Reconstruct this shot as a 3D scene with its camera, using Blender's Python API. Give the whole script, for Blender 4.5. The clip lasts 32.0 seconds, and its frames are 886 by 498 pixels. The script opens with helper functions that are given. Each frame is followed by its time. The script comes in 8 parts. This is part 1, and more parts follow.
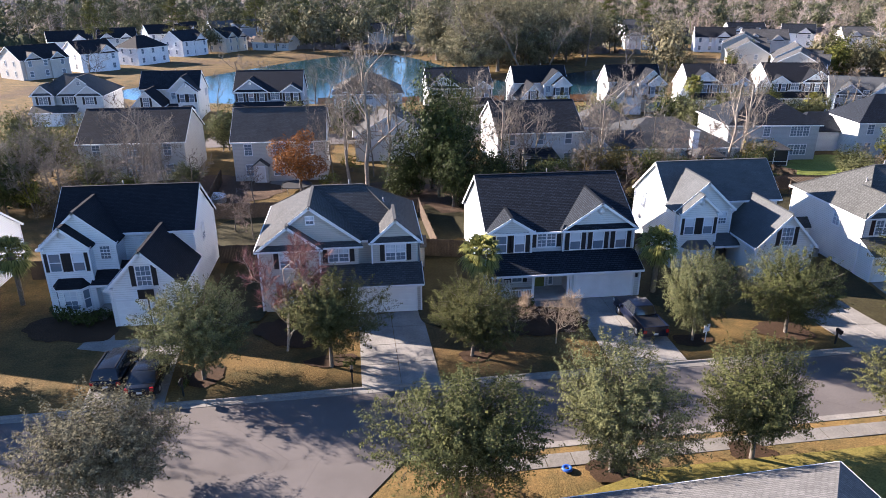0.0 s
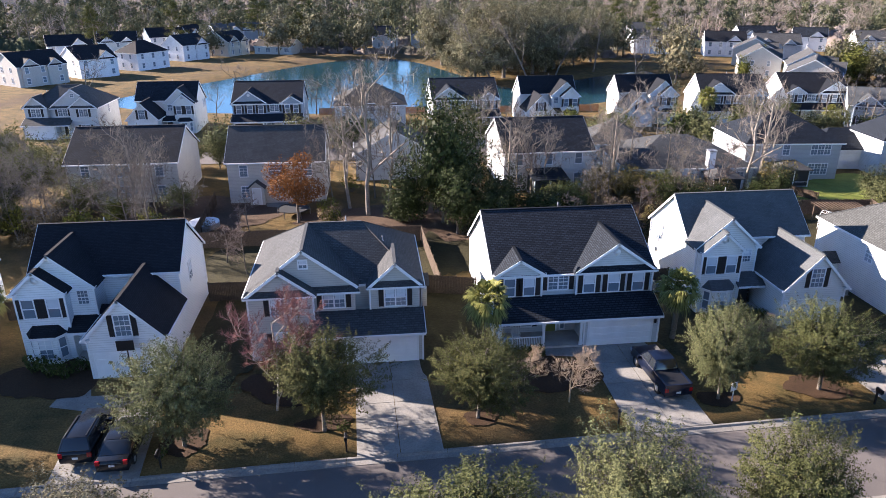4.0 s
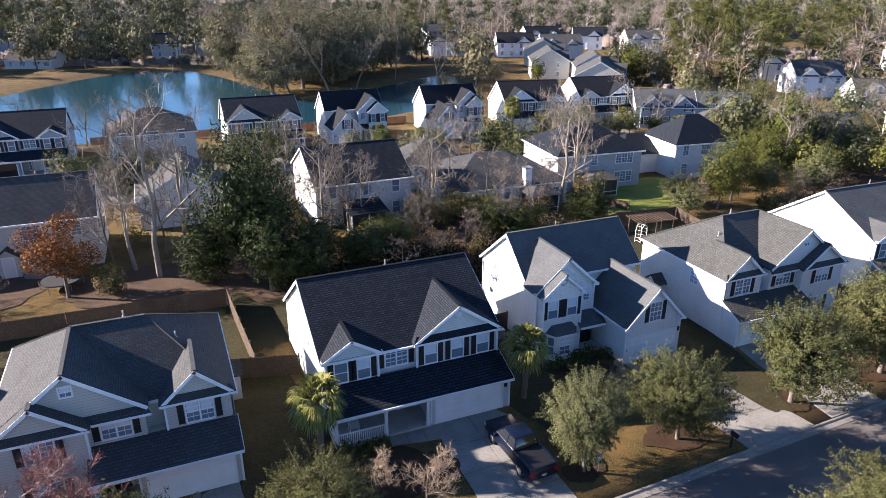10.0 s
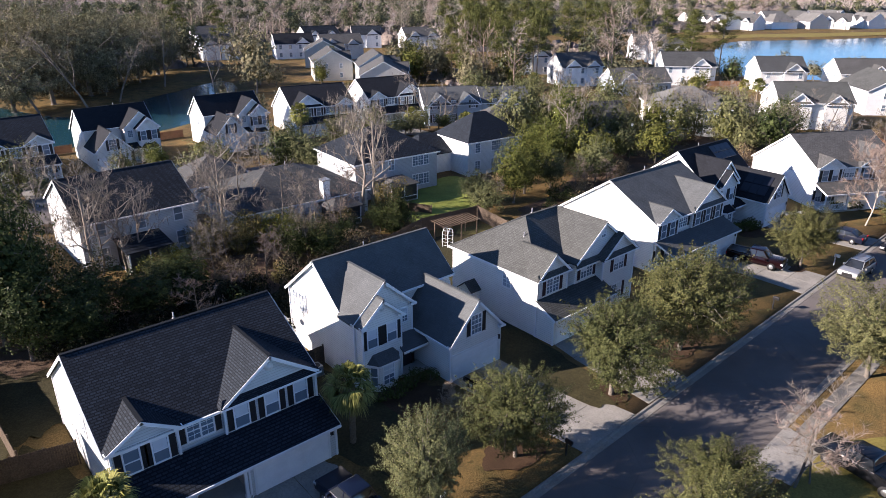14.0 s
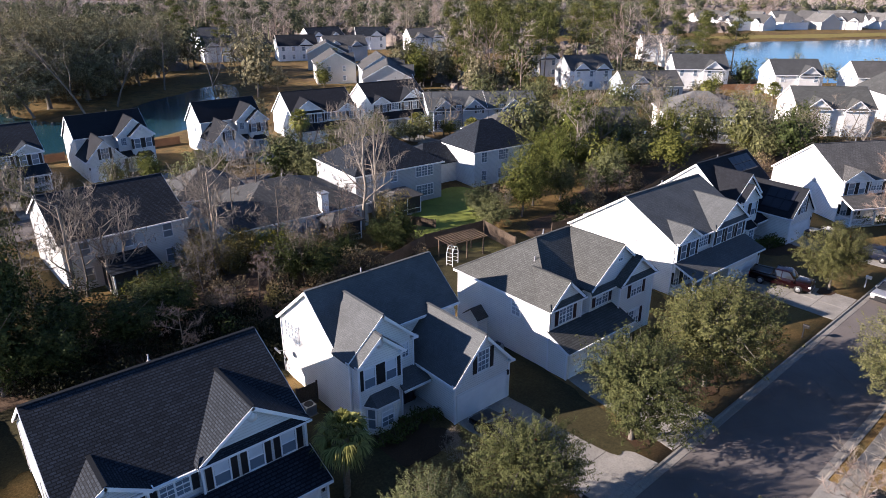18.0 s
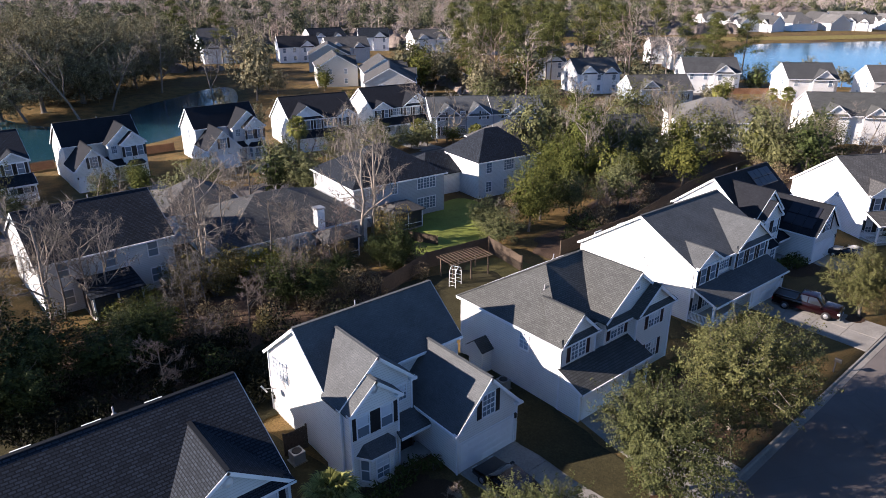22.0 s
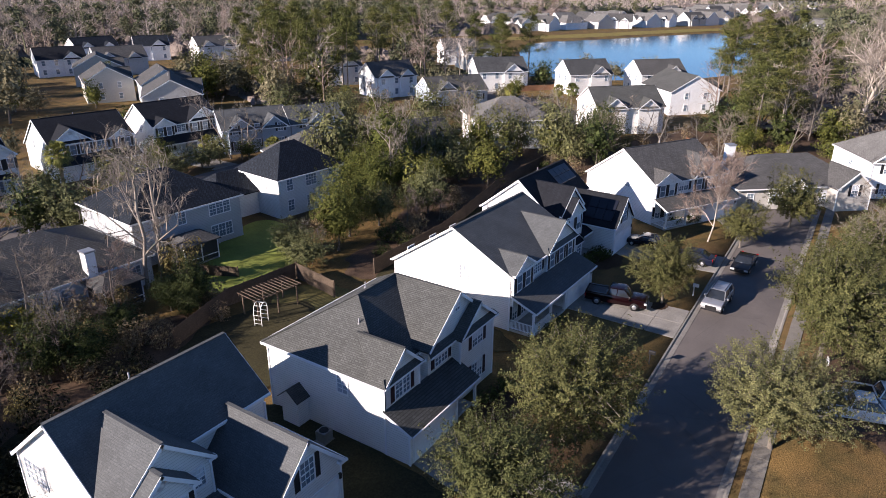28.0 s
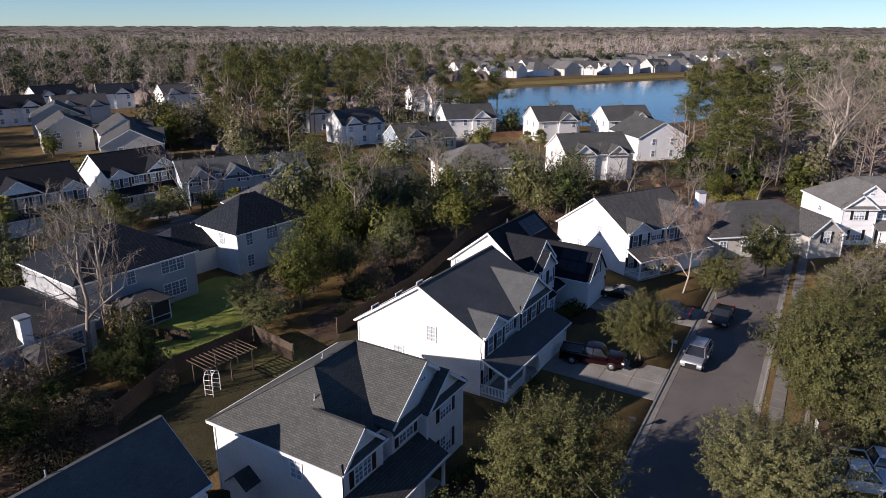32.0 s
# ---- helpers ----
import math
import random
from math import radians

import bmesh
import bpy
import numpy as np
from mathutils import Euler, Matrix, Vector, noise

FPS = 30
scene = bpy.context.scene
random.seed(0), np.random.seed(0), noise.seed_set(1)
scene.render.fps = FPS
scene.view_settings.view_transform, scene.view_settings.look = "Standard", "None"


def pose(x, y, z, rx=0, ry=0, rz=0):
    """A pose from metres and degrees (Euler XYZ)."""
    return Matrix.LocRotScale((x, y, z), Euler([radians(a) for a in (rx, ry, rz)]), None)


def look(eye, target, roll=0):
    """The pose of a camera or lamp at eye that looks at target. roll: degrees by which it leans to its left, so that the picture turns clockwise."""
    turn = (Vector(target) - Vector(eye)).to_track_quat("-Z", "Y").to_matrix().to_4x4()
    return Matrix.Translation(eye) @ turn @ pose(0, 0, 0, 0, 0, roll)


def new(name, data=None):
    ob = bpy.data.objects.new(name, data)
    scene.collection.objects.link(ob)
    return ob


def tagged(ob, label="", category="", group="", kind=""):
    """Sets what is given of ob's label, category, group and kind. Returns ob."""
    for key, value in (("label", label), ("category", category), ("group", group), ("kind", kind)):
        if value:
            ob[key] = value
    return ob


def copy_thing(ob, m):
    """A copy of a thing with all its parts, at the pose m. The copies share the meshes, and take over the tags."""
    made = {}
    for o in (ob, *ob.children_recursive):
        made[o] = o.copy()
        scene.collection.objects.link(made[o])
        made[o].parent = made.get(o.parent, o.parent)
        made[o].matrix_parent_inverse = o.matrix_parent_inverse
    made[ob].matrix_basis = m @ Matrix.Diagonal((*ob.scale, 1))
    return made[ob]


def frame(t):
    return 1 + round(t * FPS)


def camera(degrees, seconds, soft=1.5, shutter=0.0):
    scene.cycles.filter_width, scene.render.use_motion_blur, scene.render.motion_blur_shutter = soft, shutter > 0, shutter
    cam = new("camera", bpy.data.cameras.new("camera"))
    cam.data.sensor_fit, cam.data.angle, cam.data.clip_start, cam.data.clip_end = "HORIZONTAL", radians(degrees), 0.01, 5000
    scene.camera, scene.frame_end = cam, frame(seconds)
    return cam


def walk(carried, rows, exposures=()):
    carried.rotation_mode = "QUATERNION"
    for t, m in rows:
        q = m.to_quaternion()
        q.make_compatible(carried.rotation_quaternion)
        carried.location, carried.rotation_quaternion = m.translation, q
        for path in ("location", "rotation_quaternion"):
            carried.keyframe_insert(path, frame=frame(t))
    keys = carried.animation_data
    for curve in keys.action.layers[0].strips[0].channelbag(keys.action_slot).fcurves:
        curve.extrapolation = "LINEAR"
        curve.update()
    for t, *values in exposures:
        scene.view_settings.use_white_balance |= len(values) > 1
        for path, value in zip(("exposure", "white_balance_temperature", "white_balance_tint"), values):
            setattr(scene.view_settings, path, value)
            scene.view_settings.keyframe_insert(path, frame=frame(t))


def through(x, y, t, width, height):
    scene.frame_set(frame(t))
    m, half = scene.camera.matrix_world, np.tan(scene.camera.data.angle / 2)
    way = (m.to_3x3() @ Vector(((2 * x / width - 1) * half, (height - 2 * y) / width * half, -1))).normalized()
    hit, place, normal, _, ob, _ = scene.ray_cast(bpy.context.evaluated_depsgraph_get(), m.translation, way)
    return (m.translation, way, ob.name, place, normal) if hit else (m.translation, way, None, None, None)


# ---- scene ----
cam = camera(66.57, 32.0, 0.5)
PATH = [
    (0, look((-6.50, -7.53, 24.39), (-2.18, 29.40, 9.66), -0.08)),
    (0.5, look((-6.43, -7.21, 24.49), (-2.12, 29.72, 9.75), -0.05)),
    (1, look((-6.36, -6.79, 24.61), (-2.10, 30.13, 9.81), -0.10)),
    (1.5, look((-6.28, -6.24, 24.78), (-2.06, 30.66, 9.93), -0.07)),
    (2, look((-6.19, -5.59, 24.97), (-1.98, 31.30, 10.10), -0.08)),
    (2.5, look((-6.08, -4.86, 25.16), (-1.91, 32.04, 10.30), -0.05)),
    (3, look((-6.00, -4.08, 25.40), (-1.93, 32.82, 10.52), -0.25)),
    (3.5, look((-5.91, -3.37, 25.72), (-1.85, 33.56, 10.88), -0.14)),
    (5.5, look((-5.69, -0.15, 27.39), (-1.67, 36.77, 12.54), -0.03)),
    (6, look((-5.53, 0.59, 27.59), (-1.58, 37.55, 12.81), -0.01)),
    (6.5, look((-5.26, 1.23, 27.75), (-0.99, 38.14, 12.92), -0.07)),
    (7, look((-5.01, 1.87, 27.86), (0.39, 38.62, 13.01), -0.02)),
    (7.5, look((-4.81, 2.53, 27.93), (2.14, 39.00, 13.04), -0.09)),
    (8, look((-4.66, 3.22, 27.99), (3.81, 39.36, 13.08), -0.00)),
    (8.5, look((-4.51, 3.99, 28.00), (5.43, 39.76, 13.10), -0.08)),
    (9, look((-4.35, 4.80, 27.97), (7.02, 40.12, 13.04), -0.09)),
    (9.5, look((-4.26, 5.50, 28.00), (8.68, 40.28, 13.07), 0.01)),
    (10, look((-4.21, 6.20, 28.04), (10.20, 40.39, 13.08), 0.09)),
    (10.5, look((-4.10, 6.94, 28.06), (11.77, 40.48, 13.11), -0.02)),
    (11, look((-3.84, 7.60, 28.06), (13.38, 40.45, 13.09), -0.01)),
    (11.5, look((-3.50, 8.12, 28.07), (15.20, 40.15, 13.09), 0.02)),
    (12, look((-3.21, 8.55, 28.14), (17.35, 39.40, 13.14), -0.01)),
    (12.5, look((-2.99, 8.93, 28.25), (19.35, 38.51, 13.21), 0.03)),
    (13, look((-2.74, 9.32, 28.33), (20.79, 37.93, 13.24), 0.11)),
    (13.5, look((-2.48, 9.82, 28.38), (21.69, 37.91, 13.31), 0.05)),
    (14, look((-2.16, 10.35, 28.40), (22.03, 38.43, 13.34), 0.03)),
    (14.5, look((-1.85, 10.85, 28.38), (22.32, 38.94, 13.32), 0.03)),
    (16.5, look((-0.48, 12.55, 28.42), (23.59, 40.72, 13.35), 0.02)),
    (17, look((-0.01, 13.00, 28.51), (24.01, 41.22, 13.45), -0.02)),
    (17.5, look((0.47, 13.44, 28.61), (24.44, 41.69, 13.53), -0.02)),
    (18, look((0.94, 13.85, 28.70), (24.89, 42.12, 13.62), -0.04)),
    (18.5, look((1.39, 14.25, 28.78), (25.30, 42.54, 13.68), -0.02)),
    (19, look((1.83, 14.67, 28.85), (25.75, 42.94, 13.74), -0.05)),
    (19.5, look((2.27, 15.12, 28.93), (26.12, 43.44, 13.80), 0.00)),
    (20, look((2.70, 15.59, 29.01), (26.52, 43.93, 13.86), 0.01)),
    (20.5, look((3.10, 16.05, 29.06), (26.91, 44.40, 13.92), -0.02)),
    (21, look((3.44, 16.50, 29.08), (27.23, 44.86, 13.93), -0.02)),
    (21.5, look((3.75, 16.93, 29.06), (27.53, 45.30, 13.92), -0.00)),
    (22, look((4.07, 17.37, 29.04), (27.85, 45.76, 13.93), 0.03)),
    (22.5, look((4.43, 17.81, 29.03), (28.36, 46.09, 13.94), 0.05)),
    (23, look((4.78, 18.21, 29.01), (28.98, 46.27, 13.96), 0.05)),
    (23.5, look((5.11, 18.52, 29.02), (29.61, 46.33, 13.98), 0.06)),
    (24, look((5.46, 18.79, 29.01), (30.60, 46.03, 13.99), 0.02)),
    (24.5, look((5.94, 19.04, 29.02), (31.86, 45.56, 14.02), -0.01)),
    (25, look((6.40, 19.25, 29.00), (33.20, 44.87, 14.00), -0.01)),
    (25.5, look((6.82, 19.42, 28.95), (34.37, 44.24, 13.94), 0.00)),
    (27.5, look((8.28, 20.30, 28.79), (38.69, 41.56, 13.85), 0.06)),
    (28, look((8.68, 20.46, 28.83), (39.61, 40.96, 13.89), 0.08)),
    (28.5, look((9.00, 20.54, 28.83), (40.28, 40.49, 13.88), 0.06)),
    (29, look((9.30, 20.60, 28.83), (40.87, 40.18, 13.99), 0.06)),
    (29.5, look((9.57, 20.68, 28.81), (41.49, 40.07, 14.48), -0.00)),
    (30, look((9.87, 20.79, 28.78), (42.16, 40.27, 15.44), -0.00)),
    (30.5, look((10.26, 20.95, 28.76), (42.77, 40.58, 16.20), -0.01)),
    (31, look((10.75, 21.20, 28.76), (43.28, 40.82, 16.27), -0.08)),
    (31.5, look((11.32, 21.53, 28.82), (43.83, 41.17, 16.28), 0.01)),
    (32, look((11.99, 21.92, 28.95), (44.52, 41.51, 16.39), 0.10)),
]
walk(cam, PATH, [(0, 2.1, 6350, 21), (6, 2.08, 6350, 21), (9, 1.97, 6350, 21), (13, 1.63, 6350, 21), (19, 1.47, 6350, 21), (25, 1.34, 6350, 21), (28, 1.17, 6350, 22), (30, 0.87, 6300, 21), (31, 0.59, 6300, 21), (32, 0.53, 6300, 21)])

# ---------------------------------------------------------------- light
SUN_AZ, SUN_EL = radians(-29), radians(22)          # heading of the shadows from +x, height of the sun
world = bpy.data.worlds.new("sky")
scene.world = world
world.use_nodes = True
wn = world.node_tree
sky = wn.nodes.new("ShaderNodeTexSky")
sky.sky_type = "NISHITA"
sky.sun_disc = False
sky.sun_elevation = SUN_EL
to_sun = Vector((-math.cos(SUN_AZ) * math.cos(SUN_EL), -math.sin(SUN_AZ) * math.cos(SUN_EL), math.sin(SUN_EL)))
sky.sun_rotation = math.atan2(to_sun.x, to_sun.y)
sky.altitude = 3000
sky.air_density, sky.dust_density, sky.ozone_density = 1.0, 0.1, 2.0
bg = wn.nodes["Background"]
bg.inputs["Strength"].default_value = 0.068
cool = wn.nodes.new("ShaderNodeMixRGB")
cool.blend_type = "MULTIPLY"
cool.inputs[0].default_value = 1.0
cool.inputs[2].default_value = (0.73, 0.93, 1.07, 1)
wn.links.new(sky.outputs[0], cool.inputs[1])
wn.links.new(cool.outputs[0], bg.inputs["Color"])
sun = new("sun", bpy.data.lights.new("sun", "SUN"))
sun.data.energy, sun.data.angle, sun.data.color = 5.0, radians(0.6), (1.0, 0.895, 0.755)
sun.matrix_world = to_sun.to_track_quat("Z", "Y").to_matrix().to_4x4()


# ---------------------------------------------------------------- materials
class Mat:
    """A small builder for node materials."""

    def __init__(self, name, color=(0.5, 0.5, 0.5), rough=0.8, metal=0.0, spec=0.4):
        self.m = bpy.data.materials.new(name)
        self.m.use_nodes = True
        self.t = self.m.node_tree
        self.b = self.t.nodes["Principled BSDF"]
        self.set("Base Color", (*color, 1))
        self.set("Roughness", rough)
        self.set("Metallic", metal)
        self.set("Specular IOR Level", spec)

    def set(self, key, value):
        self.b.inputs[key].default_value = value

    def node(self, kind, **props):
        n = self.t.nodes.new(kind)
        for k, v in props.items():
            if k in n.inputs:
                n.inputs[k].default_value = v
        return n

    def link(self, a, b):
        self.t.links.new(a, b)

    def position(self):
        return self.node("ShaderNodeNewGeometry").outputs["Position"]

    def noise(self, scale, detail=3.0, vec=None, rough=0.55):
        n = self.node("ShaderNodeTexNoise", Scale=scale, Detail=detail, Roughness=rough)
        self.link(vec or self.position(), n.inputs["Vector"])
        return n.outputs["Fac"]

    def ramp(self, fac, stops):
        n = self.node("ShaderNodeValToRGB")
        e = n.color_ramp.elements
        while len(e) < len(stops):
            e.new(0.5)
        for s, (p, c) in zip(e, stops):
            s.position, s.color = p, (*c, 1)
        self.link(fac, n.inputs["Fac"])
        return n.outputs["Color"]

    def math(self, op, a, b=0.0, c=0.0):
        n = self.node("ShaderNodeMath")
        n.operation = op
        for i, v in enumerate((a, b, c)):
            if isinstance(v, (int, float)):
                n.inputs[i].default_value = v
            else:
                self.link(v, n.inputs[i])
        return n.outputs[0]

    def mix(self, fac, a, b, mode="MIX"):
        n = self.node("ShaderNodeMixRGB")
        n.blend_type = mode
        for i, v in enumerate((fac, a, b)):
            if isinstance(v, (int, float)):
                n.inputs[i].default_value = v
            elif isinstance(v, tuple):
                n.inputs[i].default_value = (*v, 1)
            else:
                self.link(v, n.inputs[i])
        return n.outputs[0]

    def color(self, out):
        self.link(out, self.b.inputs["Base Color"])
        return self

    def bump(self, height, strength=0.4, distance=0.02):
        n = self.node("ShaderNodeBump", Strength=strength, Distance=distance)
        self.link(height, n.inputs["Height"])
        self.link(n.outputs[0], self.b.inputs["Normal"])
        return self

    def vary(self, color, amount=0.2, scale=1.5, fine=14.0):
        """Stains at a large scale and grain at a fine one."""
        a = self.noise(scale, 4)
        b = self.noise(fine, 3)
        lo = tuple(c * (1 - amount) for c in color)
        hi = tuple(min(1, c * (1 + amount)) for c in color)
        one = self.ramp(a, [(0.3, lo), (0.7, hi)])
        two = self.ramp(b, [(0.3, (1 - amount * 0.6,) * 3), (0.7, (1 + amount * 0.3,) * 3)])
        return self.mix(1.0, one, two, "MULTIPLY")


def siding(name, color):
    """Horizontal lap boards, 18 cm to the weather."""
    m = Mat(name, color, 0.55, spec=0.3)
    sep = m.node("ShaderNodeSeparateXYZ")
    m.link(m.position(), sep.inputs[0])
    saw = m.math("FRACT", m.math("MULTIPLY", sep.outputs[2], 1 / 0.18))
    # shadow line under each lap, painted as a darker band of the wall colour
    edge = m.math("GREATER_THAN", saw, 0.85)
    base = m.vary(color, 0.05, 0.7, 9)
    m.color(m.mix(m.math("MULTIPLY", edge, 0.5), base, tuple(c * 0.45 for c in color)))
    m.bump(saw, 0.5, 0.02)
    return m.m


def shingles(name, color, k=0.5):
    """Architectural asphalt shingles laid in courses along each slope."""
    m = Mat(name, color, 0.8, spec=0.12)
    geo = m.node("ShaderNodeNewGeometry")
    p, n = m.node("ShaderNodeSeparateXYZ"), m.node("ShaderNodeSeparateXYZ")
    m.link(geo.outputs["Position"], p.inputs[0])
    m.link(geo.outputs["True Normal"], n.inputs[0])
    side = m.math("GREATER_THAN", m.math("ABSOLUTE", n.outputs[0]), m.math("ABSOLUTE", n.outputs[1]))
    u = m.math("ADD", m.math("MULTIPLY", p.outputs[1], side), m.math("MULTIPLY", p.outputs[0], m.math("SUBTRACT", 1.0, side)))
    v = m.math("MULTIPLY", p.outputs[2], 1.75)
    vec = m.node("ShaderNodeCombineXYZ")
    m.link(u, vec.inputs[0])
    m.link(v, vec.inputs[1])
    brick = m.node("ShaderNodeTexBrick", Scale=1.0, **{"Mortar Size": 0.014 + 0.016 * k, "Brick Width": 0.34, "Row Height": 0.15, "Bias": 0.0})
    brick.inputs["Color1"].default_value = (*[c * (1 - 0.3 * k) for c in color], 1)
    brick.inputs["Color2"].default_value = (*[c * (1 + 0.34 * k) for c in color], 1)
    brick.inputs["Mortar"].default_value = (*[c * (1 - 0.68 * k) for c in color], 1)
    m.link(vec.outputs[0], brick.inputs["Vector"])
    blotch = m.ramp(m.noise(0.45, 6, rough=0.7), [(0.3, (0.82,) * 3), (0.7, (1.15,) * 3)])
    grain = m.ramp(m.noise(16, 4, rough=0.75), [(0.3, (0.66,) * 3), (0.7, (1.34,) * 3)])
    m.color(m.mix(1.0, m.mix(1.0, brick.outputs["Color"], blotch, "MULTIPLY"), grain, "MULTIPLY"))
    m.bump(brick.outputs["Fac"], -0.3, 0.015)
    return m.m


def plain(name, color, rough=0.6, metal=0.0, amount=0.12, scale=1.2, fine=12.0, spec=0.4, bump=0.0):
    m = Mat(name, color, rough, metal, spec)
    m.color(m.vary(color, amount, scale, fine))
    if bump:
        m.bump(m.noise(fine, 4), bump, 0.03)
    return m.m


def foliage(name, dark, light, rough=0.8, through=0.1):
    """Leaves: each one its own tone, the crown in larger drifts, some light passing through."""
    m = Mat(name, light, rough, spec=0.08)
    geo = m.node("ShaderNodeNewGeometry")
    obj = m.node("ShaderNodeObjectInfo")
    leaf = m.ramp(geo.outputs["Random Per Island"], [(0.0, dark), (0.55, tuple((a + b) / 2 for a, b in zip(dark, light))), (1.0, light)])
    drift = m.ramp(m.noise(0.55, 3), [(0.3, (0.78, 0.8, 0.72)), (0.7, (1.18, 1.14, 1.05))])
    tone = m.ramp(obj.outputs["Random"], [(0.0, (0.86, 0.9, 0.86)), (1.0, (1.14, 1.08, 1.0))])
    col = m.mix(1.0, m.mix(1.0, leaf, drift, "MULTIPLY"), tone, "MULTIPLY")
    m.color(col)
    tr = m.node("ShaderNodeBsdfTranslucent")
    m.link(col, tr.inputs["Color"])
    mx = m.node("ShaderNodeMixShader", Fac=through)
    out = m.t.nodes["Material Output"]
    m.link(m.b.outputs[0], mx.inputs[1])
    m.link(tr.outputs[0], mx.inputs[2])
    m.link(mx.outputs[0], out.inputs["Surface"])
    return m.m


SIDE = {
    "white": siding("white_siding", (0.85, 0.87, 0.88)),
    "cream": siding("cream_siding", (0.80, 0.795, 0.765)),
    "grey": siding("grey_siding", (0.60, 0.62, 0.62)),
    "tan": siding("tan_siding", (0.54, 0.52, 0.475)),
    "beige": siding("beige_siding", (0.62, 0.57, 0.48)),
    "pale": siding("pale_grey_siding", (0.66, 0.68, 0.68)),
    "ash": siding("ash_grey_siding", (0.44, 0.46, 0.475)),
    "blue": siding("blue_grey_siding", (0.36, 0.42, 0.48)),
}
ROOF = {
    "charcoal": shingles("charcoal_shingle", (0.023, 0.029, 0.039), 0.9),
    "black": shingles("black_shingle", (0.017, 0.019, 0.024)),
    "navy": shingles("blue_black_shingle", (0.090, 0.096, 0.099), 0.25),
    "dusk": shingles("dark_blue_grey_shingle", (0.066, 0.069, 0.071), 0.5),
    "slate": shingles("dark_slate_shingle", (0.080, 0.083, 0.080)),
    "grey": shingles("weathered_grey_shingle", (0.085, 0.085, 0.084)),
    "pale": shingles("pale_grey_shingle", (0.150, 0.148, 0.142)),
    "brown": shingles("brown_grey_shingle", (0.070, 0.065, 0.058)),
}
M_TRIM = plain("white_trim", (0.82, 0.83, 0.84), 0.5, amount=0.04)
M_SHUT = plain("black_shutter", (0.018, 0.019, 0.022), 0.5, amount=0.15)
M_SHUTRED = plain("dark_red_shutter", (0.034, 0.013, 0.016), 0.5, amount=0.15)
M_GARAGE = plain("white_garage_door", (0.88, 0.89, 0.90), 0.5, amount=0.05)
M_GLASS = Mat("window_glass", (0.17, 0.22, 0.27), 0.06, spec=0.8).m
M_SOLAR = Mat("solar_cell", (0.008, 0.010, 0.018), 0.3, spec=0.35).m
# window glass with the reflected sky painted in as a pale base colour
M_SKYGLASS = Mat("sky_painted_window_glass", (0.40, 0.44, 0.48), 0.12, spec=0.6).m
M_DARKGLASS = Mat("dark_glass", (0.02, 0.024, 0.03), 0.06, spec=0.8).m
M_BLIND = plain("white_blind", (0.66, 0.70, 0.74), 0.4, amount=0.06, spec=0.6)
M_SCREEN = plain("insect_screen", (0.03, 0.032, 0.035), 0.7, amount=0.1)
M_DOORG = plain("olive_door", (0.16, 0.17, 0.04), 0.5, amount=0.1)
M_DOORW = plain("white_door", (0.72, 0.72, 0.70), 0.5, amount=0.05)
M_METAL = plain("grey_metal", (0.35, 0.36, 0.37), 0.45, 0.6)
M_PVC = plain("vent_pipe_paint", (0.26, 0.26, 0.27), 0.6)
M_BLACK = plain("black_metal", (0.02, 0.02, 0.022), 0.4, 0.2)
M_BRICKSTEP = plain("concrete_step", (0.40, 0.38, 0.35), 0.9, amount=0.15, bump=0.2)


def ground_material():
    m = Mat("dormant_grass", (0.2, 0.14, 0.06), 0.95, spec=0.15)
    big = m.noise(0.05, 4)
    mid = m.noise(0.45, 5)
    fine = m.noise(7.0, 4, rough=0.7)
    straw = m.ramp(fine, [(0.25, (0.068, 0.042, 0.015)), (0.5, (0.150, 0.096, 0.035)), (0.8, (0.255, 0.170, 0.068))])
    olive = m.ramp(fine, [(0.25, (0.036, 0.029, 0.011)), (0.75, (0.112, 0.088, 0.034))])
    soil = m.ramp(fine, [(0.25, (0.045, 0.029, 0.017)), (0.75, (0.125, 0.083, 0.045))])
    grass = m.mix(m.ramp(mid, [(0.42, (0, 0, 0)), (0.66, (1, 1, 1))]), straw, olive)
    m.color(m.mix(m.ramp(big, [(0.50, (0, 0, 0)), (0.68, (1, 1, 1))]), grass, soil))
    m.bump(m.noise(11, 5), 0.9, 0.08)
    return m.m


def strip_material(name, a, b, c, bump=0.5, fine=16):
    m = Mat(name, b, 0.93, spec=0.2)
    f = m.noise(fine, 4, rough=0.7)
    g = m.noise(0.5, 4)
    base = m.ramp(f, [(0.25, a), (0.5, b), (0.8, c)])
    m.color(m.mix(1.0, base, m.ramp(g, [(0.3, (0.8,) * 3), (0.7, (1.18,) * 3)]), "MULTIPLY"))
    m.bump(f, bump, 0.04)
    return m.m


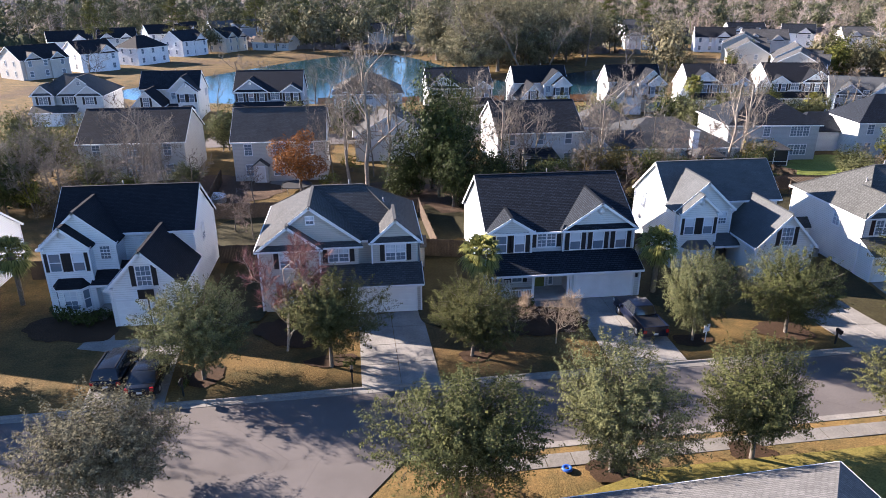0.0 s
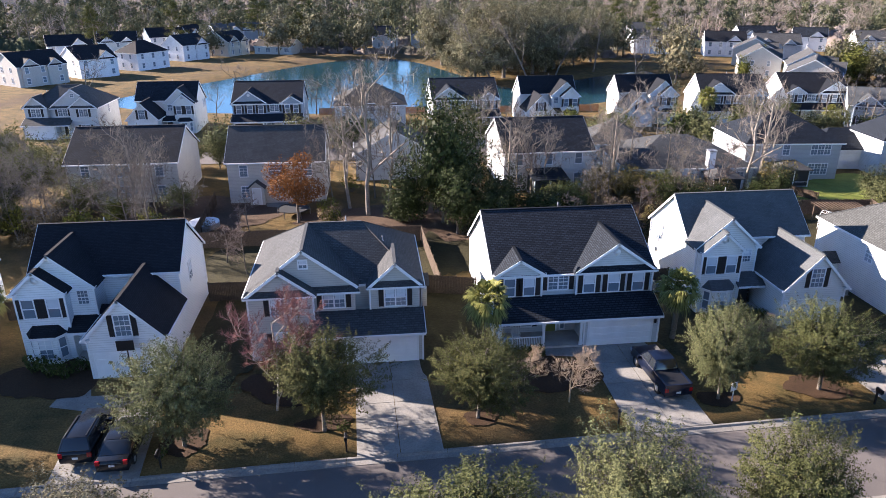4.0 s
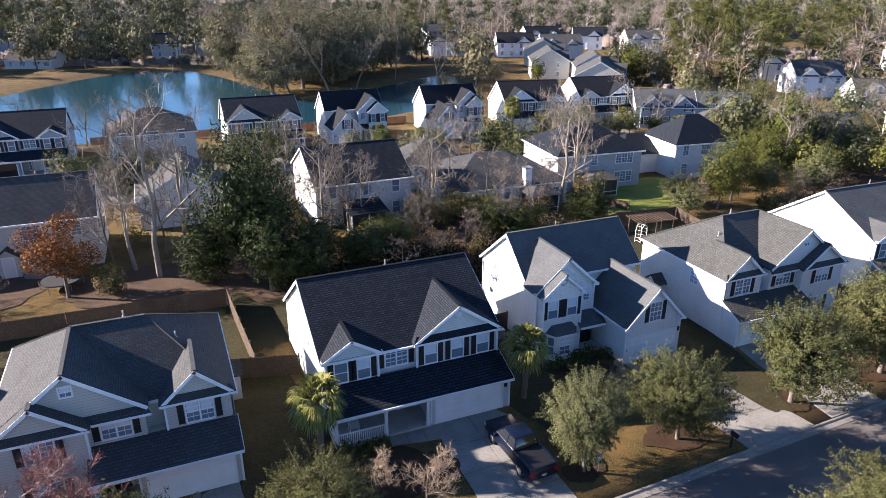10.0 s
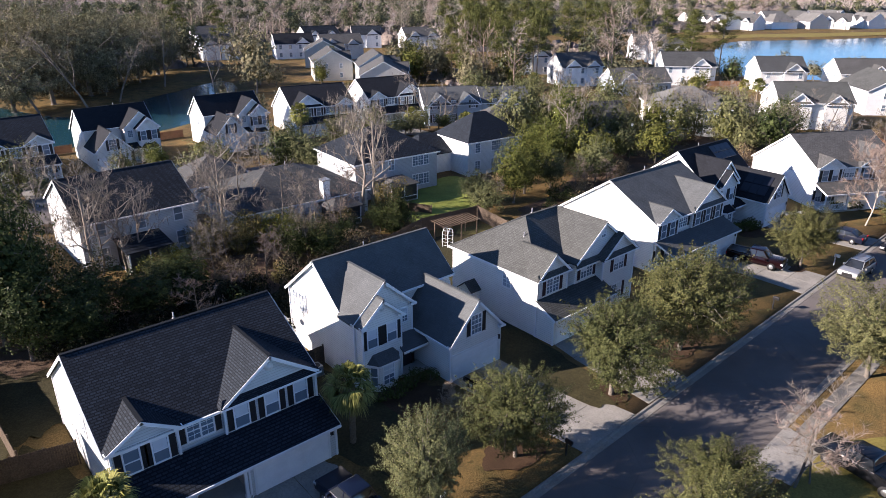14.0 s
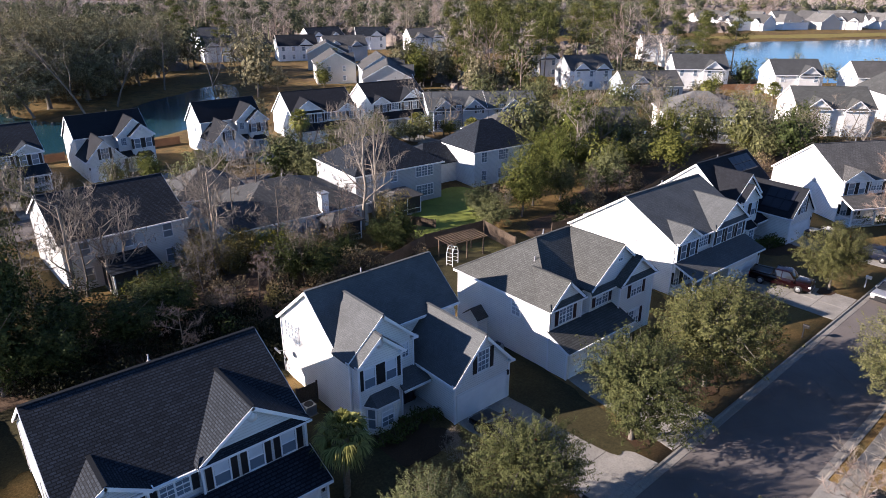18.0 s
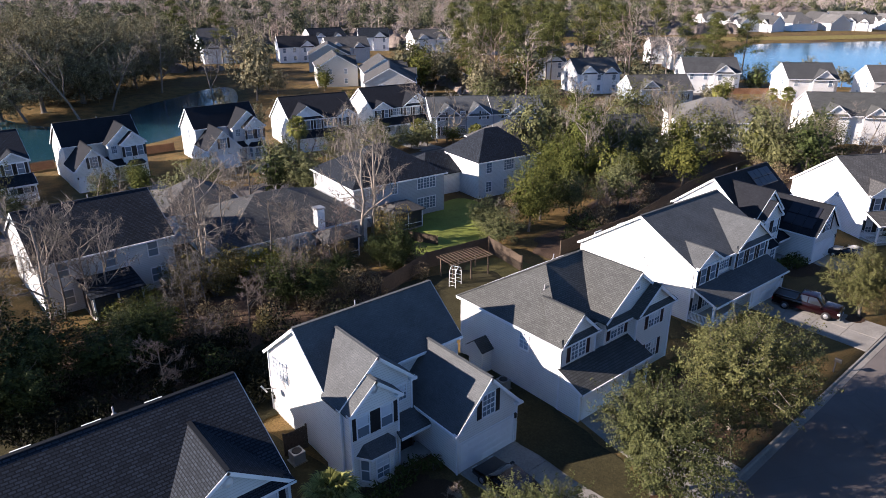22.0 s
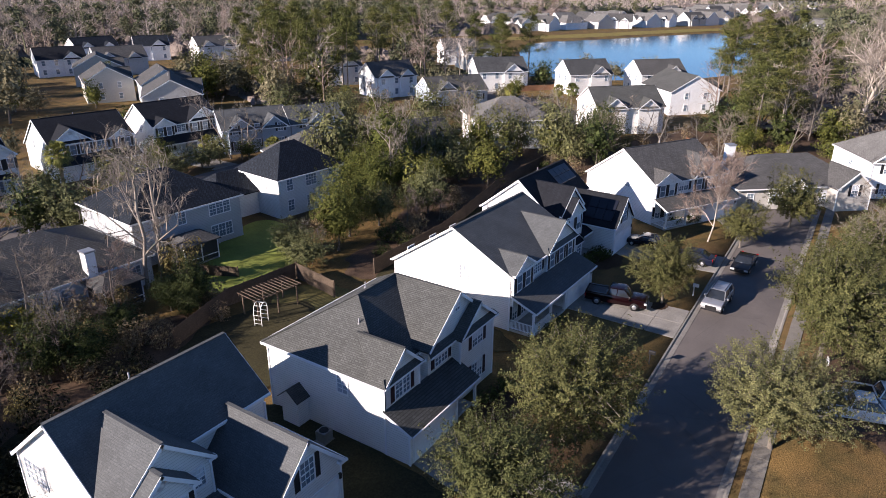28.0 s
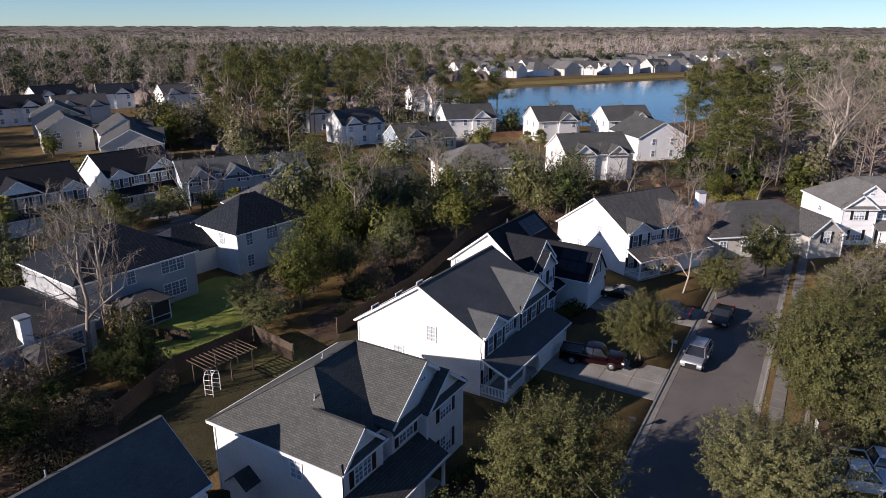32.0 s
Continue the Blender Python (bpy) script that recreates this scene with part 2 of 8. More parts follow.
def road_material():
    m = Mat("worn_asphalt", (0.11, 0.10, 0.10), 0.9, spec=0.3)
    grain = m.ramp(m.noise(30, 4, rough=0.8), [(0.3, (0.086, 0.077, 0.073)), (0.7, (0.160, 0.143, 0.135))])
    patch = m.ramp(m.noise(0.25, 4), [(0.3, (0.82,) * 3), (0.7, (1.15,) * 3)])
    vor = m.node("ShaderNodeTexVoronoi", Scale=0.16)
    vor.feature = "DISTANCE_TO_EDGE"
    wob = m.node("ShaderNodeTexNoise", Scale=1.2, Detail=3)
    m.link(m.position(), wob.inputs["Vector"])
    m.link(m.mix(0.18, m.position(), wob.outputs["Color"], "ADD"), vor.inputs["Vector"])
    crack = m.ramp(vor.outputs["Distance"], [(0.0, (0.8,) * 3), (0.005, (1.0,) * 3)])
    m.color(m.mix(1.0, m.mix(1.0, grain, patch, "MULTIPLY"), crack, "MULTIPLY"))
    m.bump(m.noise(40, 3), 0.3, 0.01)
    return m.m


M_GROUND = ground_material()
M_ROAD = road_material()
M_CONC = strip_material("driveway_concrete", (0.17, 0.162, 0.148), (0.238, 0.228, 0.209), (0.298, 0.286, 0.264), 0.2, 9)
M_PAVE = strip_material("pavement_concrete", (0.135, 0.127, 0.113), (0.190, 0.179, 0.160), (0.245, 0.232, 0.209), 0.2, 9)
M_KERB = strip_material("kerb_concrete", (0.15, 0.142, 0.127), (0.215, 0.203, 0.184), (0.28, 0.265, 0.242), 0.2, 9)
M_GREEN = strip_material("green_lawn", (0.085, 0.110, 0.018), (0.180, 0.210, 0.042), (0.28, 0.30, 0.085), 0.9, 9)
M_MULCH = strip_material("pine_straw_mulch", (0.022, 0.013, 0.008), (0.050, 0.029, 0.016), (0.095, 0.055, 0.03), 1.0, 12)
M_LITTER = strip_material("leaf_litter", (0.043, 0.028, 0.018), (0.088, 0.057, 0.037), (0.155, 0.104, 0.070), 1.0, 9)
M_FENCE = strip_material("weathered_cedar", (0.046, 0.033, 0.025), (0.088, 0.066, 0.048), (0.150, 0.116, 0.088), 0.4, 8)
M_FENCERED = strip_material("red_stained_cedar", (0.13, 0.068, 0.038), (0.22, 0.118, 0.068), (0.30, 0.175, 0.105), 0.4, 8)
M_WOODW = plain("white_painted_wood", (0.75, 0.75, 0.73), 0.6)
M_BARK = strip_material("grey_bark", (0.078, 0.067, 0.055), (0.150, 0.131, 0.110), (0.24, 0.213, 0.182), 0.9, 14)
M_CRAPE = strip_material("tan_crape_twig", (0.18, 0.135, 0.092), (0.30, 0.235, 0.172), (0.40, 0.325, 0.25), 0.3, 10)
M_PALE = strip_material("pale_bark", (0.14, 0.118, 0.097), (0.27, 0.232, 0.194), (0.42, 0.372, 0.318), 0.6, 10)
M_WHITEBARK = strip_material("white_bark", (0.22, 0.19, 0.16), (0.40, 0.35, 0.30), (0.55, 0.50, 0.44), 0.6, 10)
M_TWIG = strip_material("grey_twig", (0.105, 0.088, 0.071), (0.205, 0.176, 0.146), (0.31, 0.272, 0.232), 0.3, 10)
# grey twig made paler, with the haze of distance painted in
M_HAZETWIG = strip_material("far_grey_twig", (0.20, 0.168, 0.145), (0.335, 0.288, 0.252), (0.46, 0.402, 0.355), 0.3, 10)
M_REDTWIG = strip_material("budding_red_twig", (0.13, 0.058, 0.052), (0.25, 0.118, 0.105), (0.37, 0.23, 0.20), 0.3, 10)
M_PINKTWIG = strip_material("tan_pink_twig", (0.13, 0.095, 0.077), (0.23, 0.175, 0.147), (0.32, 0.255, 0.218), 0.3, 10)
M_PALMBARK = strip_material("palm_bark", (0.10, 0.075, 0.05), (0.20, 0.155, 0.11), (0.30, 0.24, 0.18), 1.0, 9)
L_OAK = foliage("live_oak_leaf", (0.042, 0.048, 0.021), (0.138, 0.143, 0.063))
L_OAK2 = foliage("grey_green_leaf", (0.062, 0.07, 0.036), (0.178, 0.186, 0.098))
L_DARK = foliage("magnolia_leaf", (0.018, 0.026, 0.010), (0.078, 0.098, 0.036), 0.55, 0.1)
L_PINE = foliage("pine_needle", (0.036, 0.046, 0.013), (0.155, 0.165, 0.050))
L_MOSS = foliage("mossy_grey_leaf", (0.078, 0.076, 0.052), (0.245, 0.232, 0.164))
L_NEEDLE = foliage("dark_pine_needle", (0.032, 0.040, 0.015), (0.150, 0.156, 0.058))
# evergreen leaf with distance haze in its colour: lifted darks, little contrast
L_HAZE = foliage("far_evergreen_leaf", (0.074, 0.083, 0.055), (0.150, 0.157, 0.104))
L_ASH = foliage("dusty_grey_leaf", (0.060, 0.058, 0.040), (0.190, 0.184, 0.140))
L_AUT = foliage("rust_leaf", (0.075, 0.030, 0.011), (0.280, 0.128, 0.048))
L_PALM = foliage("palm_frond_leaf", (0.065, 0.074, 0.020), (0.290, 0.290, 0.105), 0.6, 0.15)
L_YEL = foliage("yellow_green_leaf", (0.085, 0.095, 0.018), (0.26, 0.25, 0.07))
L_SHRUB = foliage("shrub_leaf", (0.025, 0.040, 0.012), (0.115, 0.130, 0.045))
# near-black leaf: the deep shade behind the houses is put into its colour
L_SHADED = foliage("shade_painted_leaf", (0.006, 0.007, 0.004), (0.025, 0.027, 0.015), 0.8, 0.05)
L_OLIVE = foliage("olive_thicket_leaf", (0.075, 0.066, 0.028), (0.240, 0.205, 0.095))
L_BROWN = foliage("dry_brown_leaf", (0.10, 0.076, 0.050), (0.30, 0.235, 0.160))
M_DULL = strip_material("dull_olive_lawn", (0.055, 0.050, 0.016), (0.115, 0.100, 0.034), (0.19, 0.16, 0.06), 0.9, 9)
M_YARD = strip_material("yellow_green_grass", (0.092, 0.076, 0.018), (0.180, 0.147, 0.038), (0.28, 0.225, 0.066), 0.9, 9)
# olive grass darkened to carry the shade between the houses in its colour
M_SHADEGRASS = strip_material("shade_darkened_grass", (0.018, 0.016, 0.007), (0.040, 0.035, 0.015), (0.074, 0.064, 0.027), 1.0, 7)
M_WATER = Mat("pond_water", (0.012, 0.050, 0.070), 0.1, spec=0.45)
M_WATER.bump(M_WATER.noise(1.2, 4), 0.35, 0.05)
M_WATER = M_WATER.m


# ---------------------------------------------------------------- mesh helpers
def box(bm, x0, x1, y0, y1, z0, z1):
    v = [bm.verts.new(p) for p in ((x0, y0, z0), (x1, y0, z0), (x1, y1, z0), (x0, y1, z0), (x0, y0, z1), (x1, y0, z1), (x1, y1, z1), (x0, y1, z1))]
    for f in ((3, 2, 1, 0), (4, 5, 6, 7), (0, 1, 5, 4), (1, 2, 6, 5), (2, 3, 7, 6), (3, 0, 4, 7)):
        bm.faces.new([v[i] for i in f])
    return bm


def prism(bm, pts, off):
    """A flat polygon swept along off."""
    a = [bm.verts.new(p) for p in pts]
    b = [bm.verts.new(Vector(p) + Vector(off)) for p in pts]
    n = len(a)
    bm.faces.new(a)
    bm.faces.new(b[::-1])
    for i in range(n):
        bm.faces.new((a[i], b[i], b[(i + 1) % n], a[(i + 1) % n]))
    return bm


def beam(bm, p, q, w, h, up=(0, 0, 1)):
    """A bar of width w and height h from p to q, hanging below the line p-q."""
    p, q = Vector(p), Vector(q)
    d = (q - p).normalized()
    s = d.cross(Vector(up))
    s = s.normalized() if s.length > 1e-4 else Vector((1, 0, 0))
    u = s.cross(d)
    s, u = s * w / 2, u * h
    a = [bm.verts.new(p + o) for o in (-s, s, s - u, -s - u)]
    b = [bm.verts.new(q + o) for o in (-s, s, s - u, -s - u)]
    bm.faces.new(a)
    bm.faces.new(b[::-1])
    for i in range(4):
        bm.faces.new((a[i], b[i], b[(i + 1) % 4], a[(i + 1) % 4]))
    return bm


def rod(bm, p, q, r0, r1=None, sides=8):
    p, q = Vector(p), Vector(q)
    r1 = r0 if r1 is None else r1
    d = (q - p).normalized()
    s = d.cross(Vector((0, 0, 1)))
    s = s.normalized() if s.length > 1e-3 else Vector((1, 0, 0))
    u = s.cross(d)
    a, b = [], []
    for i in range(sides):
        c = s * math.cos(2 * math.pi * i / sides) + u * math.sin(2 * math.pi * i / sides)
        a.append(bm.verts.new(p + c * r0))
        b.append(bm.verts.new(q + c * r1))
    bm.faces.new(a)
    bm.faces.new(b[::-1])
    for i in range(sides):
        bm.faces.new((a[i], b[i], b[(i + 1) % sides], a[(i + 1) % sides]))
    return bm


def mesh_of(bm, name, material, smooth=False):
    bmesh.ops.recalc_face_normals(bm, faces=bm.faces)
    me = bpy.data.meshes.new(name)
    bm.to_mesh(me)
    bm.free()
    me.materials.append(material)
    if smooth:
        me.shade_smooth()
    return me


def put(name, me, parent=None, m=None, label=""):
    ob = new(name, me)
    ob.parent = parent
    if m is not None:
        ob.matrix_basis = m
    return tagged(ob, label)


def part(name, bm, material, parent=None, label="", smooth=False):
    return put(name, mesh_of(bm, name, material, smooth), parent, None, label)


def thing(name, m, label, category, group="", kind=""):
    ob = new(name)
    ob.empty_display_size = 0.3
    ob.matrix_basis = m
    return tagged(ob, label, category, group, kind)


def raw(name, verts, faces, material, parent=None, label=""):
    me = bpy.data.meshes.new(name)
    verts = np.asarray(verts, np.float32)
    faces = np.asarray(faces, np.int32)
    k = faces.shape[1]
    me.vertices.add(len(verts))
    me.vertices.foreach_set("co", verts.ravel())
    me.loops.add(faces.size)
    me.loops.foreach_set("vertex_index", faces.ravel())
    me.polygons.add(len(faces))
    me.polygons.foreach_set("loop_start", np.arange(0, faces.size, k, dtype=np.int32))
    me.update(calc_edges=True)
    me.materials.append(material)
    ob = new(name, me)
    ob.parent = parent
    return tagged(ob, label)


# ---------------------------------------------------------------- the ground, the ponds and the road
def kerb_n(x):
    return 30.35 + 0.028 * (x - 5)


def kerb_s(x):
    return 22.9 + 0.028 * (x - 5)


POND = [(-64, 160), (-48, 151), (-20, 146), (5, 145), (26, 146), (47, 151), (60, 162), (72, 178), (83, 206), (74, 205), (64, 197),
        (54, 191), (47, 184), (38, 174), (29, 177), (23, 198), (12, 238), (2, 252), (-14, 248), (-30, 228), (-46, 200), (-58, 182), (-66, 170)]
LAKE = [(249, 64), (222, 86), (205, 112), (214, 127), (250, 143), (285, 162), (320, 173), (345, 156), (386, 137), (428, 116), (452, 96), (420, 78), (330, 60)]


def smooth_loop(pts, times=2):
    for _ in range(times):
        out = []
        for a, b in zip(pts, pts[1:] + pts[:1]):
            out += [(0.75 * a[0] + 0.25 * b[0], 0.75 * a[1] + 0.25 * b[1]), (0.25 * a[0] + 0.75 * b[0], 0.25 * a[1] + 0.75 * b[1])]
        pts = out
    return pts


POND, LAKE = smooth_loop(POND), smooth_loop(LAKE)


def depth_in(loop, x, y):
    """Distance inside a closed outline (negative outside), for arrays of places."""
    p = np.array(loop)
    q = np.roll(p, -1, 0)
    best = np.full(x.shape, 1e9)
    inside = np.zeros(x.shape, bool)
    for (ax, ay), (bx, by) in zip(p, q):
        t = np.clip(((x - ax) * (bx - ax) + (y - ay) * (by - ay)) / ((bx - ax) ** 2 + (by - ay) ** 2 + 1e-9), 0, 1)
        best = np.minimum(best, np.hypot(x - ax - t * (bx - ax), y - ay - t * (by - ay)))
        hit = ((ay > y) != (by > y)) & (x < (bx - ax) * (y - ay) / (by - ay + 1e-12) + ax)
        inside ^= hit
    return np.where(inside, best, -best)


def terrain():
    xs = np.concatenate([[-4500, -3000, -2000, -1300, -800, -500, -350, -250], np.arange(-180, 470, 3.0), [480, 550, 700, 950, 1400, 2200, 3200, 4500]])
    ys = np.concatenate([[-4500, -2500, -1200, -500, -250, -120, -60, -30, -10, 0, 10, 18, 22.88, 22.90, 26.5, 30.33, 30.35, 34], np.arange(38, 300, 3.0),
                         [310, 340, 400, 500, 700, 1000, 1500, 2200, 3200, 4500]])
    gx, gy = np.meshgrid(xs, ys)
    lean = 0.028 * (np.clip(gx, -200, 200) - 5) * np.clip(1 - np.abs(gy - 27) / 120, 0, 1)
    wy = gy + lean
    z = np.zeros_like(gx)
    z[(gy > 22.89) & (gy < 30.34) & (np.abs(gx) < 4600)] = -0.13
    far = (gy < 22) | (gy > 31)
    z += far * 0.05 * np.sin(gx * 0.31) * np.sin(wy * 0.27)
    for loop, low in ((POND, -1.6), (LAKE, -2.2)):
        d = depth_in(loop, gx, wy)
        z = np.where(d > -7, np.minimum(z, np.interp(d, [-7, 0, 5], [0.0, -0.75, low])), z)
    nx, ny = len(xs), len(ys)
    idx = np.arange(nx * ny).reshape(ny, nx)
    faces = np.stack([idx[:-1, :-1], idx[:-1, 1:], idx[1:, 1:], idx[1:, :-1]], -1).reshape(-1, 4)
    ob = raw("ground", np.stack([gx, wy, z], -1).reshape(-1, 3), faces, M_GROUND)
    tagged(ob, "dormant tan winter grass and bare soil", "ground", kind="structure")


def sheet(name, loop, z, material, label, category):
    bm = bmesh.new()
    vs = [bm.verts.new((x, y, z)) for x, y in loop]
    f = bm.faces.new(vs)
    bmesh.ops.triangulate(bm, faces=[f])
    ob = part(name, bm, material)
    return tagged(ob, label, category, kind="structure")


def blob(cx, cy, rx, ry, seed, n=90, rough=0.24):
    r = random.Random(seed)
    ph = [r.uniform(0, 6.28) for _ in range(3)]
    return [(cx + rx * c * math.cos(a), cy + ry * c * math.sin(a)) for a in [2 * math.pi * i / n for i in range(n)]
            for c in [1 + rough * (math.sin(2 * a + ph[0]) * 0.5 + math.sin(3 * a + ph[1]) * 0.35 + math.sin(5 * a + ph[2]) * 0.25) + 0.03 * math.sin(11 * a + ph[1]) + 0.022 * math.sin(17 * a + ph[0])]]


terrain()
sheet("lake_bank", [(318, 183), (344, 170), (352, 161), (389, 143), (431, 121), (458, 100), (472, 112), (440, 137), (398, 159), (362, 178), (348, 186), (322, 200)], 0.06, M_YARD, "mown straw-green grass bank by the lake", "grass")
for name, loop, z in (("pond_water", POND, -0.62), ("lake_water", LAKE, -0.62)):
    c = (sum(p[0] for p in loop) / len(loop), sum(p[1] for p in loop) / len(loop))
    sheet("water", [(c[0] + (x - c[0]) * 1.03, c[1] + (y - c[1]) * 1.03) for x, y in loop], z, M_WATER, "still blue pond water reflecting the sky", "water")


def road():
    bm = bmesh.new()
    xs = [-200 + 5 * i for i in range(66)]
    rows = []
    for x in xs:
        rows.append([bm.verts.new((x, kerb_s(x) + 0.02 + (kerb_n(x) - kerb_s(x) - 0.04) * k / 4, -0.118 + 0.05 * math.sin(math.pi * k / 4))) for k in range(5)])
    for a, b in zip(rows, rows[1:]):
        for k in range(4):
            bm.faces.new((a[k], b[k], b[k + 1], a[k + 1]))
    tagged(part("road", bm, M_ROAD), "worn grey asphalt residential street", "road", kind="structure")
    bm = bmesh.new()
    ends = [(-27.5, 22.1), (-5, 22.7), (-7.8, 19.0), (-10, 8), (-10, -80), (-22, -80), (-22, 8), (-23.5, 18.5)]
    z = [0.062] * 8
    vs = [bm.verts.new((x, y, h)) for (x, y), h in zip(ends, z)]
    bmesh.ops.triangulate(bm, faces=[bm.faces.new(vs)])
    tagged(part("road", bm, M_ROAD), "grey asphalt side street joining the main street", "road", kind="structure")


def kerbs():
    for side, y_of, gaps in ((1, kerb_n, []), (-1, kerb_s, [(-27.5, -5), (35, 40.5)])):
        k = thing("kerb", pose(0, 0, 0), "light concrete kerb and gutter along the street", "kerb", kind="structure")
        x = -80.0
        bm = None
        while x < 112:
            x2 = x + 3.0
            if not any(a < x + 1.5 < b for a, b in gaps):
                bm = bmesh.new()
                y0, y1 = y_of(x), y_of(x2)
                prof = [(0.14, -0.3), (0.14, 0.035), (0.0, 0.03), (-0.12, -0.06), (-0.5, -0.085), (-0.5, -0.3)]
                a = [bm.verts.new((x + 0.012, y0 + side * o, h)) for o, h in prof]
                b = [bm.verts.new((x2 - 0.012, y1 + side * o, h)) for o, h in prof]
                bm.faces.new(a)
                bm.faces.new(b[::-1])
                for i in range(len(prof)):
                    bm.faces.new((a[i], b[i], b[(i + 1) % len(prof)], a[(i + 1) % len(prof)]))
                part("kerb_stone", bm, M_KERB, k)
            x = x2


def slab_strip(parent, quad, nu, nv, z0, z1, material, name="slab", gap=0.026):
    """A four-cornered area laid with nu x nv cast slabs."""
    a, b, c, d = [Vector((*p, 0)) for p in quad]

    def at(u, v):
        return (a.lerp(b, u)).lerp(d.lerp(c, u), v)

    for i in range(nu):
        for j in range(nv):
            cs = [at(i / nu, j / nv), at((i + 1) / nu, j / nv), at((i + 1) / nu, (j + 1) / nv), at(i / nu, (j + 1) / nv)]
            mid = sum(cs, Vector()) / 4
            cs = [p + (mid - p).normalized() * gap for p in cs]
            bm = bmesh.new()
            prism(bm, [(p.x, p.y, z0) for p in cs], (0, 0, z1 - z0 + random.uniform(-0.004, 0.004)))
            part(name, bm, material, parent)


def driveway(quad, nu=2, nv=4, label="pale concrete driveway in cast slabs"):
    d = thing("driveway", pose(0, 0, 0), label, "driveway", kind="structure")
    slab_strip(d, quad, nu, nv, -0.1, 0.045, M_CONC)


road()
kerbs()
driveway([(-24.6, 29.6), (-19.6, 29.7), (-20.4, 38.4), (-25.4, 38.4)])
driveway([(-7.4, 30.1), (-2.2, 30.2), (-2.6, 40.7), (-7.6, 40.7)])
driveway([(9.6, 30.6), (15.0, 30.8), (15.0, 41.3), (9.8, 41.3)])
driveway([(27.6, 31.1), (33.6, 31.3), (31.9, 42.9), (26.6, 42.9)])
driveway([(35.4, 31.4), (40.6, 31.5), (41.2, 41.4), (36.4, 41.4)])
driveway([(62.2, 32.1), (68.2, 32.3), (67.6, 42.2), (62.4, 42.2)])
driveway([(78.6, 32.5), (83.6, 32.6), (83.2, 43.3), (77.6, 43.3)])
driveway([(91.5, 33.0), (96.5, 33.1), (105, 38.0), (101, 40.0)], 2, 4)
driveway([(34.6, 23.7), (40.2, 23.9), (39.6, 8.0), (34.6, 8.0)], 2, 6)
driveway([(56.0, 22.2), (61.0, 22.4), (62.0, 8.0), (57.0, 8.0)], 2, 5)
for gx in (-39.0, -22.0, 14.5, 32.0, 50.5, 67.0, 78.5):
    driveway([(gx - 2.4, 109.2), (gx + 2.4, 109.2), (gx + 2.4, 120.0), (gx - 2.4, 120.0)], 1, 3, "pale concrete driveway on the back street")
sw = thing("sidewalk", pose(0, 0, 0), "pale concrete sidewalk laid in slabs", "sidewalk", kind="structure")
slab_strip(sw, [(-3.5, 20.9), (110, 24.1), (110, 25.2), (-3.5, 22.0)], 75, 1, -0.1, 0.04, M_PAVE)
walk1 = thing("garden_path", pose(0, 0, 0), "pale concrete path to the front door", "path", kind="structure")
slab_strip(walk1, [(-27.6, 37.4), (-24.9, 36.6), (-25.2, 38.2), (-26.8, 42.6)], 1, 3, -0.1, 0.04, M_CONC)
walk3 = thing("garden_path", pose(0, 0, 0), "pale concrete path to the front porch", "path", kind="structure")
slab_strip(walk3, [(6.6, 40.2), (10.2, 39.6), (10.2, 41.2), (6.6, 41.2)], 3, 1, -0.1, 0.04, M_CONC)

sheet("lawn", smooth_loop([(45.5, 71), (53, 69), (59, 71.5), (64, 79), (64.5, 85.5), (57, 84), (52, 79.5), (46.5, 77)], 2), 0.09, M_GREEN, "bright green back lawn", "lawn")
sheet("lawn", smooth_loop([(1, 12), (30, 12), (44, 12.5), (44, 21.3), (30, 20.9), (1, 20.1)], 1), 0.07, M_YARD, "yellow-green front lawn beside the sidewalk", "lawn")
sheet("lawn", smooth_loop([(-3.2, 52.6), (-0.3, 52.4), (-0.9, 64.6), (-3.0, 64.6)], 1), 0.07, M_DULL, "narrow dull olive lawn between fences", "lawn")
sheet("lawn", smooth_loop([(46, 60), (54, 60), (54, 66), (47, 67)], 1), 0.075, M_DULL, "dull winter back lawn", "lawn")
for i, (cx, cy, rx, ry) in enumerate([(-17.8, 32.6, 1.5, 1.2), (-9.4, 33.6, 1.6, 0.9), (0.6, 33.2, 1.2, 0.9), (5.0, 37.6, 4.2, 2.6), (16.6, 33.4, 1.3, 1.0), (24.0, 34.0, 2.2, 1.4),
                                      (34.3, 34.0, 1.6, 1.1), (43.8, 34.2, 2.4, 1.2), (67.7, 35.0, 0.9, 0.8), (5.8, 20.4, 1.3, 1.0), (14.1, 21.0, 1.3, 0.9), (-29, 41, 3.4, 2.8),
                                      (22.3, 43.2, 3.2, 2.2), (-2, 19.4, 1.3, 1), (75.4, 43.5, 2.4, 2.2), (18.2, 41.5, 1.4, 2.6), (46, 39, 3.2, 2.4), (-12.5, 38.2, 2.6, 2.4)]):
    sheet("mulch_bed", blob(cx, cy, rx, ry, i), 0.066 + 0.001 * (i % 3), M_MULCH, "dark pine straw mulch bed", "mulch bed")
for i, (cx, cy, rx, ry) in enumerate([(12, 66, 13, 7), (32, 69, 9, 6), (-30, 76, 14, 8), (75, 64, 17, 7), (20, 72, 11, 6), (-4, 73, 10, 5), (100, 70, 20, 12), (66, 16.5, 11, 5.5), (130, 40, 30, 24)]):
    sheet("leaf_litter", blob(cx, cy, rx, ry, 40 + i), 0.071 + 0.0012 * i, M_LITTER, "brown leaf litter under trees", "leaf litter")
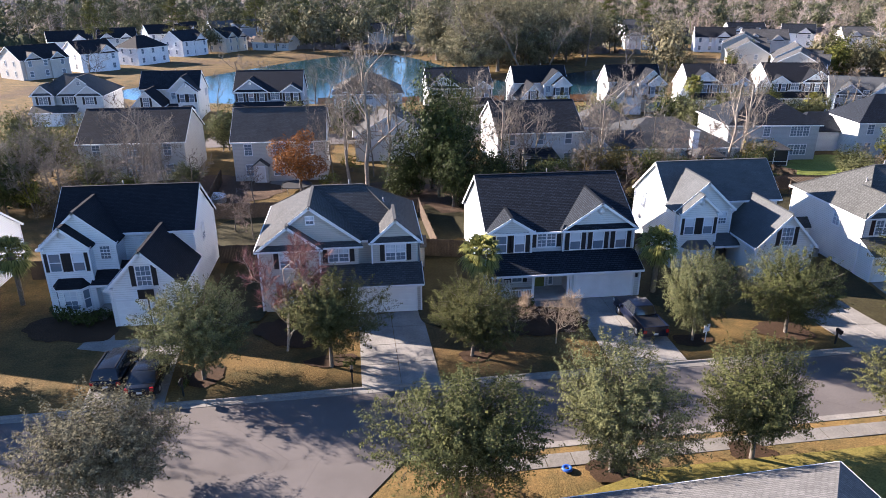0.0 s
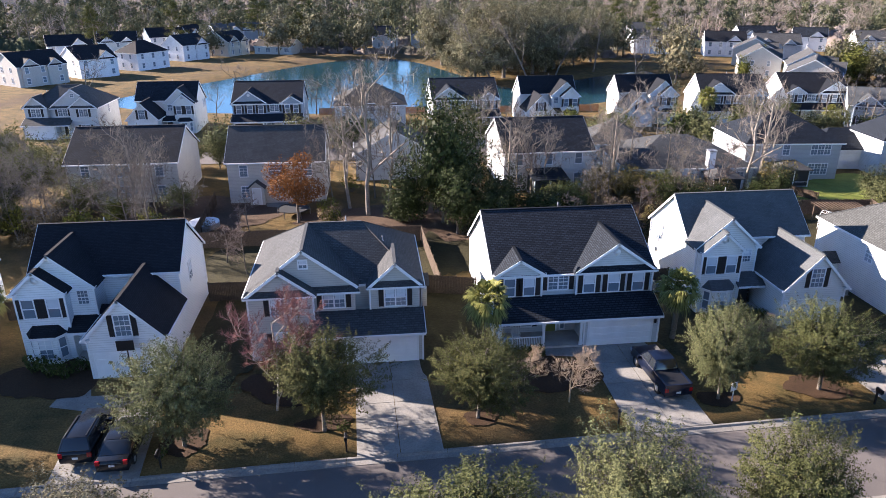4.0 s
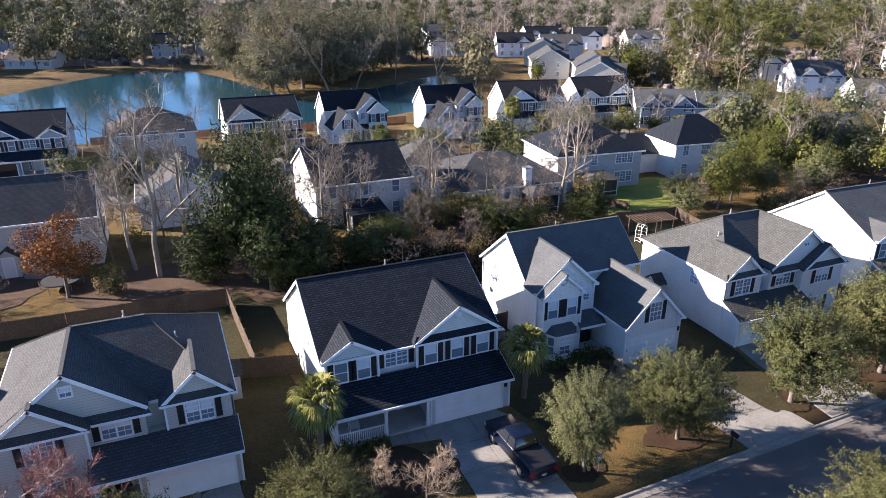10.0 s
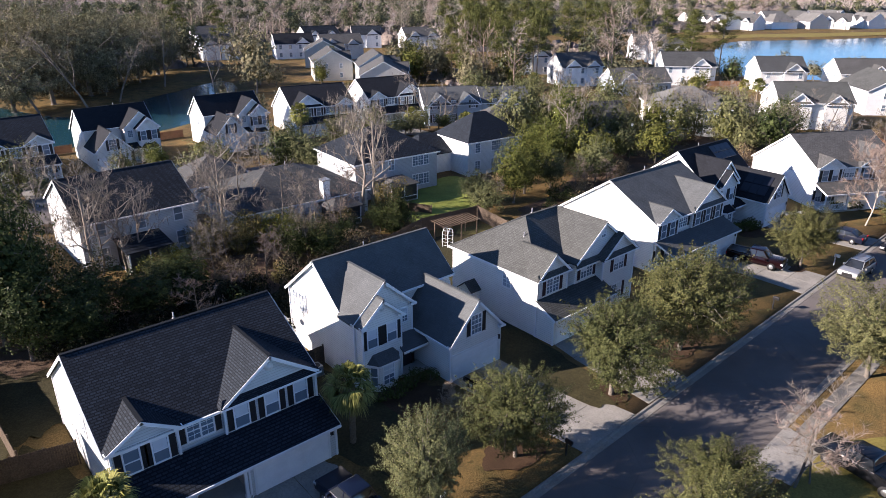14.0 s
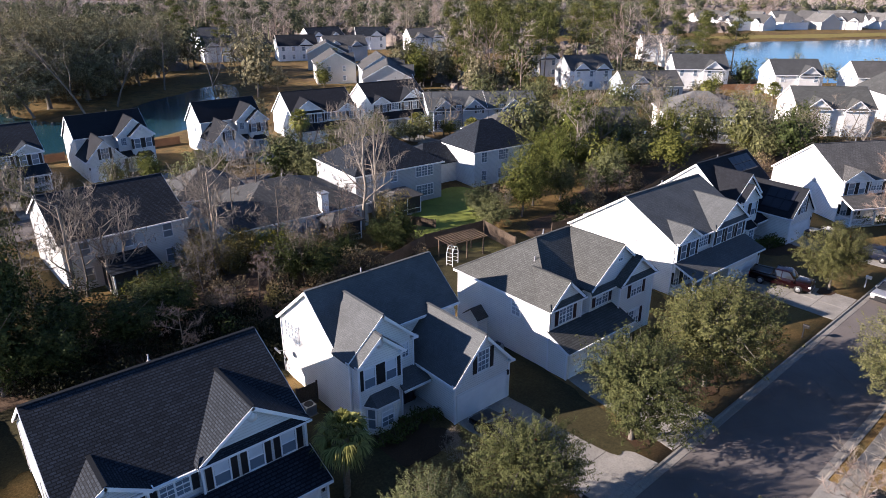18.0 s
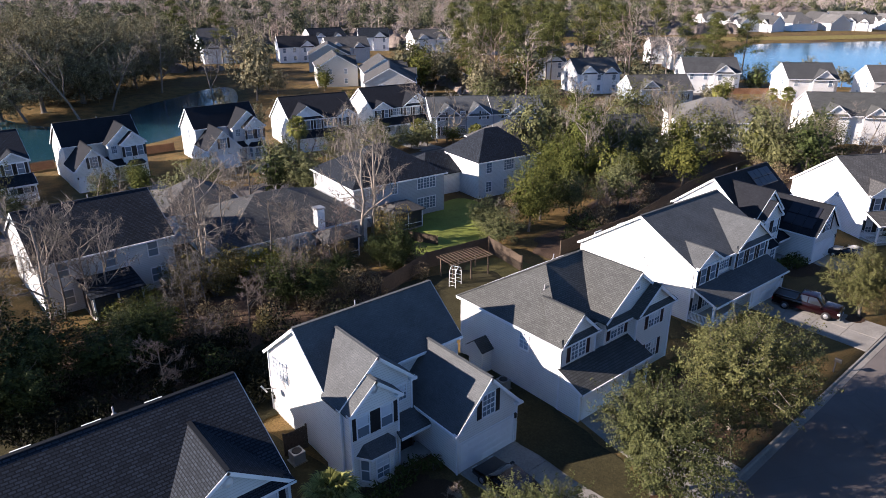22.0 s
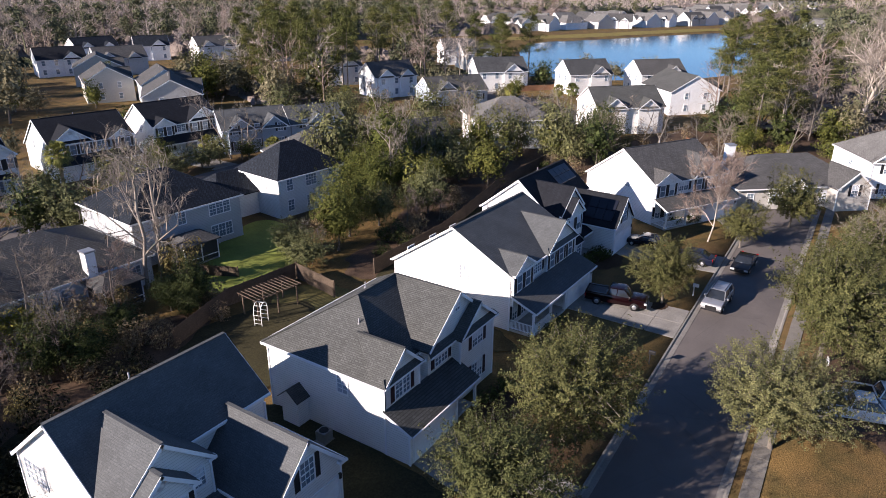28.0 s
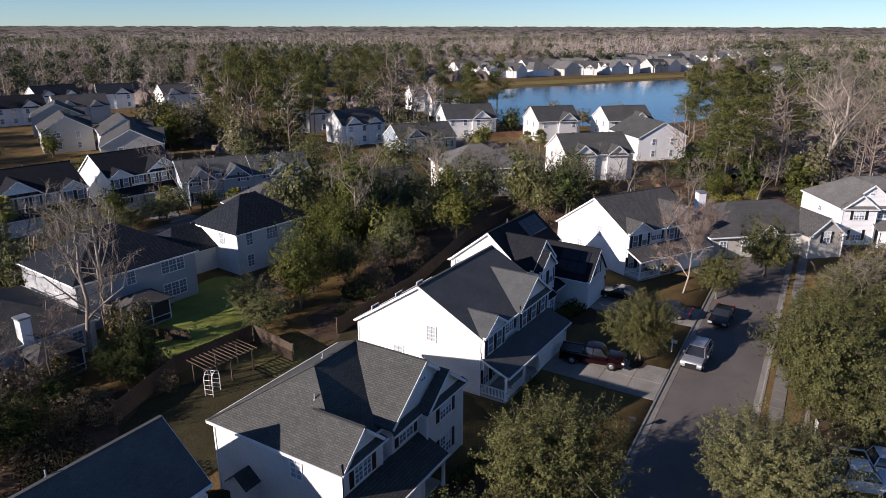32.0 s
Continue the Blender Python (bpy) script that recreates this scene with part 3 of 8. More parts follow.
# dark grass sheets that paint the shade in house gaps and back gardens
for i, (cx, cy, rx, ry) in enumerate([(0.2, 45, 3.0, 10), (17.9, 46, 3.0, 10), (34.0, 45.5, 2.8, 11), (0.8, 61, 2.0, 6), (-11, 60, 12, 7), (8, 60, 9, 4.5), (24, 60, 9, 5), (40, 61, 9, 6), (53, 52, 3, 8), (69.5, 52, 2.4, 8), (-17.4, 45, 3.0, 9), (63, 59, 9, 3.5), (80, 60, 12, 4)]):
    sheet("thin_grass", blob(cx, cy, rx, ry, 60 + i), 0.0842 + 0.0012 * i, M_SHADEGRASS, "thin olive grass between houses, darkened with painted shade", "grass")

# the second street, behind the back gardens
bm = bmesh.new()
vs = [bm.verts.new(p) for p in ((-120, 101, 0.075), (112, 101, 0.075), (112, 109, 0.075), (-120, 109, 0.075))]
bm.faces.new(vs)
tagged(part("road", bm, M_ROAD), "grey asphalt back street between house rows", "road", kind="structure")
bm = bmesh.new()
vs = [bm.verts.new(p) for p in ((128, 84, 0.08), (150, 70, 0.08), (178, 116, 0.08), (168, 122, 0.08))]
bm.faces.new(vs)
tagged(part("road", bm, M_ROAD), "pale asphalt court in front of distant houses", "road", kind="structure")
bm = bmesh.new()
vs = [bm.verts.new(p) for p in ((117, 117, 0.085), (124, 116, 0.085), (158, 203, 0.085), (178, 224, 0.085), (172, 229, 0.085), (148, 206, 0.085))]
bm.faces.new(vs)
tagged(part("road", bm, M_ROAD), "grey asphalt street among distant houses", "road", kind="structure")


# ---------------------------------------------------------------- houses
WINDOW_CACHE = {}


def lattice(xs, zs, y0, y1):
    """One connected frame: bars between every second pair of lines, open cells between them."""
    bm = bmesh.new()
    grid = {}

    def at(i, j, y):
        if (i, j, y) not in grid:
            grid[i, j, y] = bm.verts.new((xs[i], y, zs[j]))
        return grid[i, j, y]

    def solid(i, j):
        return 0 <= i < len(xs) - 1 and 0 <= j < len(zs) - 1 and not (i % 2 and j % 2)

    for i in range(len(xs) - 1):
        for j in range(len(zs) - 1):
            if solid(i, j):
                c = [(i, j), (i + 1, j), (i + 1, j + 1), (i, j + 1)]
                bm.faces.new([at(*q, y0) for q in c])
                bm.faces.new([at(*q, y1) for q in c[::-1]])
                for k, (di, dj) in enumerate(((0, -1), (1, 0), (0, 1), (-1, 0))):
                    if not solid(i + di, j + dj):
                        a, b = c[k], c[(k + 1) % 4]
                        bm.faces.new((at(*a, y0), at(*b, y0), at(*b, y1), at(*a, y1)))
    return bm


def window_meshes(w, h, cols, rows):
    """Frame and pane of a window, its foot's middle at the origin, facing -y."""
    key = (round(w, 2), round(h, 2), cols, rows)
    if key not in WINDOW_CACHE:
        t = 0.085
        xs, zs = [-w / 2 - t, -w / 2], [-0.1, 0.0]
        for i in range(1, cols):
            xs += [-w / 2 + w * i / cols - 0.011, -w / 2 + w * i / cols + 0.011]
        for j in range(1, rows):
            k = 0.03 if j * 2 == rows else 0.01
            zs += [h * j / rows - k, h * j / rows + k]
        xs += [w / 2, w / 2 + t]
        zs += [h, h + t * 1.3]
        bm = lattice(xs, zs, -0.06, 0.02)
        frame_me = mesh_of(bm, "window", M_TRIM)
        bm = bmesh.new()
        box(bm, -w / 2, w / 2, -0.018, 0.0, 0.0, h)
        pane_me = mesh_of(bm, "pane", M_GLASS)
        bm = bmesh.new()
        box(bm, -w / 2 + 0.02, w / 2 - 0.02, -0.024, -0.019, h * 0.5, h)
        blind_me = mesh_of(bm, "blind", M_BLIND)
        pale_me = pane_me.copy()
        pale_me.materials[0] = M_SKYGLASS
        bm = lattice(xs, zs, -0.06, 0.02)
        n = len(bm.faces)
        box(bm, -w / 2, w / 2, -0.018, 0.0, 0.0, h)
        bm.faces.ensure_lookup_table()
        for f in bm.faces[n:]:
            f.material_index = 1
        far_me = mesh_of(bm, "window", M_TRIM)
        far_me.materials.append(M_GLASS)
        WINDOW_CACHE[key] = frame_me, pane_me, blind_me, pale_me, far_me
    return WINDOW_CACHE[key]


def shutter_mesh(w, h, material):
    key = ("shutter", round(w, 2), round(h, 2), material.name)
    if key not in WINDOW_CACHE:
        bm = bmesh.new()
        box(bm, -w / 2, w / 2, -0.03, 0.0, 0.0, h)
        for a, b in ((-w / 2, -w / 2 + 0.05), (w / 2 - 0.05, w / 2)):
            box(bm, a, b, -0.05, -0.03, 0.0, h)
        n = int(h / 0.2)
        for i in range(n):
            box(bm, -w / 2 + 0.05, w / 2 - 0.05, -0.045, -0.03, h * (i + 0.15) / n, h * (i + 0.6) / n)
        WINDOW_CACHE[key] = mesh_of(bm, "shutter", material)
    return WINDOW_CACHE[key]


class House:
    def __init__(self, x, y, rot, width, mirror, wall, roof, label, name="house", group="", pivot=(0, 0)):
        m = pose(x, y, 0, 0, 0, rot) @ Matrix.Translation((-pivot[0], -pivot[1], 0))
        self.o = thing(name, m, label, "house", group)
        self.w, self.mirror, self.wall, self.roof = width, mirror, SIDE[wall], ROOF[roof]
        self.shut, self.plain, self.far = M_SHUT, False, y > 80
        self.rng = random.Random(int(x * 7 + y * 3))

    def p(self, v):
        return (self.w - v[0], v[1], v[2]) if self.mirror else tuple(v)

    def add(self, name, bm, material, parent=None, label="", smooth=False):
        return part(name, bm, material, parent or self.o, label, smooth)

    def box(self, name, x0, x1, y0, y1, z0, z1, material, parent=None, label=""):
        if self.mirror:
            x0, x1 = self.w - x1, self.w - x0
        return self.add(name, box(bmesh.new(), x0, x1, y0, y1, z0, z1), material, parent, label)

    def prism(self, name, pts, off, material, parent=None, label=""):
        off = (-off[0], off[1], off[2]) if self.mirror else off
        return self.add(name, prism(bmesh.new(), [self.p(v) for v in pts], off), material, parent, label)

    def slab(self, pts, name="roof_slope", thick=0.14, material=None):
        return self.prism(name, pts, (0, 0, -thick), material or self.roof)

    def trim(self, runs, w=0.05, h=0.2, name="trim", material=None):
        if self.plain and name != "gutter" and self.o.matrix_basis.translation.length > 100:
            bm = bmesh.new()
            for a, b in runs:
                beam(bm, self.p(a), self.p(b), w, h)
            return self.add(name, bm, material or M_TRIM)
        for a, b in runs:
            self.add(name, beam(bmesh.new(), self.p(a), self.p(b), w, h), material or M_TRIM)

    def place(self, x, y, z, face):
        if self.mirror:
            x = self.w - x
            face = {"W": "E", "E": "W"}.get(face, face)
        turn = {"S": 0, "E": 90, "N": 180, "W": 270}[face]
        return pose(x, y, z, 0, 0, turn)

    def window(self, x, y, z, w=0.82, h=1.5, face="S", cols=2, rows=4, shutter=True, blind=None):
        fr, pa, bl, pale, whole = window_meshes(w, h, cols, rows)
        if self.plain and self.o.matrix_basis.translation.length > 230:
            return put("window", whole, self.o, self.place(x, y, z, face))
        win = put("window", fr, self.o, self.place(x, y, z, face))
        # west panes of nearer houses take the glass with the painted sky reflection
        put("pane", pale if face == "W" and not self.plain else pa, win)
        if face == "W" or self.far:
            blind = False
        if blind if blind is not None else self.rng.random() < 0.6:
            put("blind", bl, win)
        if shutter:
            sw = 0.36
            for s in (-1, 1):
                off = s * (w / 2 + 0.1 + sw / 2)
                px, py = (x + off, y) if face in "SN" else (x, y + off)
                put("shutter", shutter_mesh(sw, h + 0.1, self.shut), self.o, self.place(px, py, z - 0.05, face), "louvred dark shutter")
        return win

    def pair(self, x, y, z, w=1.5, h=1.35, face="S", shutter=True):
        """Two sashes side by side between one pair of shutters."""
        half = w / 2
        for s in (-1, 1):
            o = s * half / 2
            px, py = (x + o, y) if face in "SN" else (x, y + o)
            self.window(px, py, z, half - 0.1, h, face, 2, 4, False)
        if shutter:
            for s in (-1, 1):
                off = s * (half + 0.26)
                px, py = (x + off, y) if face in "SN" else (x, y + off)
                put("shutter", shutter_mesh(0.36, h + 0.1, self.shut), self.o, self.place(px, py, z - 0.05, face), "louvred dark shutter")

    def garage(self, x0, x1, y, h=2.13, opened=False):
        if self.mirror:
            x0, x1 = self.w - x1, self.w - x0
        bm = bmesh.new()
        for a in ((x0 - 0.14, x0, 0, h), (x1, x1 + 0.14, 0, h), (x0 - 0.14, x1 + 0.14, h, h + 0.16)):
            box(bm, a[0], a[1], y - 0.05, y + 0.02, a[2], a[3])
        self.add("garage_trim", bm, M_TRIM)
        # when opened, a flat dark panel stands in for the unlit inside
        g = self.add("garage_door", box(bmesh.new(), x0, x1, y - 0.012, y + 0.02, 0.02, h), M_DARKGLASS if opened else M_GARAGE, None, "wide sectional garage door")
        if not opened:
            for r in range(4):
                z0, z1 = 0.03 + r * (h - 0.04) / 4, 0.02 + (r + 1) * (h - 0.04) / 4
                bm = box(bmesh.new(), x0 + 0.01, x1 - 0.01, y - 0.028, y - 0.012, z0, z1 - 0.02)
                n = 8
                for c in range(n):
                    a, b = x0 + (x1 - x0) * (c + 0.12) / n, x0 + (x1 - x0) * (c + 0.88) / n
                    box(bm, a, b, y - 0.036, y - 0.028, z0 + 0.1, z1 - 0.12)
                self.add("door_panel", bm, M_GARAGE, g)

    def vent_pipe(self, x, y, z, h=0.4):
        bm = bmesh.new()
        px, py, _ = self.p((x, y, z))
        rod(bm, (px, py, z - 0.3), (px, py, z + h), 0.05)
        rod(bm, (px, py, z - 0.06), (px, py, z + 0.05), 0.14, 0.07)
        self.add("vent_pipe", bm, M_PVC, None, "", True)

    def corner_boards(self, spots, z0, z1):
        for x, y in () if self.plain or self.far else spots:
            px, py, _ = self.p((x, y, 0))
            self.add("corner_board", box(bmesh.new(), px - 0.06, px + 0.06, py - 0.06, py + 0.06, z0, z1), M_TRIM)

    def side_gable(self, x0, x1, yf, yb, yr, zr, sf, sb, ov=0.3):
        """Main block whose ridge runs along the front, with its two gable walls."""
        zf, zb = zr - sf * (yr - yf) - 0.14, zr - sb * (yb - yr) - 0.14
        prof = [(yf, 0.0), (yb, 0.0), (yb, zb), (yr, zr - 0.16), (yf, zf)]
        self.prism("wall", [(x0, y, z) for y, z in prof], (x1 - x0, 0, 0), self.wall)
        a, b = x0 - 0.22, x1 + 0.22
        ef, eb = zr - sf * (yr - yf + ov), zr - sb * (yb - yr + ov)
        self.slab([(a, yf - ov, ef), (b, yf - ov, ef), (b, yr, zr), (a, yr, zr)])
        self.slab([(a, yb + ov, eb), (b, yb + ov, eb), (b, yr, zr), (a, yr, zr)])
        dz = 0.02
        runs = []
        for x in (a - 0.012, b + 0.012):
            runs += [((x, yf - ov, ef - dz), (x, yr, zr - dz)), ((x, yr, zr - dz), (x, yb + ov, eb - dz))]
        self.trim(runs, 0.05, 0.19, "rake_board")
        self.trim([((a, yf - ov - 0.06, ef - dz), (b, yf - ov - 0.06, ef - dz)), ((a, yb + ov + 0.06, eb - dz), (b, yb + ov + 0.06, eb - dz))], 0.11, 0.15, "gutter")
        self.add("ridge_cap", beam(bmesh.new(), self.p((a, yr, zr + 0.02)), self.p((b, yr, zr + 0.02)), 0.24, 0.03), self.roof)
        self.corner_boards([(x0, yf), (x1, yf), (x0, yb), (x1, yb)], 0.0, min(zf, zb))

    def front_gable(self, xc, half, yf, za, slope, y_top, y_low, z0, ov=0.28, pent=True, vent=0):
        """A gable facing the front: its wall, two slopes running back to the main roof, rake boards."""
        ze = za - slope * half
        w = half - ov
        zw = za - slope * w - 0.15
        prof = [(xc - w, z0), (xc + w, z0), (xc + w, zw), (xc, za - 0.17), (xc - w, zw)]
        self.prism("wall", [(x, yf, z) for x, z in prof], (0, max(0.3, y_low - yf + 0.3), 0), self.wall)
        yo = yf - ov
        for s in (-1, 1):
            self.slab([(xc + s * half, yo, ze), (xc, yo, za), (xc, y_top, za), (xc + s * half, y_low, ze)])
        d = 0.02
        self.trim([((xc - half, yo - 0.012, ze - d), (xc, yo - 0.012, za - d)), ((xc, yo - 0.012, za - d), (xc + half, yo - 0.012, ze - d))], 0.05, 0.2, "rake_board")
        self.add("ridge_cap", beam(bmesh.new(), self.p((xc, yo, za + 0.02)), self.p((xc, y_top, za + 0.02)), 0.24, 0.03), self.roof)
        if pent:
            zp = zw + 0.22
            self.slab([(xc - half, yo - 0.05, zp - 0.26), (xc + half, yo - 0.05, zp - 0.26), (xc + w, yf + 0.02, zp + 0.12), (xc - w, yf + 0.02, zp + 0.12)], "pent_roof", 0.06)
            self.trim([((xc - half, yo - 0.06, zp - 0.28), (xc + half, yo - 0.06, zp - 0.28))], 0.05, 0.13, "pent_fascia")
        else:
            for s in (-1, 1):
                bm = box(bmesh.new(), *sorted((self.p((xc + s * half, 0, 0))[0], self.p((xc + s * (w - 0.25), 0, 0))[0])), yo - 0.02, yf + 0.02, ze - 0.14, ze + 0.04)
                self.add("eave_return", bm, M_TRIM)
        self.corner_boards([(xc - w, yf), (xc + w, yf)], z0, zw)
        if vent:
            px, py, pz = self.p((xc, yf - 0.02, za - vent))
            bm = bmesh.new()
            rod(bm, (px, py - 0.03, pz), (px, py + 0.03, pz), 0.27, None, 20)
            rod(bm, (px, py - 0.05, pz), (px, py - 0.02, pz), 0.2, None, 20)
            self.add("gable_vent", bm, M_TRIM, None, "round white gable vent", True)

    def railing(self, pts, z=0.25, h=0.85, step=0.13):
        rail = self.add("railing", self._rails(pts, z, h), M_TRIM)
        for (ax, ay), (bx, by) in zip(pts, pts[1:]):
            n = max(2, int(math.hypot(bx - ax, by - ay) / step))
            bars = bmesh.new()
            for i in range(n + 1):
                t = i / n
                x, y, _ = self.p((ax + (bx - ax) * t, ay + (by - ay) * t, 0))
                if self.far:
                    box(bars, x - 0.02, x + 0.02, y - 0.02, y + 0.02, z, z + h - 0.05)
                else:
                    part("baluster", box(bmesh.new(), x - 0.02, x + 0.02, y - 0.02, y + 0.02, z, z + h - 0.05), M_TRIM, rail)
            if self.far:
                tagged(part("balusters", bars, M_TRIM, rail), kind="stuff")
            else:
                bars.free()

    def _rails(self, pts, z, h):
        bm = bmesh.new()
        for (ax, ay), (bx, by) in zip(pts, pts[1:]):
            beam(bm, self.p((ax, ay, z + h)), self.p((bx, by, z + h)), 0.09, 0.06)
            beam(bm, self.p((ax, ay, z + 0.12)), self.p((bx, by, z + 0.12)), 0.06, 0.05)
        return bm

    def post(self, x, y, z0, z1, r=0.09):
        x, y, _ = self.p((x, y, 0))
        bm = box(bmesh.new(), x - r, x + r, y - r, y + r, z0, z1)
        box(bm, x - r - 0.04, x + r + 0.04, y - r - 0.04, y + r + 0.04, z0, z0 + 0.18)
        box(bm, x - r - 0.04, x + r + 0.04, y - r - 0.04, y + r + 0.04, z1 - 0.14, z1)
        self.add("porch_post", bm, M_TRIM)

    def door(self, x, y, z, material, face="S", lights=True):
        m = self.place(x, y, z, face)
        bm = box(bmesh.new(), -0.46, 0.46, -0.03, 0.02, 0.0, 2.05)
        d = put("front_door", mesh_of(bm, "front_door", material), self.o, m)
        bm = bmesh.new()
        for a in ((-0.58, -0.46, 0, 2.05), (0.46, 0.58, 0, 2.05), (-0.58, 0.58, 2.05, 2.2)):
            box(bm, a[0], a[1], -0.06, 0.02, a[2], a[3])
        put("door_frame", mesh_of(bm, "door_frame", M_TRIM), d)
        bm = bmesh.new()
        for i in (-1, 1):
            for z0, z1 in ((0.2, 0.85), (1.0, 1.85)):
                box(bm, i * 0.22 - 0.13, i * 0.22 + 0.13, -0.042, -0.03, z0, z1)
        put("door_panel", mesh_of(bm, "door_panel", material), d)
        put("door_handle", mesh_of(rod(bmesh.new(), (0.36, -0.09, 1.0), (0.36, -0.03, 1.0), 0.04), "door_handle", M_METAL, True), d)


def house_porch(x, y, rot=0, mirror=False, wall="grey", roof="charcoal", label="", opened=False, door=None, shut=None):
    """Two storeys, ridge along the front, a small and a large front gable, porch and garage under one low roof."""
    h = House(x, y, rot, 12.4, mirror, wall, roof, label)
    if shut:
        h.shut = shut
    yr, zr, sf, sb = 6.2, 8.55, 0.53, 0.67

    def back(z):
        return yr - (zr - z) / sf

    h.side_gable(0, 12.4, 0.3, 12.9, yr, zr, sf, sb)
    h.front_gable(1.85, 2.05, 0.0, 6.66, 0.62, back(6.66), back(5.39), 2.4, pent=False)
    h.front_gable(9.35, 3.3, 0.0, 7.7, 0.70, back(7.7), back(5.39), 2.4, vent=0.85)
    # low roof over porch and garage
    h.slab([(-0.15, -2.4, 2.52), (12.55, -2.4, 2.52), (12.55, 0.05, 3.5), (-0.15, 0.05, 3.5)])
    h.trim([((-0.15, -2.44, 2.5), (12.55, -2.44, 2.5))], 0.1, 0.16, "gutter")
    h.trim([((-0.17, -2.4, 2.5), (-0.17, 0.1, 3.48)), ((12.57, -2.4, 2.5), (12.57, 0.1, 3.48))], 0.05, 0.18, "rake_board")
    h.prism("garage_wall", [(6.55, -2.0, 0), (6.55, 0.3, 0), (6.55, 0.3, 3.3), (6.55, -2.0, 2.5)], (5.85, 0, 0), h.wall)
    h.box("porch_beam", -0.02, 6.55, -2.2, -2.0, 2.2, 2.42, M_TRIM)
    h.box("porch_floor", 0.0, 6.55, -2.1, 0.3, 0.0, 0.22, M_BRICKSTEP)
    h.garage(6.95, 11.8, -2.0, opened=opened)
    h.corner_boards([(6.55, -2.0), (12.4, -2.0)], 0, 2.4)
    for px in (0.12, 3.4, 6.3):
        h.post(px, -2.05, 0.22, 2.2)
    h.railing([(0.12, 0.2), (0.12, -2.05), (3.4, -2.05)])
    h.window(0.95, 0.3, 0.75, 0.8, 1.45, shutter=True)
    h.window(2.6, 0.3, 0.75, 0.8, 1.45, shutter=True)
    h.door(4.5, 0.3, 0.22, door or M_DOORW)
    h.window(5.5, 0.3, 0.4, 0.3, 1.8, shutter=False, cols=1)
    for wx in (1.1, 2.62):
        h.window(wx, 0.0, 3.6, 0.8, 1.4, cols=1, rows=2)
    h.pair(4.97, 0.3, 3.85, 1.6, 1.2)
    for wx in (7.35, 9.3, 11.25):
        h.window(wx, 0.0, 3.62, 0.84, 1.42, cols=1, rows=2)
    h.window(0, 5.0, 3.8, 0.8, 1.3, "W", shutter=False)
    h.window(0, 8.5, 1.0, 0.9, 1.4, "W", shutter=False)
    h.window(12.4, 8.0, 3.8, 0.8, 1.3, "E", shutter=False)
    h.window(12.4, 3.5, 1.0, 0.8, 1.3, "E", shutter=False)
    for wx in (2.5, 6.2, 9.8):
        h.window(wx, 12.9, 3.0, 0.9, 1.3, "N", shutter=False)
        h.window(wx, 12.9, 0.8, 0.9, 1.4, "N", shutter=False)
    h.vent_pipe(6.4, yr + 0.4, zr - 0.1)
    bm = box(bmesh.new(), *sorted((h.p((12.0, 0, 0))[0], h.p((12.16, 0, 0))[0])), -2.14, -2.0, 1.75, 2.05)
    h.add("wall_lantern", bm, M_BLACK)
    return h


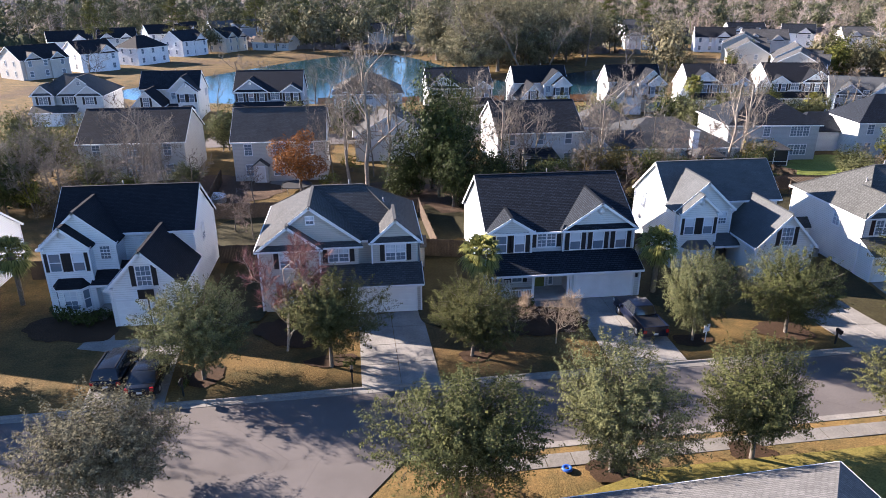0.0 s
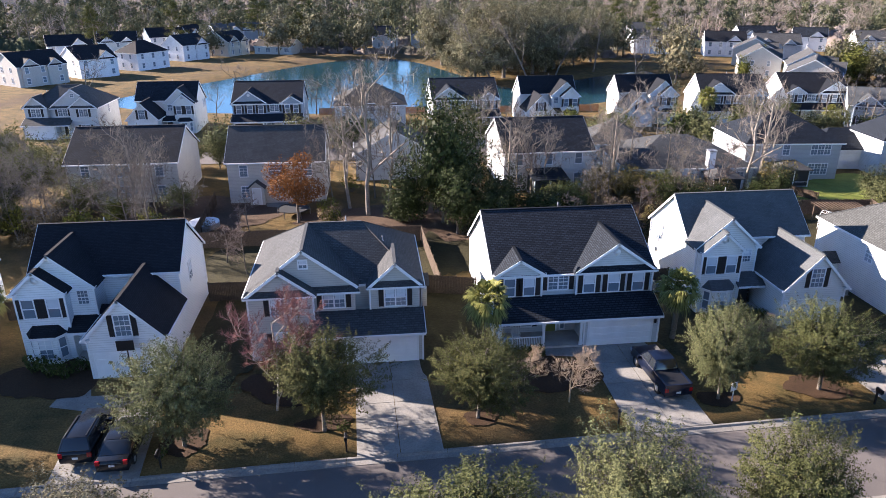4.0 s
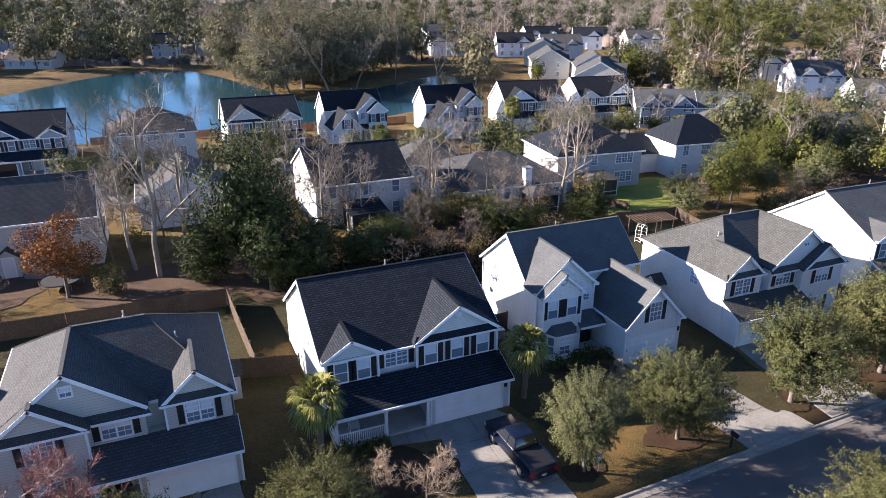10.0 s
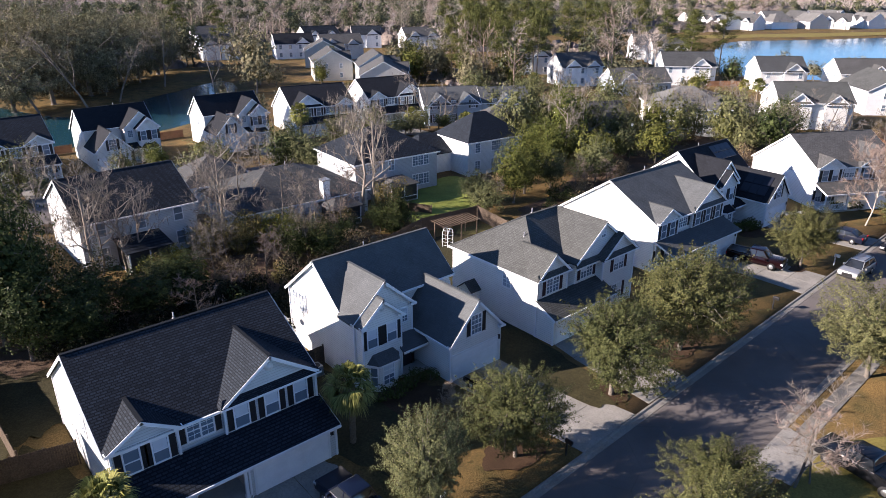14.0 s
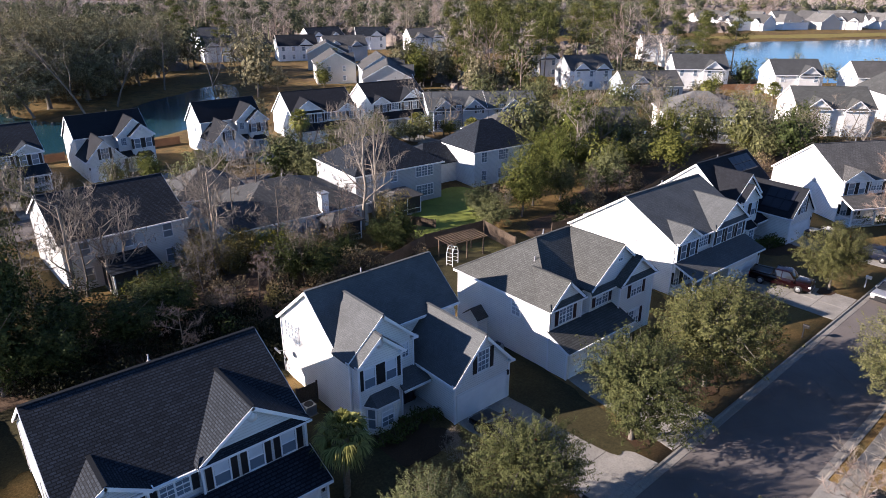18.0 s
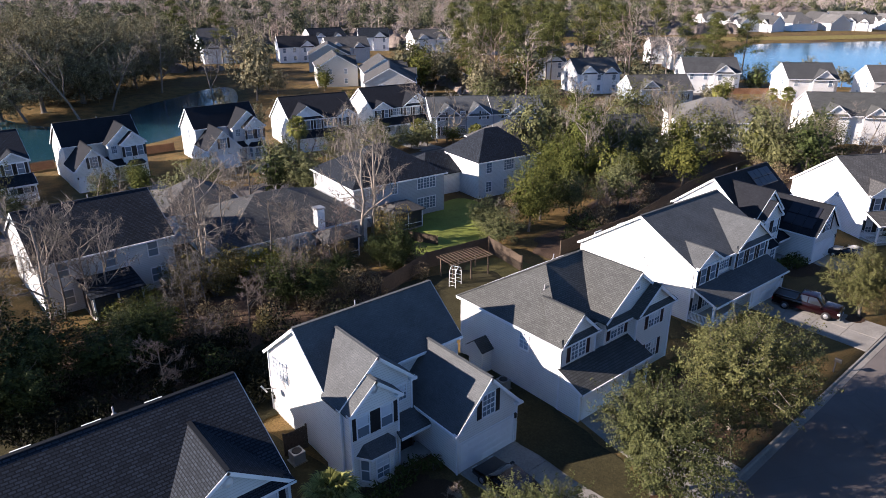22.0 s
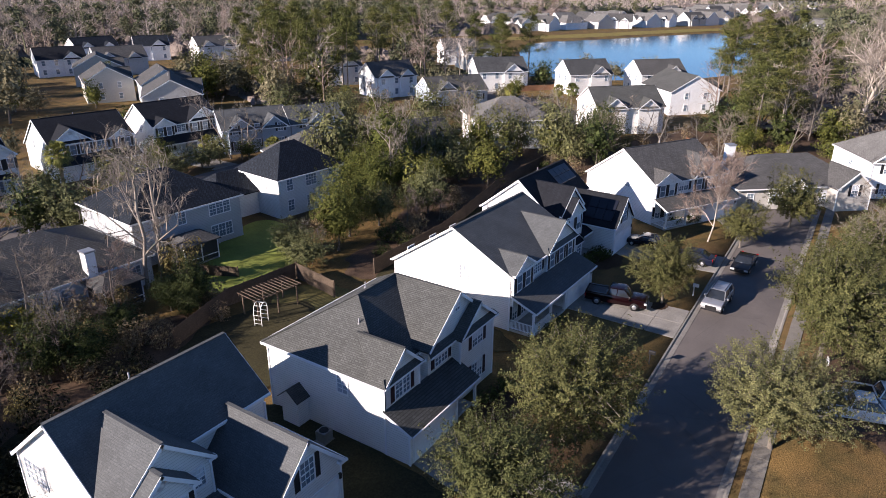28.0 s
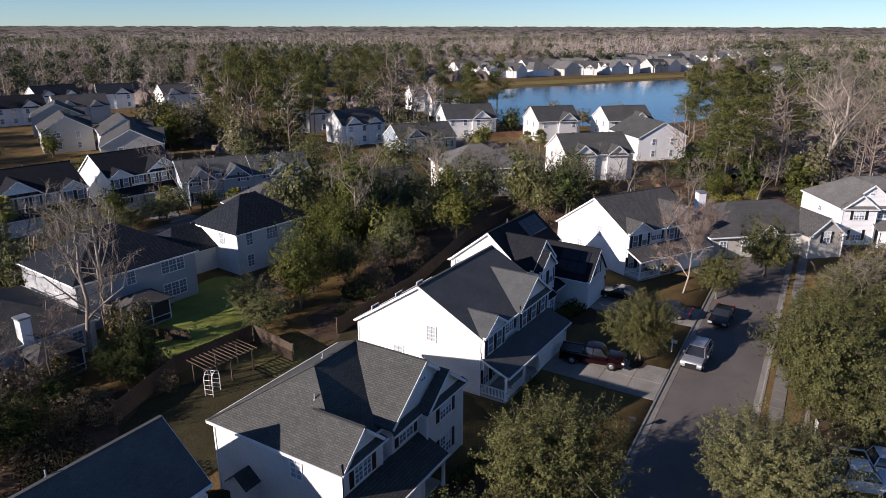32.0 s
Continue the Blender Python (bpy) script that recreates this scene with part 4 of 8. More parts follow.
def house_wing(x, y, rot=0, mirror=False, wall="cream", roof="navy", label="", solar=False, hoop=False, door=None):
    """Two storeys with stepped front gables, a bay window and a steep garage wing."""
    h = House(x, y, rot, 10.6, mirror, wall, roof, label)
    yr, zr, s = 9.1, 8.62, 0.84
    xg, zg, sg = 8.15, 6.2, 1.05         # ridge of the garage wing

    def back(z):
        return yr - (zr - z) / s

    h.side_gable(0, 10.6, 5.85, 13.6, yr, zr, s, 0.79)
    # upper and lower stepped gables
    h.front_gable(2.45, 2.9, 3.9, 8.1, 0.9, back(8.1), 5.6, 0.0, pent=False)
    h.front_gable(1.65, 1.98, 3.0, 7.2, 0.87, 3.9, 4.2, 0.0, pent=False, vent=0.75)
    # entry roof
    h.slab([(3.2, 2.5, 2.45), (6.0, 2.5, 2.45), (6.0, 4.7, 3.6), (3.2, 4.7, 3.6)])
    h.trim([((3.2, 2.46, 2.44), (5.5, 2.46, 2.44))], 0.08, 0.16, "gutter")
    h.door(4.55, 3.9, 0.2, door or M_SHUT)
    h.box("porch_floor", 3.4, 5.7, 2.6, 4.0, 0.0, 0.2, M_BRICKSTEP)
    # bay window
    pts = [(0.35, 3.0), (0.85, 2.35), (2.45, 2.35), (2.95, 3.0)]
    h.prism("bay_wall", [(a, b, 0.0) for a, b in pts], (0, 0, 2.35), h.wall)
    low = [(0.2, 3.0, 2.32), (0.75, 2.15, 2.32), (2.55, 2.15, 2.32), (3.1, 3.0, 2.32)]
    bm = bmesh.new()
    v = [bm.verts.new(h.p(q)) for q in low + [(0.75, 3.02, 2.95), (2.55, 3.02, 2.95), (0.2, 3.02, 2.32), (3.1, 3.02, 2.32)]]
    for f in ((0, 1, 4), (1, 2, 5, 4), (2, 3, 5), (0, 6, 4), (3, 7, 5), (4, 5, 7, 6), (0, 1, 2, 3, 7, 6)):
        bm.faces.new([v[i] for i in f])
    h.add("bay_roof", bm, h.roof)
    h.trim([(low[0], low[1]), (low[1], low[2]), (low[2], low[3])], 0.05, 0.14, "fascia")
    h.window(1.65, 2.35, 0.55, 0.9, 1.5, shutter=False)
    for sx, tx in ((0.6, -52.4), (2.7, 52.4)):
        m = h.place(sx, 2.675, 0.55, "S") @ pose(0, 0, 0, 0, 0, tx if not h.mirror else -tx)
        fr, pa, bl = window_meshes(0.5, 1.5, 1, 2)[:3]
        w = put("window", fr, h.o, m)
        put("pane", pa, w)
    h.window(0.78, 3.0, 3.55, 0.8, 1.42, cols=1, rows=2)
    h.window(2.5, 3.0, 3.55, 0.8, 1.42, cols=1, rows=2)
    h.window(4.25, 3.9, 4.1, 0.72, 1.05, cols=3, shutter=False)
    # garage wing
    h.front_gable(xg, 2.85, 0.0, zg, sg, back(zg), 5.8, 0.0, pent=False, vent=0)
    ze = zg - sg * 2.85 - 0.02
    h.trim([((xg - 2.89, -0.3, ze), (xg - 2.89, 5.6, ze)), ((xg + 2.89, -0.3, ze), (xg + 2.89, 5.8, ze))], 0.1, 0.15, "gutter")
    h.window(xg, 0.0, 3.35, 1.0, 1.55, cols=3)
    h.garage(xg - 2.3, xg + 2.3, 0.0)
    bm = box(bmesh.new(), *sorted((h.p((10.5, 0, 0))[0], h.p((10.65, 0, 0))[0])), -0.15, 0.0, 2.0, 2.35)
    h.add("wall_lantern", bm, M_BLACK)
    h.window(0, 4.2, 3.6, 0.8, 1.4, "W", shutter=False)
    h.window(0, 11.4, 3.5, 0.9, 1.4, "W", shutter=False)
    h.window(0, 12.4, 3.5, 0.9, 1.4, "W", shutter=False)
    h.window(10.6, 9.0, 3.6, 0.8, 1.4, "E", shutter=False)
    for wx in (2.0, 5.6, 9.2):
        h.window(wx, 13.6, 3.4, 0.9, 1.4, "N", shutter=False)
        h.window(wx, 13.6, 0.8, 0.9, 1.5, "N", shutter=False)
    h.vent_pipe(4.6, yr + 0.25, zr - 0.1)
    if solar:
        for i in range(4):
            for j in range(2):
                px, py = 5.8 + i * 1.08, back(6.9) + j * 0.85
                z = zr - s * (yr - py) + 0.06
                h.prism("solar_panel", [(px, py, z), (px + 1.03, py, z), (px + 1.03, py + 0.78, z + 0.78 * s), (px, py + 0.78, z + 0.78 * s)], (0, 0, 0.04), M_SOLAR)
        for i in range(3):
            for j in range(2):
                py, d = 0.6 + i * 1.08, 0.5 + j * 0.95
                z = zg - sg * d + 0.07
                h.prism("solar_panel", [(xg - d, py, z), (xg - d, py + 1.03, z), (xg - d - 0.88, py + 1.03, z - 0.92), (xg - d - 0.88, py, z - 0.92)], (0, 0, 0.04), M_SOLAR)
    if hoop:
        px = h.p((8.3, 0, 0))[0]
        bm = box(bmesh.new(), px - 0.58, px + 0.58, -0.62, -0.57, 2.5, 3.25)
        bd = h.add("backboard", bm, M_BLACK, None, "dark basketball backboard over the garage")
        bm = bmesh.new()
        for k in range(16):
            a, b = 2 * math.pi * k / 16, 2 * math.pi * (k + 1) / 16
            rod(bm, (px + 0.23 * math.cos(a), -0.9 + 0.23 * math.sin(a), 2.55), (px + 0.23 * math.cos(b), -0.9 + 0.23 * math.sin(b), 2.55), 0.015, None, 5)
        part("rim", bm, M_FENCERED, bd)
        part("pole", rod(bmesh.new(), (px + 0.05, -0.5, 0.0), (px + 0.05, -0.5, 3.0), 0.05, None, 10), M_BLACK, bd)
    return h


def house_hip(x, y, rot=0, mirror=False, wall="tan", roof="grey", label="", shut=None):
    """Two storeys, hipped main roof with one broad, one nested and one small front gable, low roof over garage and porch."""
    h = House(x, y, rot, 12.4, mirror, wall, roof, label)
    if shut:
        h.shut = shut
    ze, zr, yr = 5.22, 8.5, 7.4
    xa, xb = 4.2, 8.4            # ridge ends
    y0, y1 = 2.6, 12.6           # eaves, front and back
    h.prism("wall", [(0, 2.9, 0), (12.4, 2.9, 0), (12.4, 12.3, 0), (0, 12.3, 0)], (0, 0, 5.1), h.wall)
    h.corner_boards([(0, 12.3), (12.4, 12.3), (0, 1.9), (12.4, 1.9)], 0, 5.1)
    sl = (zr - ze) / (xa + 0.3)

    def zl(px):
        return ze + sl * (px + 0.3)

    h.slab([(-0.3, 1.6, ze), (-0.3, y1, ze), (xa, yr, zr)])
    h.slab([(-0.3, y1, ze), (12.7, y1, ze), (xb, yr, zr), (xa, yr, zr)])
    sf = (zr - ze) / (yr - y0)
    h.slab([(-0.3, y0, ze), (12.7, y0, ze), (xb, yr, zr), (xa, yr, zr)])
    h.slab([(12.7, 1.6, ze), (12.7, y1, ze), (xb, yr, zr), (xb, 1.6, zr)])
    h.trim([((-0.33, 1.6, ze), (-0.33, y1, ze)), ((-0.33, y1 + 0.02, ze), (12.73, y1 + 0.02, ze)), ((12.73, 1.2, ze), (12.73, y1, ze)), ((3.8, y0 - 0.03, ze), (5.0, y0 - 0.03, ze))], 0.08, 0.18, "gutter")
    bm = bmesh.new()
    for a, b in (((-0.3, y1, ze), (xa, yr, zr)), ((12.7, y1, ze), (xb, yr, zr)), ((xa, yr, zr), (xb, yr, zr)), ((xb, 1.6, zr), (xb, yr, zr))):
        beam(bm, h.p((a[0], a[1], a[2] + 0.02)), h.p((b[0], b[1], b[2] + 0.02)), 0.22, 0.03)
    h.add("ridge_cap", bm, h.roof)
    # broad gable
    sg = (zr - ze) / (12.7 - xb)
    xl = xb - 3.9
    zl0 = zr - sg * (xb - xl)
    h.slab([(xl, 1.6, zl0), (xb, 1.6, zr), (xb, yr, zr), (xl, y0 + (zl0 - ze) / sf, zl0)])
    h.prism("wall", [(4.8, 1.9, 0.0), (12.4, 1.9, 0.0), (12.4, 1.9, 5.15), (xb, 1.9, zr - 0.17), (4.8, 1.9, zl0 + 0.1)], (0, 1.2, 0), h.wall)
    h.trim([((xl, 1.58, zl0 - 0.02), (xb, 1.58, zr - 0.02)), ((xb, 1.58, zr - 0.02), (12.7, 1.58, ze - 0.02))], 0.05, 0.21, "rake_board")
    h.slab([(4.4, 1.4, 5.18), (8.4, 1.4, 5.18), (8.4, 1.92, 5.5), (4.7, 1.92, 5.5)], "pent_roof", 0.06)
    h.trim([((4.4, 1.38, 5.17), (8.4, 1.38, 5.17))], 0.05, 0.14, "pent_fascia")
    # nested gable in front of it, its outer slope in line with the broad one's
    xn = 10.1
    zn = ze + sg * (12.7 - xn)
    h.front_gable(xn, 2.6, 1.2, zn, sg, 1.75, 1.9, 0.0, vent=0)
    # small gable on the garage side
    h.front_gable(1.85, 2.15, 1.9, 7.2, 0.9, y0 + (7.2 - ze) / sf, y0 + 0.05, 2.4)
    h.window(xb, 1.9, 7.0, 0.55, 0.55, cols=2, rows=2, shutter=False)
    h.pair(1.85, 1.9, 3.7, 1.6, 1.3)
    h.pair(6.35, 1.9, 3.78, 1.6, 1.3)
    h.pair(10.1, 1.2, 3.7, 1.5, 1.25)
    h.pair(10.1, 1.2, 0.8, 1.5, 1.4)
    # low roof over garage and porch
    h.slab([(-0.2, -0.35, 2.5), (8.0, -0.35, 2.5), (8.0, 1.95, 3.5), (-0.2, 1.95, 3.5)])
    h.trim([((-0.2, -0.39, 2.49), (8.0, -0.39, 2.49))], 0.1, 0.16, "gutter")
    h.trim([((-0.22, -0.35, 2.48), (-0.22, 1.95, 3.48))], 0.05, 0.18, "rake_board")
    h.prism("garage_wall", [(0, 0, 0), (0, 2.9, 0), (0, 2.9, 3.3), (0, 1.9, 3.3), (0, 0, 2.5)], (5.5, 0, 0), h.wall)
    h.garage(0.45, 5.05, 0.0)
    h.corner_boards([(0, 0), (5.5, 0)], 0, 2.45)
    h.box("porch_floor", 5.5, 7.9, 0.2, 1.9, 0.0, 0.2, M_BRICKSTEP)
    h.post(7.7, -0.1, 0.1, 2.4)
    h.door(6.6, 1.9, 0.2, M_SHUT)
    h.window(0, 5.4, 3.5, 0.85, 1.35, "W", shutter=False)
    h.window(12.4, 7.0, 3.5, 0.85, 1.35, "E", shutter=False)
    h.window(12.4, 4.0, 0.9, 0.85, 1.35, "E", shutter=False)
    for wx in (2.2, 6.2, 10.0):
        h.window(wx, 12.3, 3.4, 0.9, 1.4, "N", shutter=False)
    # chimney chase with its own little roof on the side wall
    h.prism("side_chase", [(-1.05, 8.7, 0), (-1.05, 10.2, 0), (-1.05, 10.2, 2.15), (-1.05, 9.45, 2.75), (-1.05, 8.7, 2.15)], (1.05, 0, 0), h.wall)
    for a in (8.5, 10.4):
        h.slab([(-1.25, a, 2.1), (0, a, 2.1), (0, 9.45, 2.88), (-1.25, 9.45, 2.88)], "chase_roof", 0.07)
    h.vent_pipe(2.6, 6.0, zl(2.6) - 0.05)
    h.vent_pipe(5.4, yr + 0.3, zr - 0.05)
    return h


def house_far(x, y, w, d, rot=0, wall="white", roof="black", hip=False, zr=8.5, ze=5.2, label="", gables=(), back_porch=None, side_win=True, garage=False, plain=False, wins=()):
    """A plainer house: block, gabled or hipped roof, rows of windows on all sides; x, y is its middle."""
    h = House(x, y, rot, w, False, wall, roof, label, pivot=(w / 2, d / 2))
    h.plain = plain
    yr = d / 2
    if hip:
        h.prism("wall", [(0, 0, 0), (w, 0, 0), (w, d, 0), (0, d, 0)], (0, 0, ze - 0.1), h.wall)
        o, r = 0.35, min(d / 2, w / 2) * 0.95
        a, b, c, e = (-o, -o, ze), (w + o, -o, ze), (w + o, d + o, ze), (-o, d + o, ze)
        p, q = (r, yr, zr), (w - r, yr, zr)
        h.slab([a, b, q, p])
        h.slab([b, c, q])
        h.slab([c, e, p, q])
        h.slab([e, a, p])
        h.trim([(a, b), (b, c), (c, e), (e, a)], 0.08, 0.18, "gutter")
    else:
        s = (zr - ze) / (yr + 0.3)
        h.side_gable(0, w, 0, d, yr, zr, s, s)
        s_front = s
        for xc, half, za in gables:
            h.front_gable(xc, half, -0.5, za, 0.8, yr - (zr - za) / s_front, 0.3, 0.0)
    two = ze > 4
    n = 2 if x > 300 else max(2, int(w / 3.4))
    for wx, wc in wins:
        h.window(wx, 0.0, 3.6, 0.9, 1.45, "S", wc, 4, False, False)
    for i in range(0 if wins else n):
        wx = w * (i + 0.5) / n
        yy = -0.5 if any(abs(wx - g[0]) < g[1] - 0.9 for g in gables) else 0.0
        for zz in ((3.5,) if x > 300 else (3.5, 0.8) if two else (0.9,)):
            if not (garage and zz == 0.8 and wx < w * 0.55):
                wide = not plain and not gables and i % 2 == 1
                h.window(wx, yy, zz, 1.7 if wide else 0.9, 1.4, "S", 1 if plain else 4 if wide else 2, 2 if plain else 4, bool(gables) and not plain, False if plain else None)
    if side_win:
        for zz in ((3.5, 0.9) if plain and x < 200 else (3.5,) if two else (0.9,)):
            for wy in ((0.3, 0.68) if plain and x < 200 else (0.35,)):
                h.window(0, d * wy, zz, 0.8, 1.3, "W", 1 if plain else 2, 2 if plain else 4, shutter=False)
    if garage:
        h.garage(0.8, 5.4, -0.5 if gables else 0.0)
    if back_porch:
        px, pw, pd = back_porch
        h.slab([(px - 0.2, -pd - 0.2, 2.5), (px + pw + 0.2, -pd - 0.2, 2.5), (px + pw + 0.2, 0.05, 3.05), (px - 0.2, 0.05, 3.05)], "porch_roof", 0.1)
        h.box("porch_floor", px, px + pw, -pd, 0.0, 0.0, 0.15, M_BRICKSTEP)
        for k in range(3):
            h.post(px + 0.1 + (pw - 0.2) * k / 2, -pd + 0.1, 0.15, 2.42, 0.06)
        for k in range(2):
            a, b = px + 0.18 + (pw - 0.2) * k / 2, px + (pw - 0.2) * (k + 1) / 2
            h.box("screen", a, b, -pd + 0.09, -pd + 0.11, 0.2, 2.4, M_SCREEN)
        h.box("screen", px + 0.09, px + 0.11, -pd + 0.2, -0.05, 0.2, 2.4, M_SCREEN)
        h.box("screen", px + pw - 0.11, px + pw - 0.09, -pd + 0.2, -0.05, 0.2, 2.4, M_SCREEN)
    if x < 300:
        h.vent_pipe(w * 0.55, yr + 0.3, zr - 0.1)
    return h


# the front row along the street
house_porch(-50.6, 41.8, 0, False, "white", "black", "white sided house seen beside a palm")
house_wing(-31.4, 40.6, 0, False, "white", "black", "white two storey house with black roof and garage wing", hoop=True)
house_hip(-15.0, 40.6, 0, True, "tan", "dusk", "tan two storey house with dark hipped roof and gables")
house_porch(3.17, 43.25, 0, False, "grey", "charcoal", "grey two storey house with porch and dark shingle roof", door=M_DOORG)
house_wing(20.85, 42.7, 0, False, "cream", "navy", "cream two storey house with blue-black roof and garage wing")
house_hip(36.4, 41.3, 0, False, "cream", "slate", "cream two storey house with dark grey hipped roof", shut=M_SHUTRED)
house_porch(55.5, 44.3, -1.4, False, "cream", "navy", "cream two storey house with porch and bare side wall")
house_wing(71.6, 43.4, -2, False, "cream", "black", "cream house with solar panels on its black roof", solar=True)
house_porch(89.5, 42.6, -28.5, False, "white", "grey", "white two storey house with porch at the street bend")
# across the bend
h9 = house_far(111.5, 32, 18, 11, -49, "tan", "grey", True, 6.2, 3.0, "low tan house with brown-grey hipped roof", side_win=True)
h9.box("chimney", 2.0, 3.1, 7.4, 8.4, 0, 7.0, M_TRIM)
h9.box("chimney_cap", 1.9, 3.2, 7.3, 8.5, 7.0, 7.15, M_METAL)
for gx, gh, gy, gz, gt, gb in ((15.2, 2.7, -2.0, 5.4, 3.8, 0.0), (7.6, 1.4, -0.7, 4.6, 2.4, 2.5)):
    h9.front_gable(gx, gh, gy, gz, 0.85, gt, 0.2, gb, pent=False)
h9.window(15.2, -2.0, 2.1, 0.9, 1.4, "S", 2, 4, True)
house_hip(116.0, 20.5, -60, True, "white", "pale", "white two storey house with pale hipped roof beside the street")

# the row behind, its back gardens towards the street
house_far(-36.4, 88, 13.2, 11.5, 0, "tan", "charcoal", False, 8.7, 5.2, "tan two storey house behind bare trees")
r2 = house_far(-17.5, 85.2, 11.8, 9.4, -1, "tan", "dusk", False, 8.9, 5.3, "tan two storey house with plain blue-black back roof")
r2.prism("back_entry", [(2.6, -1.0, 0), (4.4, -1.0, 0), (4.4, -1.0, 2.3), (3.5, -1.0, 3.0), (2.6, -1.0, 2.3)], (0, 1.0, 0), r2.wall)
for sx in (-1, 1):
    r2.slab([(3.5 + sx * 1.1, -1.25, 2.25), (3.5, -1.25, 3.12), (3.5, 0.02, 3.12), (3.5 + sx * 1.1, 0.02, 2.25)], "entry_roof", 0.08)
r2.door(3.5, -1.0, 0.1, M_DOORW)
house_far(-2.4, 94, 9.5, 11, 90, "pale", "grey", False, 7.0, 3.6, "pale house half hidden behind bare trees")
house_far(17.4, 88.3, 12.0, 12.2, 1, "grey", "charcoal", False, 8.6, 5.2, "pale two storey house with a screened back porch", back_porch=(3.1, 4.4, 3.9), plain=True)
low = house_far(36.5, 87, 17, 14, -3, "pale", "dusk", True, 6.0, 3.0, "single storey house with low dark hipped roof")
low.box("chimney", 10.6, 11.5, -0.4, 0.6, 0, 5.2, M_TRIM)
low.box("chimney_cap", 10.5, 11.6, -0.5, 0.7, 5.2, 5.35, M_METAL)
house_far(31.0, 96, 8, 9, 80, "white", "grey", True, 6.6, 3.6, "white garage wing with weathered hipped roof")
r5 = house_far(52.6, 88.6, 13.2, 11.4, -5, "ash", "charcoal", True, 8.7, 5.2, "grey two storey house with dark hipped roof", wins=((5.6, 2),))
for wz, wh in ((3.6, 1.45), (0.85, 1.45)):
    for k in range(3):
        r5.window(9.5 + 0.92 * k, 0.0, wz, 0.82, wh, "S", 2, 4, False, False)
r5.window(2.6, 0.0, 3.6, 0.9, 1.45, "S", 2, 4, False, False)
r6 = house_far(71.0, 86.6, 10.5, 8.6, -6, "pale", "charcoal", True, 8.7, 5.2, "pale two storey house with dark hipped roof and low wing")
r6.box("wing_wall", -6.0, 0.0, 4.5, 12.0, 0, 3.1, r6.wall)
for a, b in ((4.1, 8.25), (12.4, 8.25)):
    r6.slab([(-6.4, a, 3.1), (0.0, a, 3.1), (0.0, b, 5.4), (-3.4, b, 5.4)], "wing_roof")
r6.slab([(-6.4, 4.1, 3.1), (-6.4, 12.4, 3.1), (-3.4, 8.25, 5.4)], "wing_roof")
house_far(81.5, 93, 11, 10, -22, "grey", "grey", True, 7.6, 4.2, "grey hipped roof house behind trees")
house_far(98.5, 86, 11, 9, -28, "white", "grey", False, 7.2, 4.6, "white house half hidden by tall trees")

# the row along the pond, facing the back street
house_hip(-66.0, 122.0, 0, False, "grey", "grey", "grey house with three front gables by the pond")
house_wing(-48.0, 121.4, 0, True, "cream", "charcoal", "cream house with garage wing by the pond")
house_porch(-30.3, 123.4, 0, True, "blue", "charcoal", "grey-blue house with an open garage by the pond", opened=True)
house_far(-5.5, 129, 13, 11, 0, "grey", "brown", True, 7.9, 4.6, "grey hipped roof house by the pond")
house_porch(6.1, 123.4, 0, True, "grey", "charcoal", "grey house with white gable wall by the pond")
house_wing(23.6, 121.0, 0, True, "cream", "black", "cream house with stepped gables by the pond")
house_wing(42.6, 120.6, -3, True, "cream", "black", "cream house with wing and black roof by the pond")
house_porch(58.8, 124.0, -11, True, "white", "black", "white house with black roof near the pond")
house_porch(76.0, 123.6, -9, False, "cream", "black", "cream house with black roof and two gables")
house_far(91.5, 117.5, 12, 10, -28, "blue", "navy", False, 7.0, 4.2, "grey-blue house with navy roof", gables=((3.2, 2.6, 6.2), (9.0, 2.6, 6.2)))
house_far(101, 111.5, 10, 9, -30, "blue", "navy", False, 6.8, 4.2, "grey-blue house with navy roof and gables", gables=((5.0, 2.6, 6.0),))

pond_low = house_far(-39, 271, 15, 10, -20, "grey", "brown", False, 5.4, 2.9, "low grey house with a chimney beyond the pond")
pond_low.box("chimney", 6.0, 7.0, 4.0, 5.0, 0, 6.6, M_TRIM)
house_far(152, 113, 15, 10, -32, "blue", "grey", False, 6.4, 3.2, "low blue-grey house among bare trees", gables=((4.0, 2.6, 5.8),))
